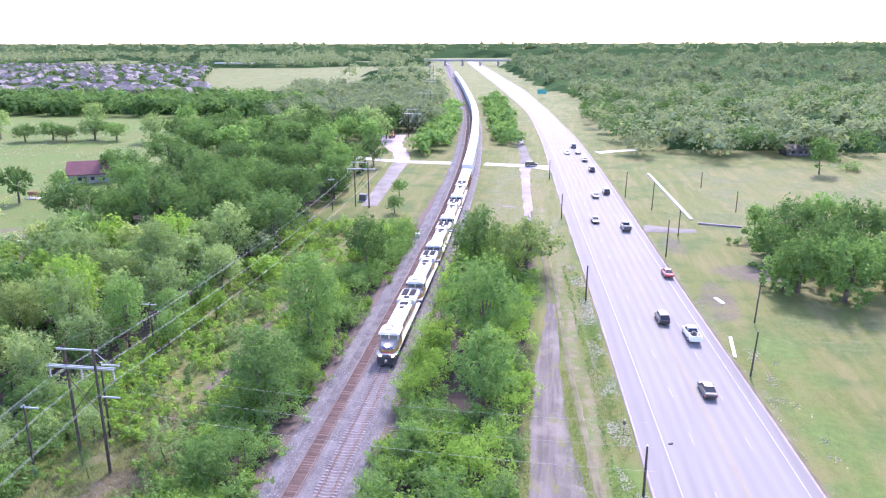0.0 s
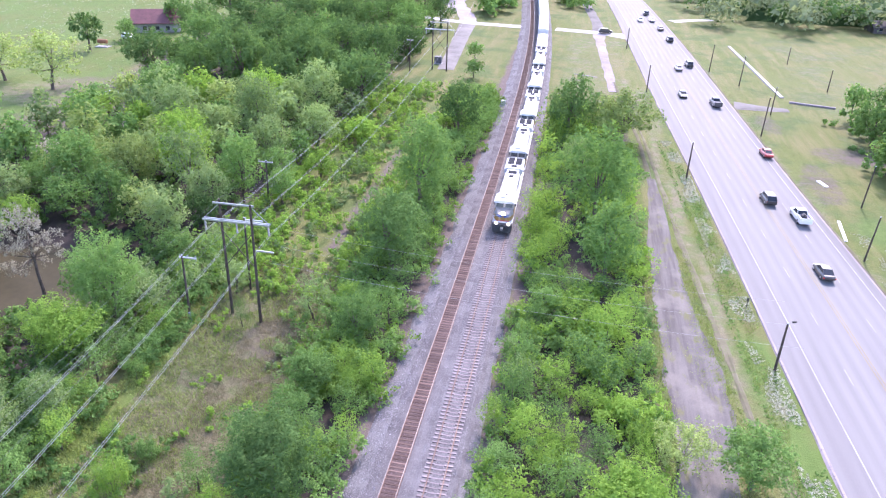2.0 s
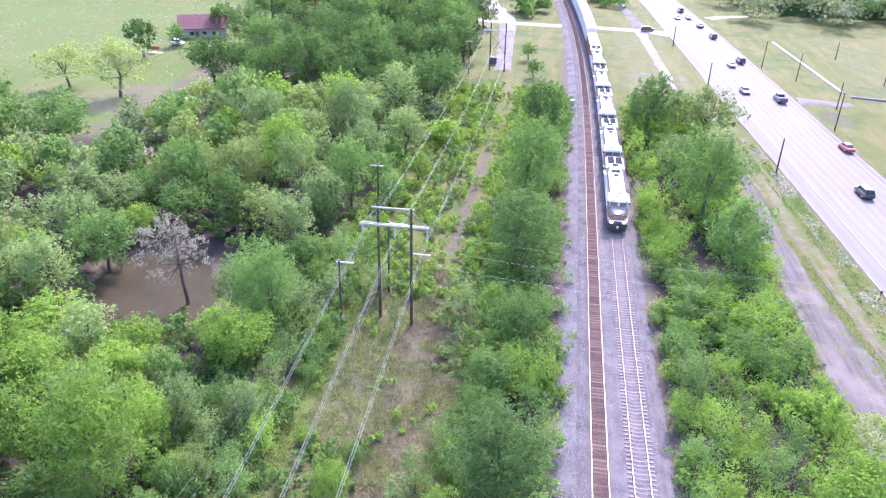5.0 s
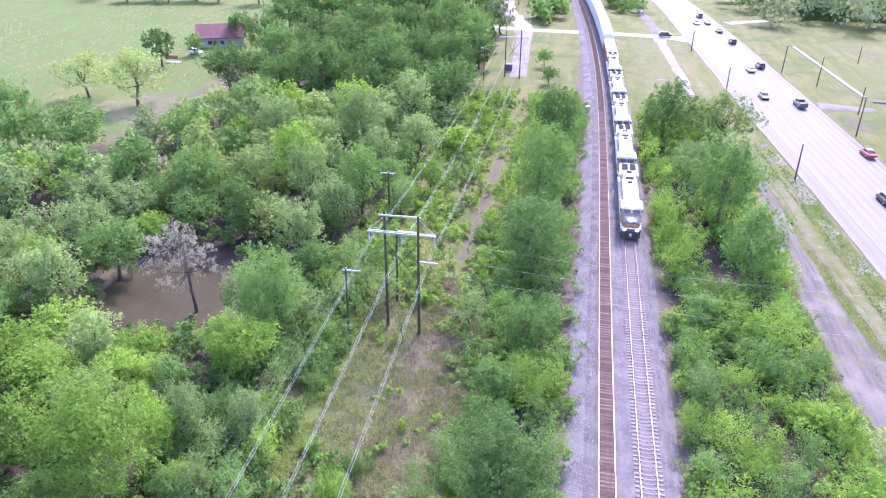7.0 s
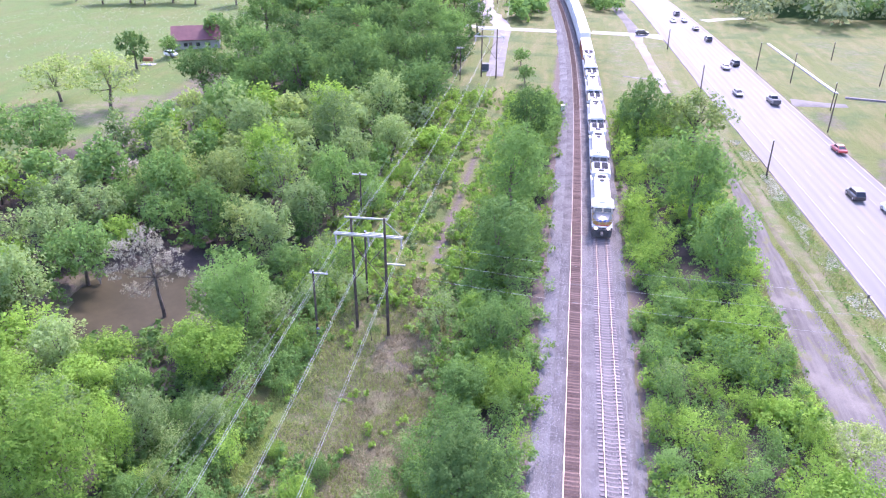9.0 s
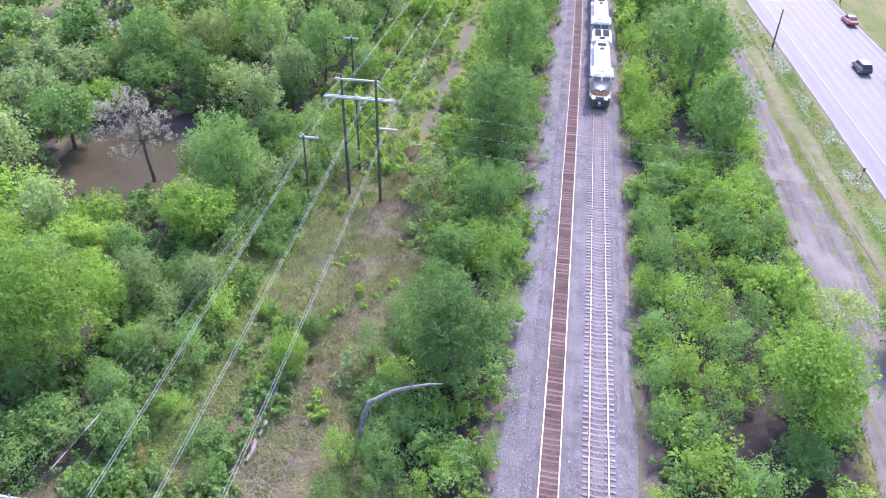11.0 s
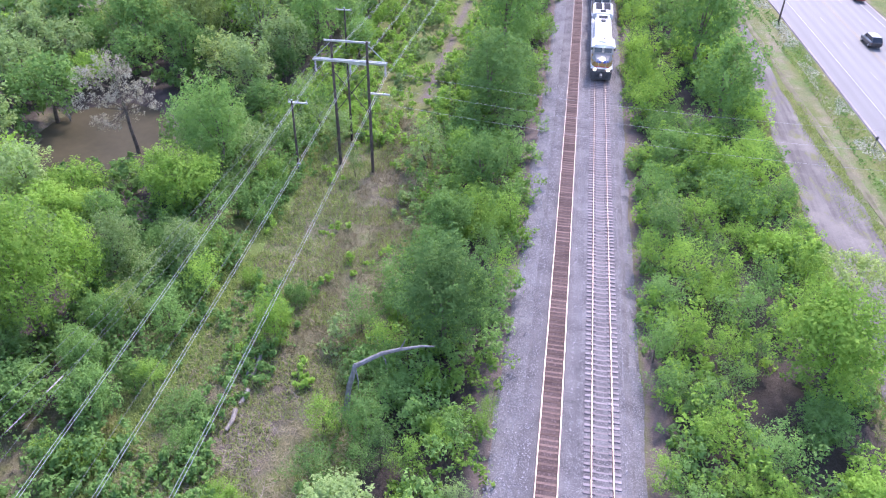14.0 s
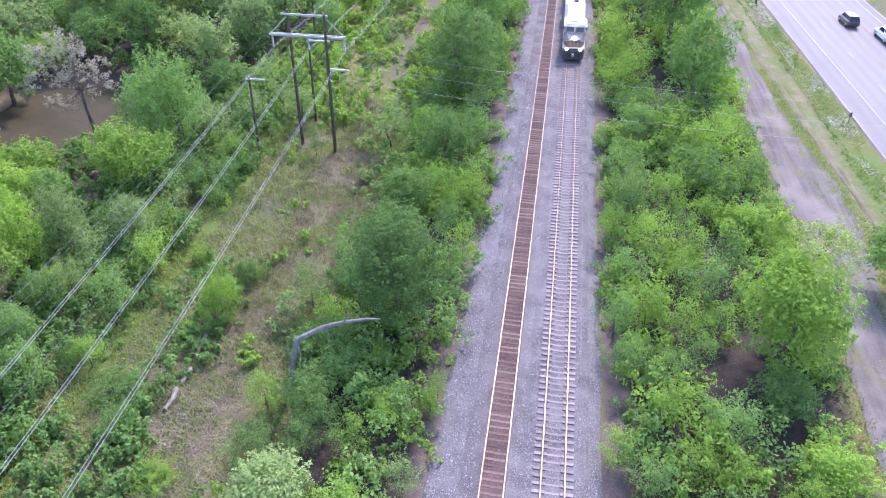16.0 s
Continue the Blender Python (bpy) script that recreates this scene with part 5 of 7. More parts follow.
def distribution_pole(x, y, h, arm, label):
    e = utility_pole(x, y, h, (0.1, 0.0), label, 0.14)
    x0, x1 = arm
    part("crossarm", Shape().box(x0, x1, -0.07, 0.07, h - 0.35, h - 0.18, 0.02), M_ARM, e, "pale short crossarm")
    for ix in (x0 + 0.1, (x0 + x1) / 2, x1 - 0.1):
        sh = Shape()
        sh.tube([(ix, 0, h - 0.18), (ix, 0, h - 0.05), (ix, 0, h + 0.08)], [0.03, 0.06, 0.04], 7)
        part("insulator", sh, M_CONC, e)
    return [(x + ix, y, land(x, y) + h + 0.08) for ix in (x0 + 0.1, (x0 + x1) / 2, x1 - 0.1)]


near_d = distribution_pole(-34.6, 65.6, 9.0, (-0.3, 1.9), "slim dark pole with a pale short crossarm")
distribution_pole(-30.7, 74.4, 10.4, (0.2, 2.6), "dark wooden pole with a pale short crossarm")
distribution_pole(-38.3, 98.8, 8.3, (-1.2, 1.2), "dark wooden pole with a short crossarm in shrubs")
far_d = distribution_pole(-37.2, 16.4, 9.0, (-0.2, 2.2), "slim dark pole with a pale short crossarm")
far_e = [(-36 + d, 190, 13.0) for d in (0, 0.9, 1.8)]
for k in range(3):
    sh = Shape()
    wire(sh, far_d[k], near_d[k], 1.2, 0.008)
    wire(sh, near_d[k], far_e[k], 1.2, 0.008)
    single("telephone_wire", sh, M_WIRE_DARK, "thin grey wire strung beside the power line", "cable", group="thin wires")
for f0 in (0.045, 0.115):
    a, b = Vector(far_d[2]), Vector(near_d[2])
    sh = Shape()
    pts = [a.lerp(b, f) - Vector((0, 0, 1.2 * 4 * f * (1 - f))) for f in np.linspace(f0, f0 + 0.03, 9)]
    sh.tube(pts, [0.022 if i % 2 else 0.045 for i in range(9)], 8)
    single("strain_insulator", sh, M_GRAVEL, "grey ribbed insulator on a thin wire", "insulator", group="strain insulators")
guard = Shape()
guard.tube([(-34.35, 65.2, land(-34.35, 65.2) - 0.2), (-34.35, 65.2, land(-34.35, 65.2) + 1.3), (-34.35, 65.2, land(-34.35, 65.2) + 1.4)], [0.22, 0.20, 0.12], 10)
single("pole_guard", guard, M_GUARD, "blue-grey plastic guard standing at the pole's foot", "guard")
distribution_pole(-36.0, 190, 9.0, (-0.9, 0.9), "dark wooden pole at the meadow's edge")
for k, (ya, yb, zb) in enumerate(((65.5, 66.0, 6.6), (69.5, 70.6, 6.6), (73.8, 75.5, 6.8))):
    sh = Shape()
    wire(sh, (-24.0, ya, 9.6), (35.2, yb, zb), 0.9, 0.010, 18)
    single("telephone_wire", sh, M_WIRE, "thin pale wire crossing above the railway", "cable", group="thin wires")
for x, y, h, lx in [(34.7, 71.2, 6.4, 0.0), (30.9, 130, 7.0, 0.05), (27.0, 189, 6.8, 0.0), (23.6, 239, 6.4, 0.0)]:
    utility_pole(x, y, h, (lx, 0.0))
for x, y, h, lx in [(53.6, 102.4, 7.2, 0.35), (59.4, 123.3, 7.6, 0.3), (49.6, 159.1, 8.6, 0.1), (54.9, 176.2, 6.6, 0.1), (51.8, 201.3, 7.9, 0.2), (45.9, 215.4, 7.6, 0.2), (74.1, 201.5, 5.8, 0.0), (70.4, 231, 5.2, 0.0)]:
    utility_pole(x, y, h, (lx, 0.0), "leaning dark wooden pole in the roadside grass", 0.13)

# ---------------------------------------------------------------- trains
M_YELLOW = surface("armour_yellow", (0.33, 0.190, 0.055), (0.44, 0.262, 0.080), 0.5, 0.45, vary=0.05, bump=0.05)
M_ROOF = surface("pale_grey_roof", (0.50, 0.51, 0.53), (0.66, 0.67, 0.69), 0.7, 0.5, vary=0.06, bump=0.05)
M_DULL = surface("dull_grey_paint", (0.25, 0.23, 0.215), (0.33, 0.305, 0.285), 0.8, 0.7, vary=0.05, bump=0.05)
M_UNDER = surface("dark_underframe", (0.035, 0.033, 0.034), (0.085, 0.08, 0.078), 1.5, 0.7)
M_GLASS = plain("dark_glass", (0.015, 0.018, 0.022), 0.08)
M_GRILLE = surface("dark_grille", (0.06, 0.065, 0.075), (0.13, 0.135, 0.15), 3.0, 0.6)
M_SCREEN = surface("matte_black_screen", (0.022, 0.024, 0.030), (0.045, 0.048, 0.056), 3.0, 0.9, spec=0.05)
M_BLUE = surface("blue_paint", (0.05, 0.09, 0.30), (0.08, 0.13, 0.38), 1.0, 0.4)
M_RED = surface("red_stripe", (0.42, 0.05, 0.04), (0.52, 0.08, 0.06), 1.0, 0.5)
M_LAMP = plain("lit_lamp", (1.0, 0.93, 0.78), 0.3, 0.0, 14.0)
M_STEEL = surface("bare_steel", (0.30, 0.29, 0.29), (0.44, 0.43, 0.43), 2.0, 0.45, 0.8)
M_TYRE = surface("black_rubber", (0.018, 0.018, 0.019), (0.035, 0.035, 0.036), 4.0, 0.85)


def wheel_set(parent, y, name="wheel", r=0.5):
    for s in (-1, 1):
        sh = Shape()
        sh.tube([(s * 0.69, y, r), (s * 0.73, y, r), (s * 0.75, y, r), (s * 0.86, y, r)], [r * 1.06, r * 1.06, r, r * 0.97], 18)
        part(name, sh, M_STEEL, parent, "steel railway wheel")


def bogie(parent, y, axles, spread, width=2.5):
    b = part("bogie", Shape().box(-width / 2, -width / 2 + 0.22, y - spread - 0.5, y + spread + 0.5, 0.55, 1.0, 0.1).box(width / 2 - 0.22, width / 2, y - spread - 0.5, y + spread + 0.5, 0.55, 1.0, 0.1).box(-width / 2, width / 2, y - 0.35, y + 0.35, 0.6, 1.05, 0.08), M_UNDER, parent, "dark steel wheel bogie")
    for k in range(axles):
        wheel_set(b, y - spread + 2 * spread * k / (axles - 1))


def locomotive(lead, place):
    """A six-axle diesel, front towards -y, 22.4 m long."""
    e = new("locomotive")
    e.matrix_basis = place
    tagged(e, "lead diesel locomotive, yellow with pale grey roof and lit lamps" if lead else "trailing diesel locomotive, yellow with pale grey roof", "locomotive", "locomotives of the freight train")
    part("underframe", Shape().box(-1.5, 1.5, 0.7, 21.8, 1.25, 1.62, 0.06), M_UNDER, e)
    part("walkway", Shape().box(-1.55, 1.55, 0.6, 21.9, 1.62, 1.72, 0.02), M_ROOF, e, "pale grey side walkway")
    part("fuel_tank", Shape().box(-1.4, 1.4, 8.2, 14.0, 0.35, 1.25, 0.25), M_UNDER, e)
    bogie(e, 4.4, 3, 1.85)
    bogie(e, 18.0, 3, 1.85)
    pilot = Shape().loft([[(-1.5, 0.75, 0.22), (1.5, 0.75, 0.22), (1.5, 0.75, 1.5), (-1.5, 0.75, 1.5)], [(-1.35, 0.25, 0.2), (1.35, 0.25, 0.2), (1.5, 0.45, 1.3), (-1.5, 0.45, 1.3)]])
    part("snow_plough", pilot, M_UNDER, e, "dark wedge-shaped pilot plate")
    cp = Shape().box(-0.18, 0.18, -0.35, 0.5, 0.75, 1.05, 0.04)
    part("coupler", cp, M_STEEL, e)
    lower = Shape().loft([[(-0.95, 1.05, 1.72), (0.95, 1.05, 1.72), (0.95, 1.12, 2.5), (-0.95, 1.12, 2.5)],
                          [(-1.45, 1.9, 1.72), (1.45, 1.9, 1.72), (1.45, 1.9, 2.55), (-1.45, 1.9, 2.55)],
                          [(-1.5, 3.0, 1.72), (1.5, 3.0, 1.72), (1.5, 3.0, 2.55), (-1.5, 3.0, 2.55)]])
    part("nose", lower, M_YELLOW, e, "yellow wide nose")
    upper = Shape().loft([[(-0.97, 1.10, 2.5), (0.97, 1.10, 2.5), (0.9, 1.3, 2.85), (-0.9, 1.3, 2.85)],
                          [(-1.46, 1.9, 2.55), (1.46, 1.9, 2.55), (1.1, 1.95, 3.15), (-1.1, 1.95, 3.15)],
                          [(-1.51, 2.9, 2.55), (1.51, 2.9, 2.55), (1.2, 2.9, 3.28), (-1.2, 2.9, 3.28)]])
    part("nose_top", upper, M_DULL, e, "dull grey anti-glare nose top")
    part("nose_stripe", Shape().box(-1.0, 1.0, 1.0, 1.06, 1.72, 1.86), M_RED, e, "thin red stripe")
    wing = Shape()
    for s in (-1, 1):
        wing.add([(s * 0.12, 1.02, 2.62), (s * 0.85, 1.06, 2.75), (s * 0.95, 1.06, 2.45), (s * 0.12, 1.0, 2.30), (s * 0.12, 1.1, 2.62), (s * 0.85, 1.14, 2.75), (s * 0.95, 1.14, 2.45), (s * 0.12, 1.08, 2.30)],
                 [(0, 1, 2, 3), (7, 6, 5, 4), (0, 4, 5, 1), (1, 5, 6, 2), (2, 6, 7, 3), (3, 7, 4, 0)])
    part("nose_emblem", wing, M_BLUE, e, "plain blue winged shape")
    part("cab", Shape().box(-1.52, 1.52, 2.7, 5.4, 1.72, 3.0), M_YELLOW, e, "yellow driver's cab")
    cab = Shape().loft([[(-1.52, 2.7, 3.0), (1.52, 2.7, 3.0), (1.52, 2.7, 3.2), (1.45, 2.95, 4.15), (-1.45, 2.95, 4.15), (-1.52, 2.7, 3.2)],
                        [(-1.52, 5.4, 3.0), (1.52, 5.4, 3.0), (1.52, 5.4, 3.2), (1.45, 5.4, 4.15), (-1.45, 5.4, 4.15), (-1.52, 5.4, 3.2)]])
    part("cab_top", cab, M_DULL, e, "dull grey upper cab")
    part("cab_front", Shape().box(-1.5, 1.5, 2.64, 2.69, 3.0, 3.3, 0.01), M_DULL, e)
    for s in (-1, 1):
        part("windscreen", Shape().loft([[(s * 0.15, 2.69, 3.3), (s * 1.25, 2.69, 3.3), (s * 1.22, 2.88, 3.95), (s * 0.15, 2.88, 3.95)], [(s * 0.15, 2.76, 3.3), (s * 1.25, 2.76, 3.3), (s * 1.22, 2.95, 3.95), (s * 0.15, 2.95, 3.95)]]), M_GLASS, e, "dark windscreen pane")
        part("side_window", Shape().box(s * 1.5 - 0.03, s * 1.5 + 0.03, 3.4, 4.8, 3.25, 3.9, 0.01), M_GLASS, e, "dark cab side window")
    roof = Shape().loft([[(-1.62, 2.45, 4.08), (1.62, 2.45, 4.08), (1.62, 2.45, 4.2), (1.1, 2.55, 4.5), (-1.1, 2.55, 4.5), (-1.62, 2.45, 4.2)], [(-1.62, 5.6, 4.08), (1.62, 5.6, 4.08), (1.62, 5.6, 4.2), (1.1, 5.6, 4.5), (-1.1, 5.6, 4.5), (-1.62, 5.6, 4.2)]])
    part("cab_roof", roof, M_ROOF, e, "pale grey cab roof")
    part("hood", Shape().box(-0.98, 0.98, 5.4, 16.4, 1.72, 4.2, 0.05), M_YELLOW, e, "long yellow engine hood")
    part("hood_roof", Shape().box(-1.02, 1.02, 5.5, 16.4, 4.2, 4.36, 0.12), M_ROOF, e, "pale grey hood roof")
    part("equipment_rail", Shape().box(-1.2, -0.98, 6.0, 15.5, 3.6, 4.05, 0.06).box(0.98, 1.2, 6.0, 15.5, 3.6, 4.05, 0.06), M_ROOF, e)
    ex = Shape().box(-0.35, 0.35, 12.6, 13.3, 4.36, 4.62, 0.06)
    part("exhaust", ex, M_UNDER, e, "sooty exhaust stack")
    part("dynamic_brake_grille", Shape().box(-0.7, 0.7, 14.2, 15.4, 4.36, 4.44, 0.03), M_SCREEN, e, "dark roof grille")
    rad = Shape().loft([[(-1.0, 16.2, 3.0), (1.0, 16.2, 3.0), (1.55, 16.2, 3.7), (1.55, 16.2, 4.3), (1.2, 16.2, 4.55), (-1.2, 16.2, 4.55), (-1.55, 16.2, 4.3), (-1.55, 16.2, 3.7)], [(-1.0, 21.3, 3.0), (1.0, 21.3, 3.0), (1.55, 21.3, 3.7), (1.55, 21.3, 4.3), (1.2, 21.3, 4.55), (-1.2, 21.3, 4.55), (-1.55, 21.3, 4.3), (-1.55, 21.3, 3.7)]])
    part("radiator_housing", rad, M_ROOF, e, "flared pale grey radiator housing")
    part("rear_hood", Shape().box(-0.98, 0.98, 16.4, 21.2, 1.72, 3.1, 0.04), M_YELLOW, e)
    part("radiator_fan_panel", Shape().box(-0.5, 0.5, 16.7, 17.7, 4.55, 4.6, 0.02), M_SCREEN, e, "dark square fan panel")
    for s in (-1, 1):
        part("radiator_panel", Shape().box(min(s * 0.12, s * 1.18), max(s * 0.12, s * 1.18), 18.0, 21.1, 4.55, 4.6, 0.02), M_SCREEN, e, "dark radiator roof panel")
        for k in range(4):
            part("louvre", Shape().box(s * 1.0 - 0.02, s * 1.0 + 0.02, 7 + k * 2.2, 8.6 + k * 2.2, 2.4, 3.3, 0.01), M_GRILLE, e, "dark hood side louvre")
        rail = Shape()
        for k in range(9):
            rail.tube([(s * 1.5, 5.8 + k * 1.9, 1.7), (s * 1.5, 5.8 + k * 1.9, 2.75)], [0.022, 0.022], 5)
        rail.tube([(s * 1.5, 5.8, 2.75), (s * 1.5, 21.0, 2.75)], [0.022, 0.022], 5)
        part("handrail", rail, M_ROOF, e, "thin pale handrail")
        front = Shape()
        front.tube([(s * 1.45, 0.7, 1.7), (s * 1.45, 0.7, 2.7), (s * 0.55, 0.7, 2.75), (s * 0.5, 0.7, 1.7)], [0.025] * 4, 5)
        part("front_rail", front, M_ROOF, e)
        dl = Shape()
        dl.tube([(s * 0.95, 0.66, 1.5), (s * 0.95, 0.56, 1.5)], [0.17, 0.17], 14)
        part("ditch_light", dl, M_LAMP if lead else M_GLASS, e, "lit white lamp" if lead else "unlit lamp")
        step = Shape().box(min(s * 1.15, s * 1.5), max(s * 1.15, s * 1.5), 0.75, 1.2, 0.45, 1.6, 0.02)
        part("steps", step, M_UNDER, e)
        mb = Shape().box(min(s * 1.56, s * 1.74), max(s * 1.56, s * 1.74), 3.2, 3.3, 3.4, 3.8, 0.02)
        part("mirror", mb, M_UNDER, e)
    hl = Shape()
    hl.tube([(-0.14, 1.2, 2.98), (-0.14, 1.06, 2.98)], [0.15, 0.15], 14)
    hl.tube([(0.14, 1.2, 2.98), (0.14, 1.06, 2.98)], [0.15, 0.15], 14)
    part("headlight", hl, M_LAMP if lead else M_GLASS, e, "lit twin headlight" if lead else "unlit twin headlight")
    horn = Shape()
    horn.tube([(0.1, 4.6, 4.5), (0.1, 4.6, 4.72)], [0.12, 0.18], 8)
    part("horn", horn, M_UNDER, e)
    ac = Shape().box(-0.7, 0.3, 3.4, 4.3, 4.5, 4.7, 0.06)
    part("air_conditioner", ac, M_ROOF, e)
    return e


def freight_car(tone, place, label, high, length):
    e = new("freight_car")
    e.matrix_basis = place
    tagged(e, label, "freight car", "cars of the freight train")
    part("underframe", Shape().box(-1.3, 1.3, 0.3, length - 0.3, 0.95, 1.25, 0.05), M_UNDER, e)
    bogie(e, 2.4, 2, 0.9)
    bogie(e, length - 2.4, 2, 0.9)
    part("body", Shape().box(-1.5, 1.5, 0.5, length - 0.5, 1.25, high, 0.1), tone, e)
    for s in (-1, 1):
        ribs = Shape()
        for k in range(14):
            y = 1.0 + k * (length - 2.2) / 13
            ribs.box(min(s * 1.5, s * 1.56), max(s * 1.5, s * 1.56), y, y + 0.12, 1.3, high - 0.2)
        part("side_ribs", ribs, tone, e)
    roof = Shape().loft([[(-1.5, 0.5, high), (1.5, 0.5, high), (0.7, 0.5, high + 0.28), (-0.7, 0.5, high + 0.28)], [(-1.5, length - 0.5, high), (1.5, length - 0.5, high), (0.7, length - 0.5, high + 0.28), (-0.7, length - 0.5, high + 0.28)]])
    part("roof", roof, M_ROOF, e, "pale ridged metal roof")
    return e


M_CAR_WHITE = surface("dusty_white_steel", (0.50, 0.50, 0.51), (0.66, 0.66, 0.66), 0.4, 0.5)
M_CAR_BROWN = surface("oxide_brown_steel", (0.26, 0.11, 0.06), (0.38, 0.17, 0.09), 0.4, 0.6)


def on_track(y, back):
    x0, x1 = track_x(y), track_x(y + back)
    slope = math.degrees(math.atan2(rise(y + back) - rise(y), back))
    turn = -math.degrees(math.atan2(x1 - x0, back))
    return pose(x0, y, rise(y) + 0.77, slope, 0, turn)


y = 97.0
lead = locomotive(True, on_track(y, 22.4))
y += 22.6
second = locomotive(False, on_track(y, 22.4))
for _ in range(3):
    y += 22.6
    copy_thing(second, on_track(y, 22.4))
y += 22.6
brown = freight_car(M_CAR_BROWN, on_track(y, 18.0), "rusty brown boxcar with pale roof on the track", 4.2, 18.0)
y += 18.2
white = freight_car(M_CAR_WHITE, on_track(y, 27.4), "long tall white enclosed car carrier on the track", 5.5, 27.4)
for _ in range(22):
    y += 27.6
    copy_thing(white, on_track(y, 27.4))

# ---------------------------------------------------------------- road vehicles
CAR_GLASS = plain("car_glass", (0.02, 0.024, 0.03), 0.06)
TAIL = plain("tail_lamp_red", (0.45, 0.02, 0.02), 0.25)
HEAD = plain("headlamp_clear", (0.75, 0.76, 0.78), 0.15)
RIM = plain("alloy_rim", (0.55, 0.56, 0.58), 0.3, 0.9)


def paint(name, c, metal=0.3):
    m, nt, b, _ = nodes_of(name)
    vec = nt.nodes.new("ShaderNodeTexCoord").outputs["Object"]
    dust = link_noise(nt, vec, 1.6, 4.0)
    nt.links.new(mix(nt, maths(nt, "MULTIPLY", dust, 0.18), c, (0.35, 0.33, 0.31)), b.inputs["Base Color"])
    b.inputs["Roughness"].default_value, b.inputs["Metallic"].default_value = 0.32, metal
    b.inputs["Coat Weight"].default_value = 0.6
    return m


PAINTS = {"black": paint("black_car_paint", (0.018, 0.018, 0.021)), "white": paint("white_car_paint", (0.74, 0.74, 0.74), 0.0), "silver": paint("silver_car_paint", (0.42, 0.43, 0.45), 0.6),
          "red": paint("red_car_paint", (0.36, 0.03, 0.03)), "grey": paint("dark_grey_car_paint", (0.07, 0.075, 0.085), 0.5)}
# stations along the length: y, half width, bottom, top
BODIES = {
    "sedan": dict(L=4.8, low=[(0.0, 0.70, 0.42, 0.62), (0.25, 0.84, 0.28, 0.74), (1.3, 0.90, 0.22, 0.90), (3.6, 0.90, 0.22, 0.95), (4.55, 0.84, 0.30, 0.93), (4.8, 0.72, 0.45, 0.80)],
                  top=[(1.15, 0.74, 0.92), (2.0, 0.62, 1.40), (3.25, 0.62, 1.42), (4.15, 0.72, 0.96)], wheels=(0.9, 3.75), r=0.33),
    "suv": dict(L=4.7, low=[(0.0, 0.74, 0.50, 0.80), (0.22, 0.88, 0.36, 0.98), (1.2, 0.93, 0.30, 1.10), (4.0, 0.93, 0.30, 1.12), (4.55, 0.90, 0.36, 1.10), (4.7, 0.82, 0.50, 1.00)],
                top=[(1.0, 0.80, 1.10), (1.7, 0.70, 1.70), (4.0, 0.70, 1.72), (4.6, 0.78, 1.12)], wheels=(0.9, 3.7), r=0.38),
    "pickup": dict(L=5.8, low=[(0.0, 0.80, 0.52, 0.86), (0.22, 0.94, 0.40, 1.05), (1.4, 0.98, 0.34, 1.14), (3.5, 0.98, 0.34, 1.16), (3.55, 0.98, 0.34, 1.16), (5.65, 0.96, 0.42, 1.16), (5.8, 0.94, 0.5, 1.10)],
                   top=[(1.25, 0.84, 1.14), (1.95, 0.72, 1.80), (3.1, 0.72, 1.82), (3.45, 0.82, 1.16)], wheels=(1.0, 4.5), r=0.40),
}


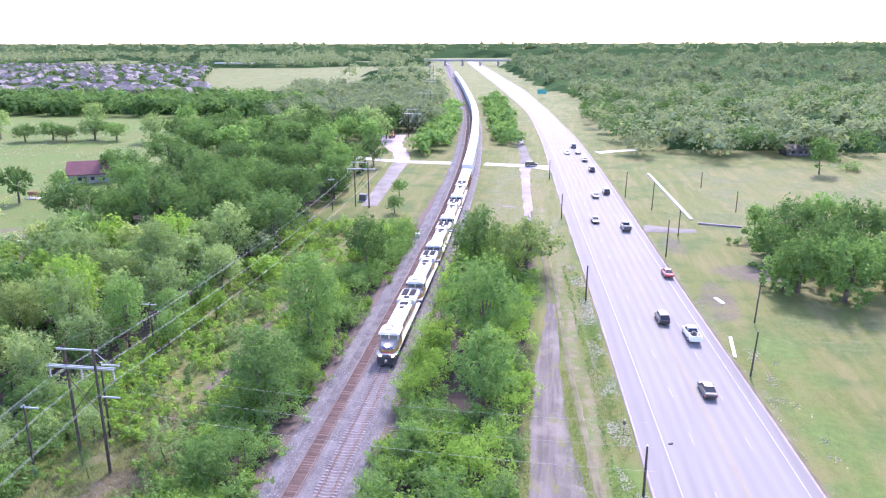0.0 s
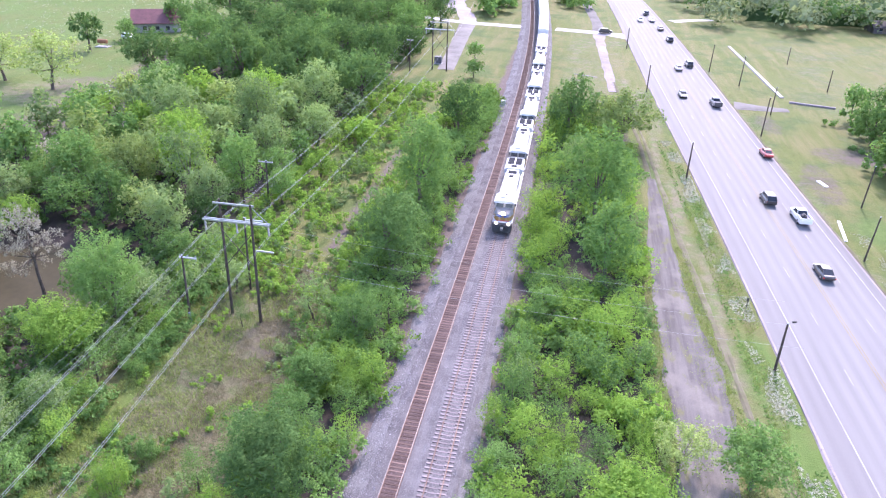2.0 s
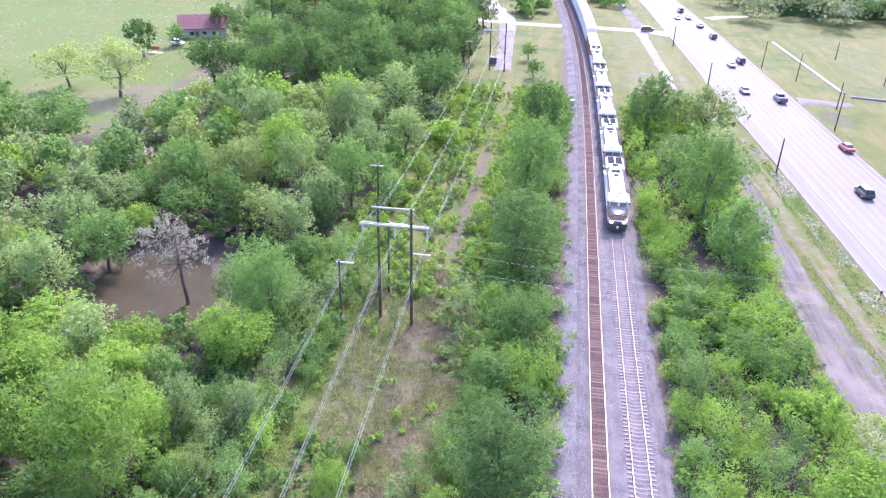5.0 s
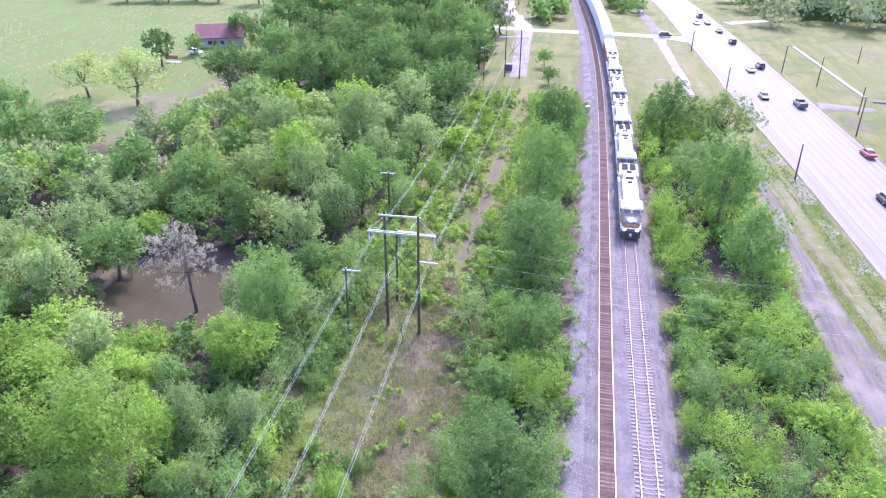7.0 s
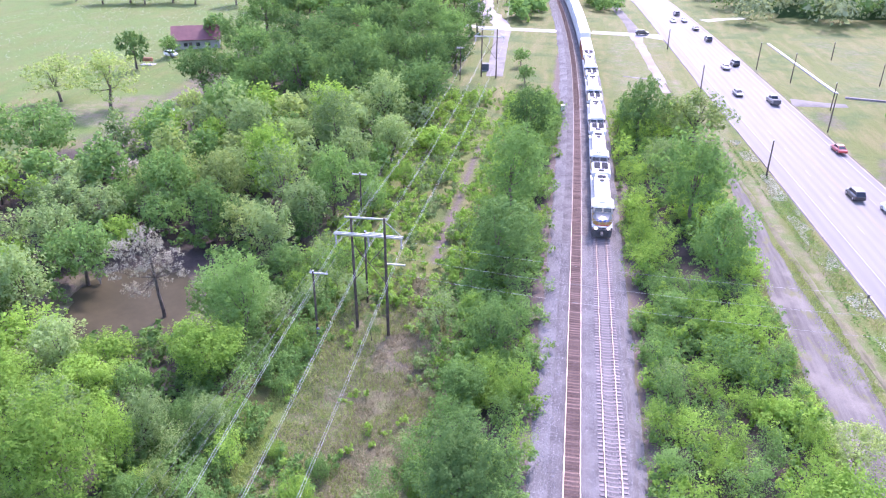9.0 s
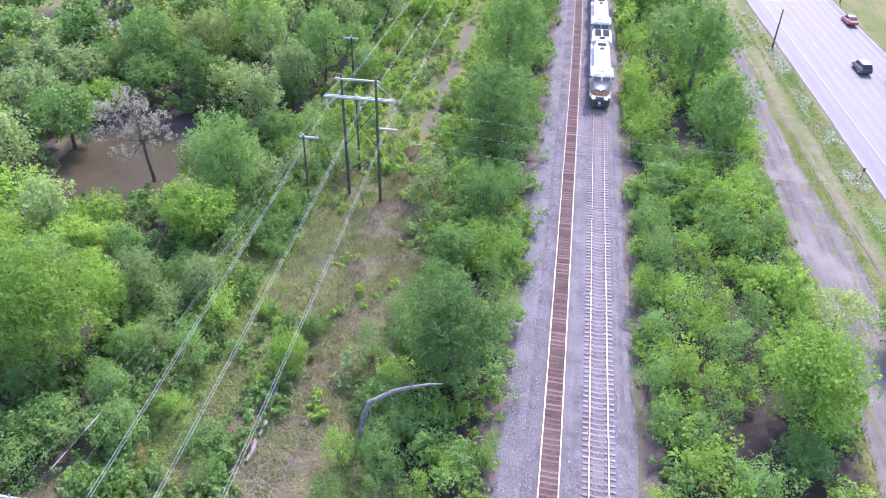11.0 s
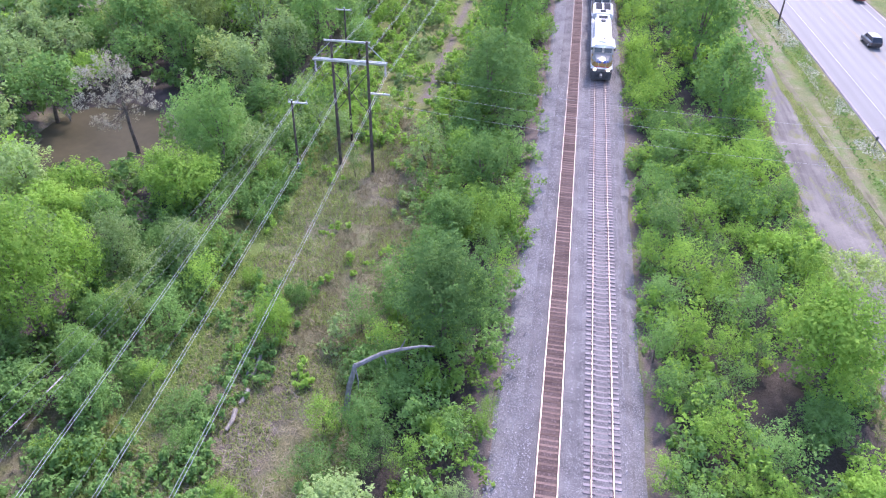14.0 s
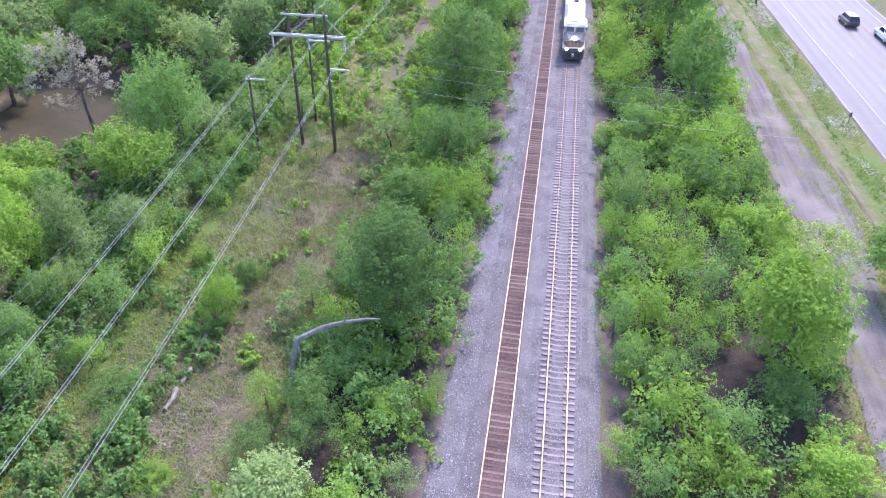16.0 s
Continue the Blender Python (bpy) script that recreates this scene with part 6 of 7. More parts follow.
def vehicle(kind, colour, x, y, away, label, turn=None, name=None):
    """A road vehicle with its front towards local -y."""
    k = BODIES[kind]
    dx = (hw_l(y + 5) - hw_l(y - 5)) / 10
    rz = (180 if away else 0) - math.degrees(math.atan(dx)) if turn is None else turn
    e = new(name or {"sedan": "car", "suv": "sport_utility_vehicle", "pickup": "pickup_truck"}[kind])
    on_road = hw_l(y) < x < hw_r(y)
    z = rise(y) + 0.24 if on_road else land(x, y) + 0.2
    e.matrix_basis = pose(x, y, z, 0, 0, rz) @ Matrix.Translation((0, -k["L"] / 2, 0))
    tagged(e, label, {"sedan": "car", "suv": "car", "pickup": "pickup truck"}[kind], "vehicles")
    low = Shape()
    low.loft([[(-w, yy, zb + 0.06), (-w + 0.10, yy, zb), (w - 0.10, yy, zb), (w, yy, zb + 0.06), (w, yy, zt - 0.16), (w - 0.12, yy, zt), (-w + 0.12, yy, zt), (-w, yy, zt - 0.16)] for yy, w, zb, zt in k["low"]])
    low.smooth = False
    part("body", low, PAINTS[colour], e)
    t = k["top"]
    part("glasshouse", Shape().loft([[(-w, yy, zz - 0.25), (w, yy, zz - 0.25), (w * 0.97, yy, zz - 0.02), (-w * 0.97, yy, zz - 0.02)] if i in (0, len(t) - 1) else [(-w * 1.12, yy, 0.8), (w * 1.12, yy, 0.8), (w, yy, zz - 0.05), (-w, yy, zz - 0.05)] for i, (yy, w, zz) in enumerate(t)]), CAR_GLASS, e, "dark tinted windows")
    (ya, wa, za), (yb, _, zb) = t[1], t[2]
    part("roof", Shape().box(-wa - 0.02, wa + 0.02, ya - 0.05, yb + 0.05, za - 0.06, za + 0.03, 0.05), PAINTS[colour], e)
    for s in (-1, 1):
        for (p, q) in ((t[0], t[1]), (t[2], t[3])):
            sh = Shape()
            sh.tube([(s * p[1] * 0.99, p[0], p[2] - 0.02), (s * q[1] * 1.02, q[0], q[2] - 0.03)], [0.045, 0.04], 6)
            part("pillar", sh, PAINTS[colour], e)
        part("headlight", Shape().box(min(s * 0.45, s * 0.78), max(s * 0.45, s * 0.78), 0.03, 0.28, k["low"][1][3] - 0.26, k["low"][1][3] - 0.10, 0.03), HEAD, e)
        part("tail_light", Shape().box(min(s * 0.5, s * 0.84), max(s * 0.5, s * 0.84), k["L"] - 0.22, k["L"] - 0.02, k["low"][-1][3] - 0.2, k["low"][-1][3] - 0.04, 0.02), TAIL, e)
        part("mirror", Shape().box(min(s * 0.9, s * 1.08), max(s * 0.9, s * 1.08), t[0][0] + 0.35, t[0][0] + 0.47, t[0][2] + 0.0, t[0][2] + 0.14, 0.03), PAINTS[colour], e)
        for wy in k["wheels"]:
            r = k["r"]
            w = Shape()
            xo = k["low"][2][1]
            w.tube([(s * (xo - 0.22), wy, r), (s * (xo - 0.18), wy, r), (s * (xo - 0.02), wy, r), (s * (xo + 0.01), wy, r)], [r * 0.92, r, r, r * 0.9], 18)
            wheel = part("wheel", w, M_TYRE, e, "black tyre")
            rm = Shape()
            rm.tube([(s * (xo - 0.02), wy, r), (s * (xo + 0.02), wy, r)], [r * 0.62, r * 0.55], 12)
            part("rim", rm, RIM, wheel)
    if kind == "pickup":
        part("load_bed", Shape().box(-0.78, 0.78, 3.65, 5.55, 1.161, 1.172), M_GRILLE, e, "dark open load bed")
        for s in (-1, 1):
            part("bed_side", Shape().box(min(s * 0.80, s * 0.96), max(s * 0.80, s * 0.96), 3.6, 5.7, 1.1, 1.42, 0.04), PAINTS[colour], e)
        part("tailgate", Shape().box(-0.9, 0.9, 5.62, 5.74, 0.7, 1.42, 0.03), PAINTS[colour], e)
    return e


vehicle("suv", "black", 43.6, 121.5, True, "black sport utility vehicle driving along the highway")
vehicle("pickup", "white", 47.4, 115.0, True, "white pickup truck with dark load on the highway")
vehicle("sedan", "black", 46.2, 96.0, True, "black sedan driving along the highway")
vehicle("pickup", "grey", 42.8, 180.0, True, "dark grey pickup truck driving along the highway")
vehicle("sedan", "grey", 35.6, 186.0, False, "dark grey sedan on the far lanes of the highway")
vehicle("suv", "black", 40.6, 219.0, True, "small black car far along the highway")
vehicle("sedan", "silver", 37.2, 214.0, True, "silver sedan far along the highway")
vehicle("suv", "black", 38.0, 253.0, True, "small black car far along the highway")
vehicle("sedan", "grey", 36.4, 272.0, True, "dark grey sedan far along the highway")
vehicle("sedan", "silver", 34.4, 288.0, True, "silver sedan far along the highway")
vehicle("suv", "grey", 33.0, 302.0, True, "dark grey car far along the highway")
vehicle("sedan", "white", 30.2, 287.0, False, "white sedan far along the highway")
vehicle("sedan", "red", 48.0, 146.0, True, "red sedan driving along the highway")
vehicle("suv", "black", 17.0, 260.0, False, "black car on the side road by the crossing", 96)
load = thing("cargo", "dark machinery lying in the white truck's bed", "cargo", 47.4, 113.4, rise(113.4) + 0.24 + 1.175)
part("engine_block", Shape().box(-0.4, 0.4, -0.5, 0.5, 0, 0.45, 0.12).box(-0.2, 0.2, -0.3, 0.3, 0.4, 0.62, 0.08), M_UNDER, load)

# ---------------------------------------------------------------- buildings and yard
M_TIN = surface("red_tin_roof", (0.085, 0.024, 0.028), (0.13, 0.042, 0.046), 0.6, 0.55)
M_SIDING = surface("pale_siding", (0.24, 0.235, 0.225), (0.32, 0.315, 0.30), 0.6, 0.7)
M_SHINGLE = surface("grey_shingles", (0.070, 0.062, 0.066), (0.135, 0.122, 0.126), 0.5, 0.85, vary=0.3)
M_SHINGLE_O = surface("orange_shingles", (0.20, 0.09, 0.06), (0.27, 0.13, 0.09), 0.5, 0.85)
M_BRICK = surface("brick_wall", (0.26, 0.17, 0.14), (0.36, 0.26, 0.22), 2.0, 0.85, vary=0.25)


def gabled(name, label, x, y, length, depth, wall_h, roof_h, turn, roof, wall, over=0.6, hip=0.0):
    e = thing(name, label, "house", x, y, land(x, y) - 0.1, turn)
    a, b = length / 2, depth / 2
    part("wall", Shape().box(-a, a, -b, b, 0, wall_h), wall, e)
    o, r = over, a + over - hip
    sh = Shape().add([(-a - o, -b - o, wall_h), (a + o, -b - o, wall_h), (a + o, b + o, wall_h), (-a - o, b + o, wall_h), (-r, 0, wall_h + roof_h), (r, 0, wall_h + roof_h),
                      (-a - o, -b - o, wall_h - 0.18), (a + o, -b - o, wall_h - 0.18), (a + o, b + o, wall_h - 0.18), (-a - o, b + o, wall_h - 0.18)],
                     [(0, 1, 5, 4), (2, 3, 4, 5), (1, 2, 5), (3, 0, 4), (6, 7, 1, 0), (7, 8, 2, 1), (8, 9, 3, 2), (9, 6, 0, 3), (9, 8, 7, 6)])
    part("roof", sh, roof, e)
    for s in (-0.5, 0.05, 0.5):
        w = part("window", Shape().box(s * a - 0.6, s * a + 0.6, -b - 0.04, -b + 0.02, 0.9, 2.0), CAR_GLASS, e, "dark window pane")
        part("sill", Shape().box(s * a - 0.7, s * a + 0.7, -b - 0.12, -b - 0.04, 0.8, 0.9), M_SIDING, w)
    part("door", Shape().box(-0.28 * a - 0.5, -0.28 * a + 0.5, -b - 0.05, -b + 0.02, 0.05, 2.1, 0.01), M_BARK, e, "brown door")
    return e


gabled("barn", "barn with a dull red tin roof among oaks", -128, 221, 14, 11, 3.0, 3.6, 24, M_TIN, M_SIDING, 0.8)
gabled("house", "farmhouse with an orange-brown roof among trees", -83, 238, 15, 10, 3.0, 2.8, -8, M_SHINGLE_O, M_SIDING, 0.6)
gabled("shed", "low white-roofed shed at the edge of the wood", -98.8, 147.6, 4.2, 2.4, 1.6, 0.3, 10, M_CAR_WHITE, M_SIDING, 0.2)
gabled("house", "low farmhouse in a wooded field beyond the highway", 118, 297, 10, 8, 2.2, 1.9, 5, M_SHINGLE, M_SHINGLE, 0.6)
vehicle("suv", "white", -129, 205, True, "white car parked beside the barn", 70)
grill = thing("barbecue_smoker", "rusty barrel smoker on a pale slab in the yard", "smoker", -130.5, 194, land(-130.5, 194) + 0.1)
part("slab", Shape().box(-2.0, 2.0, -1.2, 1.2, -0.15, 0.06, 0.03), M_CONC, grill, "pale concrete slab")
bb = Shape()
bb.tube([(-1.5, 0, 1.5), (-1.4, 0, 1.5), (1.4, 0, 1.5), (1.5, 0, 1.5)], [0.4, 0.62, 0.62, 0.4], 14)
part("barrel", bb, M_CAR_BROWN, grill, "rusty red steel barrel")
for sx in (-1, 1):
    for sy in (-0.4, 0.4):
        lg = Shape()
        lg.tube([(sx, sy * 1.3, 0.0), (sx, sy, 1.1)], [0.06, 0.06], 6)
        part("leg", lg, M_UNDER, grill)
box = thing("utility_cabinet", "dark green utility cabinet beside the driveway", "cabinet", -30.6, 203, land(-30.6, 203))
part("housing", Shape().box(-1.0, 1.0, -0.9, 0.9, 0.0, 2.0, 0.08), M_GRILLE, box)
part("plinth", Shape().box(-1.15, 1.15, -1.05, 1.05, -0.3, 0.12, 0.04), M_CONC, box, "concrete plinth")
sig = thing("signal_cabinet", "small white trackside signal cabinet on the ballast edge", "cabinet", -7.6, 166, rise(166) - 0.1)
part("housing", Shape().box(-0.55, 0.55, -0.45, 0.45, 0.2, 1.6, 0.05), M_CAR_WHITE, sig)
part("plinth", Shape().box(-0.65, 0.65, -0.55, 0.55, -0.2, 0.22, 0.03), M_CONC, sig)
pump = thing("farm_tractor", "small rusty machine standing in the gravel yard", "tractor", -47.5, 322, land(-47.5, 322) + 0.1)
part("body", Shape().box(-0.9, 0.9, -1.8, 1.8, 0.6, 1.6, 0.2).box(-0.7, 0.7, 0.2, 1.6, 1.5, 2.6, 0.2), M_CAR_BROWN, pump)
for sx in (-1, 1):
    for yy, r in ((-1.2, 0.45), (1.1, 0.75)):
        w = Shape()
        w.tube([(sx * 0.9, yy, r), (sx * 1.2, yy, r)], [r, r], 14)
        part("wheel", w, M_TYRE, pump)

# flume, pipe, boards and scraps along the highway
def beam(name, label, category, a, b, width, height, material, lift=0.0):
    (x0, y0), (x1, y1) = a, b
    ln = math.hypot(x1 - x0, y1 - y0)
    sh = Shape()
    n = max(2, int(ln / 3))
    c, s = (x1 - x0) / ln, (y1 - y0) / ln
    rings = []
    for i in range(n + 1):
        px, py = x0 + c * ln * i / n, y0 + s * ln * i / n
        z = land(px, py) + lift
        rings.append([(px + s * width / 2, py - c * width / 2, z - 0.15), (px - s * width / 2, py + c * width / 2, z - 0.15), (px - s * width * 0.42, py + c * width * 0.42, z + height), (px + s * width * 0.42, py - c * width * 0.42, z + height)])
    sh.loft(rings)
    return single(name, sh, material, label, category)


beam("concrete_flume", "long pale concrete flume lying across the meadow", "flume", (56.9, 252), (60.8, 192), 1.0, 0.25, M_CONC)
beam("drain_pipe", "grey concrete drain pipe in the meadow", "pipe", (61.7, 188), (72, 186), 0.7, 0.4, M_GRAVEL)
beam("board", "long white board lying on roadside grass", "board", (53.9, 116.5), (52.9, 108.8), 0.55, 0.12, M_CAR_WHITE)
beam("board", "short white slab lying at the roadside", "board", (55.2, 134.6), (56.0, 131.8), 0.9, 0.12, M_CAR_WHITE)
beam("tyre_scrap", "black shred of tyre lying on the highway", "tyre scrap", (39.0, 82.0), (39.5, 82.2), 0.25, 0.10, M_TYRE, 0.22)
sign = thing("delineator_post", "small dark roadside marker post", "post", 33.8, 84.5, land(33.8, 84.5))
pp = Shape()
pp.tube([(0, 0, -0.3), (0, 0, 1.3)], [0.045, 0.045], 6)
part("post", pp, M_UNDER, sign)
part("plate", Shape().box(-0.16, 0.16, -0.03, 0.03, 1.1, 1.6, 0.02), M_UNDER, sign)
gs = thing("highway_sign", "plain teal highway sign on two posts", "road sign", hw_r(560) + 6, 560, land(hw_r(560) + 6, 560))
part("board", Shape().box(-3.4, 3.4, -0.06, 0.06, 3.0, 6.4, 0.05), surface("teal_sign", (0.03, 0.26, 0.22), (0.05, 0.33, 0.28), 0.5, 0.5), gs)
for sx in (-2.2, 2.2):
    pp = Shape()
    pp.tube([(sx, 0.1, -0.4), (sx, 0.1, 6.0)], [0.11, 0.11], 8)
    part("post", pp, M_STEEL, gs)
for kx, ky in ((10, 201), (12.5, 200)):
    strip("puddle", [(kx - 2, ky + 0.8), (kx + 2, ky)], [1.2, 1.0], M_LOT, "blue-grey puddle of stones in grass", 0.09, kx, 0.3, "puddle")

# overpass far along the line
op = thing("overpass", "pale concrete road overpass far along the railway", "bridge", -118, 1250, rise(1250))
part("deck", Shape().box(-72, 72, -7, 7, 7.5, 9.3, 0.2), M_CONC, op)
for sx in (-66, -38, -8, 22, 52):
    part("pier", Shape().box(sx - 1.4, sx + 1.4, -6, 6, -1.0, 7.5, 0.3), M_CONC, op)
for sy in (-6.8, 6.8):
    part("parapet", Shape().box(-72, 72, sy - 0.2, sy + 0.2, 9.3, 10.4, 0.05), M_CONC, op)

# housing estate far beyond the pasture
hr = np.random.default_rng(31)
protos = []
for k in range(4):
    protos.append(gabled("house", "distant estate house with a grey shingle roof", -300 - 20 * k, 590, 14 + 2 * k, 11, 3.0, 3.4, 0, M_SHINGLE, M_BRICK if k % 2 else M_SIDING, 0.5, 4.0))
    protos[-1]["group"] = "houses of the estate"
for row in range(21):
    hy0 = 562 + row * 31
    for col in range(int(0.48 * hy0 / 27)):
        hx, hy = -0.462 * hy0 - 8 - col * 27 + hr.normal(0, 3), hy0 + 14 * math.sin(col * 0.7 + row) + hr.normal(0, 3)
        if hr.random() < 0.10:
            continue
        copy_thing(protos[int(hr.integers(4))], pose(hx, hy, land(hx, hy) - 0.1, 0, 0, hr.choice([0, 90, 10, 95])))
far_wood("estate_trees", np.random.default_rng(32), 1000, (-1150, -250, 560, 1210, lambda x, y: -0.95 * y < x < -0.455 * y), (2.4, 4.8), "dark", "small garden trees between the estate houses", 34, 1.6)
for wx, wy, wl in ((-500, 1180, 62), (-440, 1240, 40)):
    wh = thing("warehouse", "long low pale warehouse beyond the estate", "warehouse", wx, wy, land(wx, wy))
    part("wall", Shape().box(-wl / 2, wl / 2, -9, 9, -0.5, 6.0, 0.1), M_SIDING, wh)
    part("roof", Shape().box(-wl / 2 - 0.6, wl / 2 + 0.6, -9.6, 9.6, 6.0, 6.9, 0.2), M_ROOF, wh, "flat pale metal roof")
    for k in range(4):
        part("door", Shape().box(-wl / 2 + 5 + k * wl / 4, -wl / 2 + 10 + k * wl / 4, -9.12, -9.0, -0.4, 4.2, 0.02), M_GRILLE, wh, "dark loading door")

# ---------------------------------------------------------------- dead wood and litter in the clearing
dead = thing("broken_tree", "snapped grey dead trunk leaning into green trees", "dead tree", -18.9, 31.0, land(-18.9, 31.0))
sh = Shape()
sh.tube([(0, 0, -0.3), (0.15, 0.05, 1.5), (0.45, -0.1, 3.2), (0.95, -0.45, 4.9), (1.15, -0.6, 5.7), (1.2, -0.62, 6.05)], [0.24, 0.22, 0.19, 0.17, 0.15, 0.06], 9)
part("stump", sh, M_BARK_GREY, dead, "upright splintered trunk")
sh = Shape()
sh.tube([(1.1, -0.65, 5.75), (1.9, -0.2, 6.05), (2.9, 0.3, 6.45), (4.1, 0.85, 6.55), (5.6, 1.45, 6.55), (6.4, 1.8, 6.35)], [0.17, 0.17, 0.15, 0.13, 0.09, 0.05], 9)
part("fallen_top", sh, M_BARK_GREY, dead, "bare grey trunk bent over")
for a, b in (((1.2, -0.6, 5.7), (1.45, -1.1, 3.9)), ((1.1, -0.6, 5.6), (1.0, -1.0, 4.3)), ((2.9, 0.3, 6.4), (3.3, -0.1, 5.8)), ((4.1, 0.85, 6.55), (4.4, 1.3, 7.2))):
    sh = Shape()
    sh.tube([a, Vector(a).lerp(Vector(b), 0.6) + Vector((0.1, 0, 0.1)), b], [0.06, 0.045, 0.015], 6)
    part("twig", sh, M_BARK_GREY, dead)
for pts in ([(-27.55, 35.6), (-27.3, 34.4), (-27.35, 33.1)], [(-27.9, 35.3), (-27.75, 34.2), (-27.7, 33.2)], [(-27.05, 31.8), (-27.0, 31.0), (-27.1, 30.3)], [(-27.2, 29.7), (-27.0, 28.7), (-27.1, 27.7)]):
    sh = Shape()
    sh.tube([(px, py, land(px, py) + 0.22) for px, py in pts], [0.19, 0.17, 0.14], 8)
    single("log", sh, M_BARK_PALE, "weathered grey log lying in dry grass", "log", group="fallen logs")


def dead_shrub(x, y, size, seed):
    """A bare bleached bush: forked twigs that spread from one foot."""
    r = random.Random(seed)
    e = thing("dead_shrub", "bare bleached dead shrub at the pond's edge", "dead shrub", x, y, land(x, y), group="dead shrubs")
    stem = Shape()
    stem.tube([(0, 0, -0.2), (0.05, 0, size * 0.3), (0.1, 0.05, size * 0.55)], [0.11, 0.09, 0.06], 7)
    part("stem", stem, M_BARK_PALE, e)
    for k in range(16):
        a, z = r.uniform(0, 6.28), r.uniform(0.15, 0.55) * size
        reach, up = r.uniform(0.25, 0.6) * size, r.uniform(0.15, 0.55) * size
        p = Vector((0.06, 0.02, z))
        q = p + Vector((math.cos(a) * reach * 0.5, math.sin(a) * reach * 0.5, up * 0.6))
        tip = q + Vector((math.cos(a + r.uniform(-0.6, 0.6)) * reach * 0.6, math.sin(a + r.uniform(-0.6, 0.6)) * reach * 0.6, up * 0.3))
        twig = Shape()
        twig.tube([p, q, tip], [0.05, 0.035, 0.01], 5)
        for b in (0.4, 0.8):
            f = p.lerp(q, b)
            twig.tube([f, f + Vector((r.uniform(-0.4, 0.4), r.uniform(-0.4, 0.4), r.uniform(0.2, 0.6))) * size * 0.3], [0.025, 0.008], 4)
        part("twig", twig, M_BARK_PALE, e)


dead_shrub(-51.3, 73.1, 4.2, 3)
dead_shrub(-69.1, 73.7, 3.6, 5)


def sticks(name, rng, area, count, length, label, material, flat=0.15, keep=None):
    """Thin stems lying or standing about, joined into one object."""
    x0, x1, y0, y1 = area
    c = np.column_stack([rng.uniform(x0, x1, count), rng.uniform(y0, y1, count), np.zeros(count)])
    if keep:
        c = c[[keep(p[0], p[1]) for p in c]]
    n = len(c)
    c[:, 2] = [land(p[0], p[1]) for p in c]
    d = rng.normal(0, 1, (n, 3))
    d[:, 2] = np.abs(d[:, 2]) * flat + 0.05
    d /= np.linalg.norm(d, axis=1)[:, None]
    ln = rng.uniform(0.5, 1.0, n)[:, None] * length
    side = np.cross(d, np.array([0, 0, 1.0]))
    side /= np.linalg.norm(side, axis=1)[:, None] + 1e-9
    w = side * (0.028 if length < 1 else 0.017)
    a, b = c + np.array([0, 0, 0.03]), c + d * ln + np.array([0, 0, 0.05])
    v = np.stack([a - w, a + w, b], 1).reshape(-1, 3)
    single(name, leaf_mesh(name, v, material), None, label, "litter", "stuff")


def blades(name, rng, area, count, length, material, label, keep=None, width=0.05):
    """Fine upright grass blades."""
    x0, x1, y0, y1 = area
    c = np.column_stack([rng.uniform(x0, x1, count), rng.uniform(y0, y1, count), np.zeros(count)])
    if keep:
        c = c[[keep(p[0], p[1]) for p in c]]
    n = len(c)
    c[:, 2] = [land(p[0], p[1]) - 0.02 for p in c]
    d = rng.normal(0, 0.6, (n, 3)) + np.array([0, 0, 1.0])
    d[:, 2] = np.abs(d[:, 2]) * 0.7
    ln = rng.uniform(0.5, 1.2, n)[:, None] * length
    a = rng.uniform(0, 6.28, n)
    w = np.column_stack([np.cos(a), np.sin(a), 0 * a]) * width * rng.uniform(0.6, 1.4, n)[:, None]
    single(name, leaf_mesh(name, np.stack([c - w, c + w, c + d * ln], 1).reshape(-1, 3), material), None, label, "grass", "stuff")


def tufts(name, rng, area, count, size, material, label, keep=None, up=1.0):
    x0, x1, y0, y1 = area
    c = np.column_stack([rng.uniform(x0, x1, count), rng.uniform(y0, y1, count), np.zeros(count)])
    if keep:
        c = c[[keep(p[0], p[1]) for p in c]]
    c[:, 2] = [land(p[0], p[1]) + size * 0.22 for p in c]
    c = np.repeat(c, 3, 0) + rng.normal(0, size * 0.25, (len(c) * 3, 3)) * np.array([1, 1, 0.4])
    nrm = rng.normal(0, 0.6, c.shape) + np.array([0, -0.3, up])
    single(name, leaf_mesh(name, leaves(rng, c, nrm, size, 0.45), material), None, label, "grass", "stuff")


G = np.random.default_rng(41)
tufts("white_weeds", np.random.default_rng(44), (-230, -112, 168, 330), 2600, 0.42, M_WEED, "white flowering weeds scattered over the pasture", lambda x, y: noise.noise((x * 0.05, y * 0.05, 39.0)) > -0.1)
in_glade = lambda x, y: noise.noise((x * 0.2, y * 0.2, 30.0)) > -0.7
green_patch = lambda x, y: noise.noise((x * 0.25, y * 0.25, 33.0)) + (0.3 if x < -26.0 else -0.05 if y > 50 else 0.1) > 0.0
sticks("dry_litter", G, (-33, -17, 18, 82), 34000, 0.75, "dry straw and stems lying in the clearing", M_STRAW, 0.5, in_glade)
for cx, cy, n in ((-25.0, 27.0, 110), (-24.0, 21.5, 140), (-22.5, 31.0, 60)):
    sticks("brush_pile", G, (cx - 1.7, cx + 1.7, cy - 2.4, cy + 2.4), int(1.05 * n), 1.9, "pile of dry bleached brush in the clearing", M_BRUSH, 0.35)
blades("grass", G, (-36, -17, 14, 84), 90000, 0.42, M_TUFT, "patchy green grass in the clearing", green_patch)
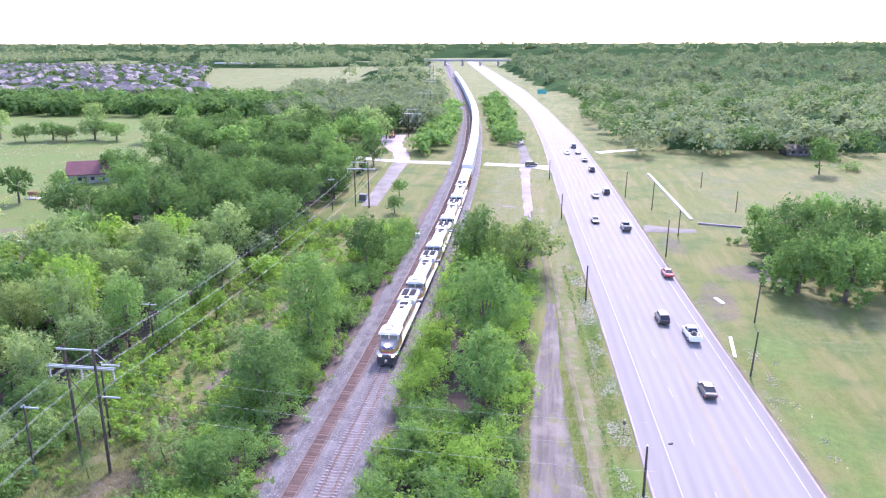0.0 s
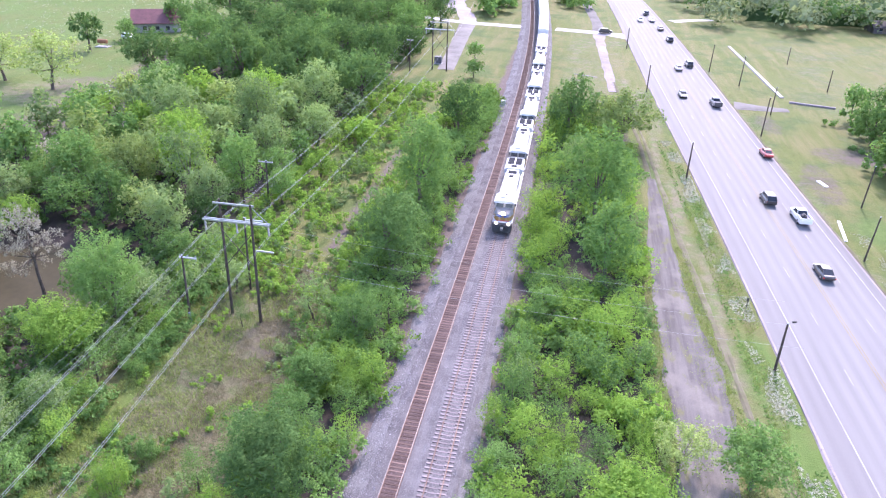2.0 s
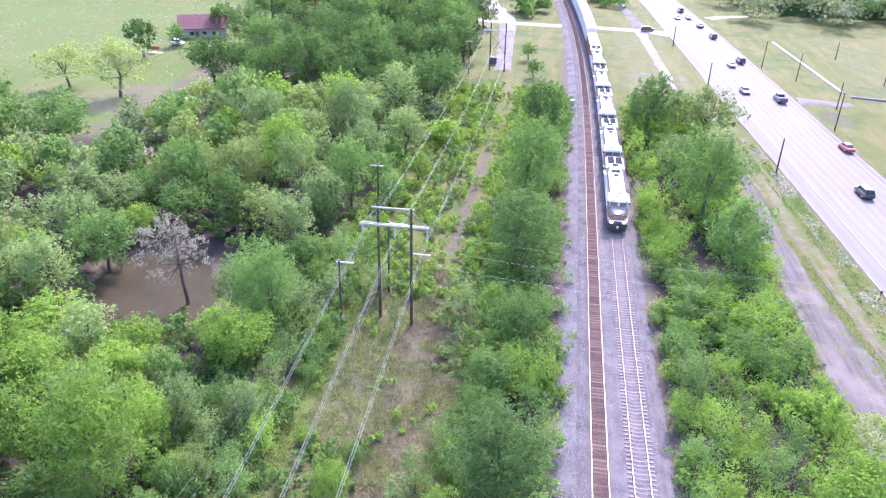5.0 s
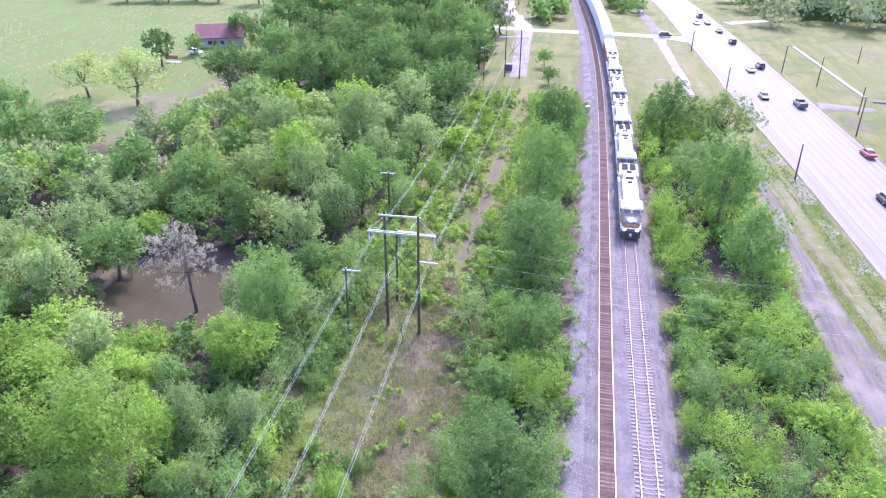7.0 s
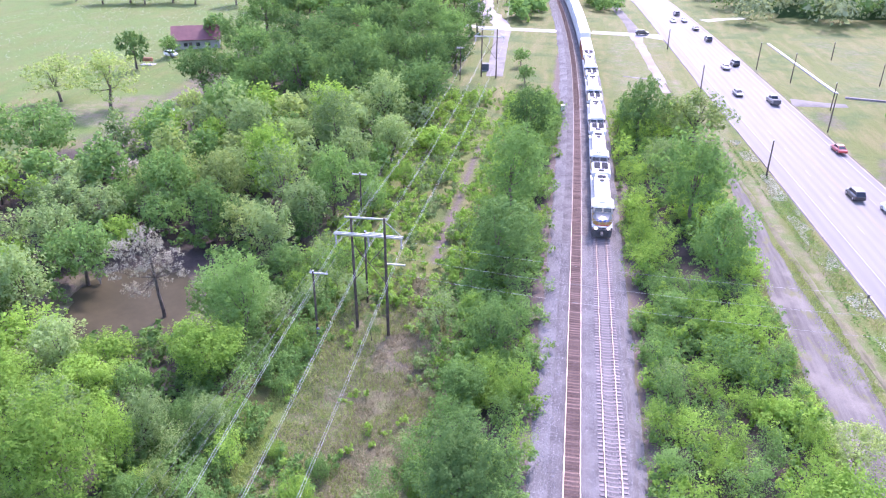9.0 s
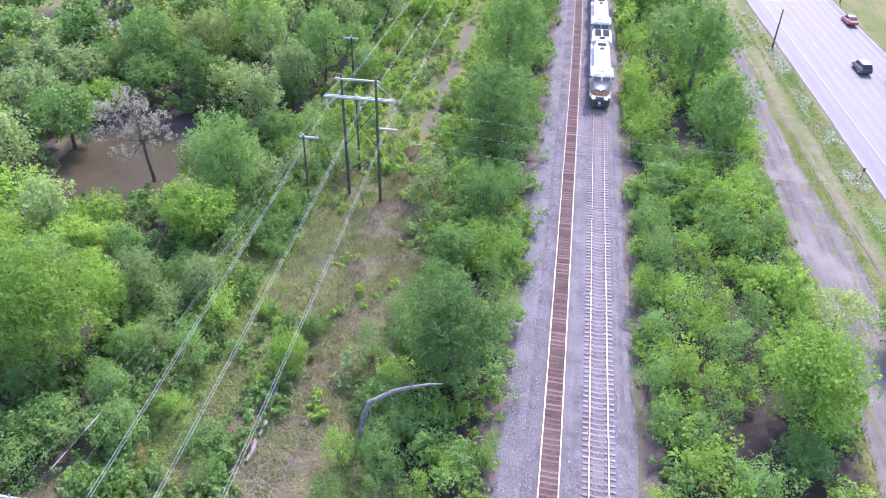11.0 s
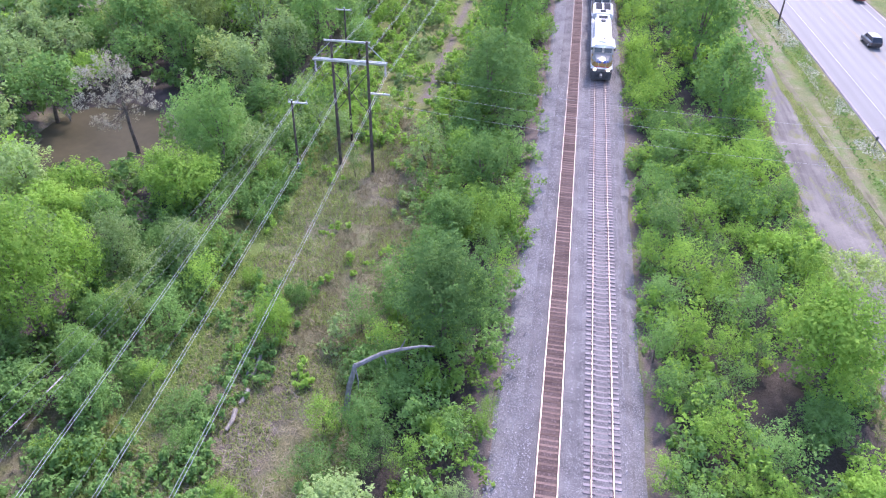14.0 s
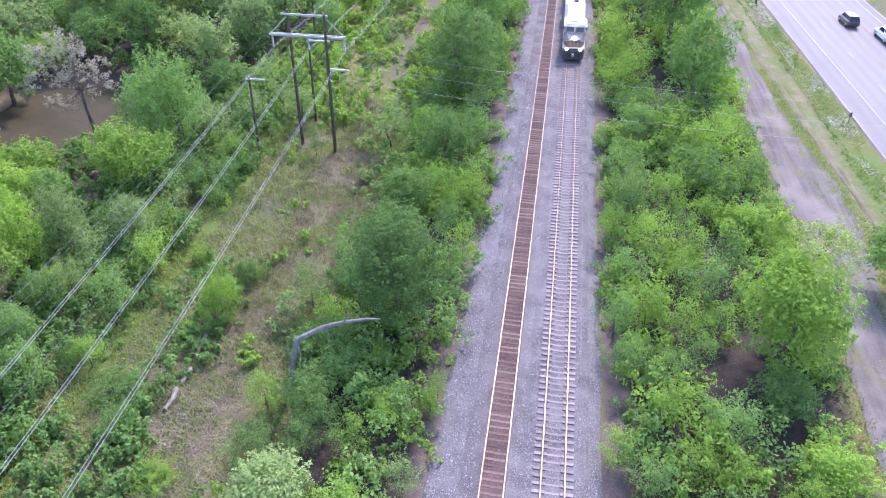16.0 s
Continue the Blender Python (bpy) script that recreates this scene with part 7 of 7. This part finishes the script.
blades("grass", G, (26, 35, 20, 120), 34000, 0.30, M_TUFT, "rough grass on the highway verge", lambda x, y: x < hw_l(y) - 0.8 and not 4.2 < hw_l(y) - x < 6.6 and noise.noise((x * 0.3, y * 0.12, 31.0)) > -0.1)
rough = lambda x, y: (1.2 < hw_l(y) - x < 3.0 or 3.6 < hw_l(y) - x < 4.5 or (y < 56 and 0.8 < hw_l(y) - x < 6.0)) and noise.noise((x * 0.3, y * 0.11, 41.0)) > 0.0
tufts("rough_grass", G, (25, 37, 20, 150), 9000, 0.3, M_LEAF["mid"], "rough dark green tussocks along the highway verge", rough)
blades("dry_grass", G, (-26.5, -17, 36, 82), 26000, 0.5, M_STRAW, "tall dry grass stalks in the clearing", lambda x, y: noise.noise((x * 0.35, y * 0.35, 43.0)) > -0.15, 0.03)
weedy = lambda x, y: 0.7 < hw_l(y) - x < 3.4 and noise.noise((x * 0.3, y * 0.16, 35.0)) > 0.04
tufts("white_weeds", G, (26, 36, 30, 150), 24000, 0.25, M_WEED, "white flowering weeds along the highway edge", weedy)
tufts("white_weeds", G, (54, 59, 78, 112), 1500, 0.2, M_WEED, "white flowering weeds beyond the highway", lambda x, y: x > hw_r(y) + 0.8 and noise.noise((x * 0.4, y * 0.3, 36.0)) > 0.18)
blades("grass", G, (21.5, 29.5, 38, 96), 16000, 0.25, M_TUFT, "grass growing through the old paving", lambda x, y: noise.noise((x * 0.6, y * 0.2, 38.0)) > 0.28)
blades("grass", G, (20.0, 22.2, 30, 112), 7000, 0.32, M_TUFT, "grass along the old paving's edge")

# ---------------------------------------------------------------- ballast stones and ties
def stones(name, rng, count, y0, y1, size, lo, hi, label):
    vs, fs = [], []
    base = np.array([(1, 0, -0.3), (-0.5, 0.87, -0.3), (-0.5, -0.87, -0.3), (0.1, 0.05, 0.3)])
    for i in range(count):
        y = rng.uniform(y0, y1)
        off = rng.uniform(lo, hi)
        prof = across_ballast(y)
        c = track_x(y)
        z = rise(y) + 0.03 + float(np.interp(c + off, [p[0] for p in prof], [p[1] for p in prof]))
        s = size * rng.uniform(0.6, 1.4)
        a = rng.uniform(0, 6.28)
        r = np.array([(math.cos(a), -math.sin(a), 0), (math.sin(a), math.cos(a), 0), (0, 0, 1)])
        p = (base + rng.normal(0, 0.2, base.shape)) @ r.T * s + (c + off, y, z + s * 0.25)
        n = len(vs)
        vs += [tuple(q) for q in p]
        fs += [(n, n + 1, n + 3), (n + 1, n + 2, n + 3), (n + 2, n, n + 3)]
    me = bpy.data.meshes.new(name)
    me.from_pydata(vs, [], fs)
    me.materials.append(M_STONE)
    single(name, me, None, label, "stones", "stuff")


SR = np.random.default_rng(51)
stones("ballast_stones", SR, 7000, 14, 95, 0.07, -8.0, -5.0, "loose pale stones on the ballast shoulder")
stones("ballast_stones", SR, 4500, 14, 95, 0.06, -2.4, -1.35, "loose pale stones between the tracks")
stones("ballast_stones", SR, 4000, 14, 95, 0.06, 1.35, 3.6, "loose pale stones on the ballast shoulder")

concrete_tie = Shape()
for s in (-1, 1):
    concrete_tie.box(min(s * 0.45, s * 1.3), max(s * 0.45, s * 1.3), -0.13, 0.13, -0.12, 0.075, 0.03)
concrete_tie.box(-0.45, 0.45, -0.09, 0.09, -0.12, 0.018, 0.02)
tie_c = concrete_tie.mesh("concrete_tie", M_CONC_TIE)
tie_w = Shape().box(-1.2, 1.2, -0.11, 0.11, -0.12, 0.045, 0.02).mesh("wooden_tie", M_WOOD_TIE)
TIE_GAP_C, TIE_GAP_W = 0.59, 0.535
tr = random.Random(7)


def lay_ties(parent, mesh, offset, gap, y0, count, name, lift, wear):
    for i in range(count):
        y = y0 + i * gap + tr.uniform(-wear, wear)
        ob = new(name, mesh)
        ob.parent = parent
        ob.matrix_basis = pose(track_x(y) + offset + tr.uniform(-wear, wear), y, rise(y) + lift, 0, tr.uniform(-0.6, 0.6), tr.uniform(-1, 1) * wear * 30)


lay_ties(right_track, tie_c, 0.0, TIE_GAP_C, 12.0, 290, "tie", 0.535, 0.015)
lay_ties(left_track, tie_w, LEFT_OFF, TIE_GAP_W, 12.0, 290, "tie", 0.51, 0.04)


def far_ties(parent, gap, offset, y0, y1, half, lift, material):
    sh = Shape()
    y = y0
    while y < y1:
        x, z = track_x(y) + offset, rise(y) + lift
        sh.box(x - half, x + half, y - 0.12, y + 0.12, z - 0.12, z + 0.06)
        y += gap
    ob = part("far_ties", sh, material, parent, "joined ties far along the track")
    ob["kind"] = "stuff"


far_ties(right_track, TIE_GAP_C, 0.0, 12.0 + 290 * TIE_GAP_C, 420, 1.3, 0.535, M_CONC_TIE)
far_ties(left_track, TIE_GAP_W, LEFT_OFF, 12.0 + 290 * TIE_GAP_W, 420, 1.2, 0.52, M_WOOD_TIE)
far_ties(right_track, TIE_GAP_C, 0.0, -28.0, 11.6, 1.3, 0.535, M_CONC_TIE)
far_ties(left_track, TIE_GAP_W, LEFT_OFF, -28.0, 11.6, 1.2, 0.52, M_WOOD_TIE)
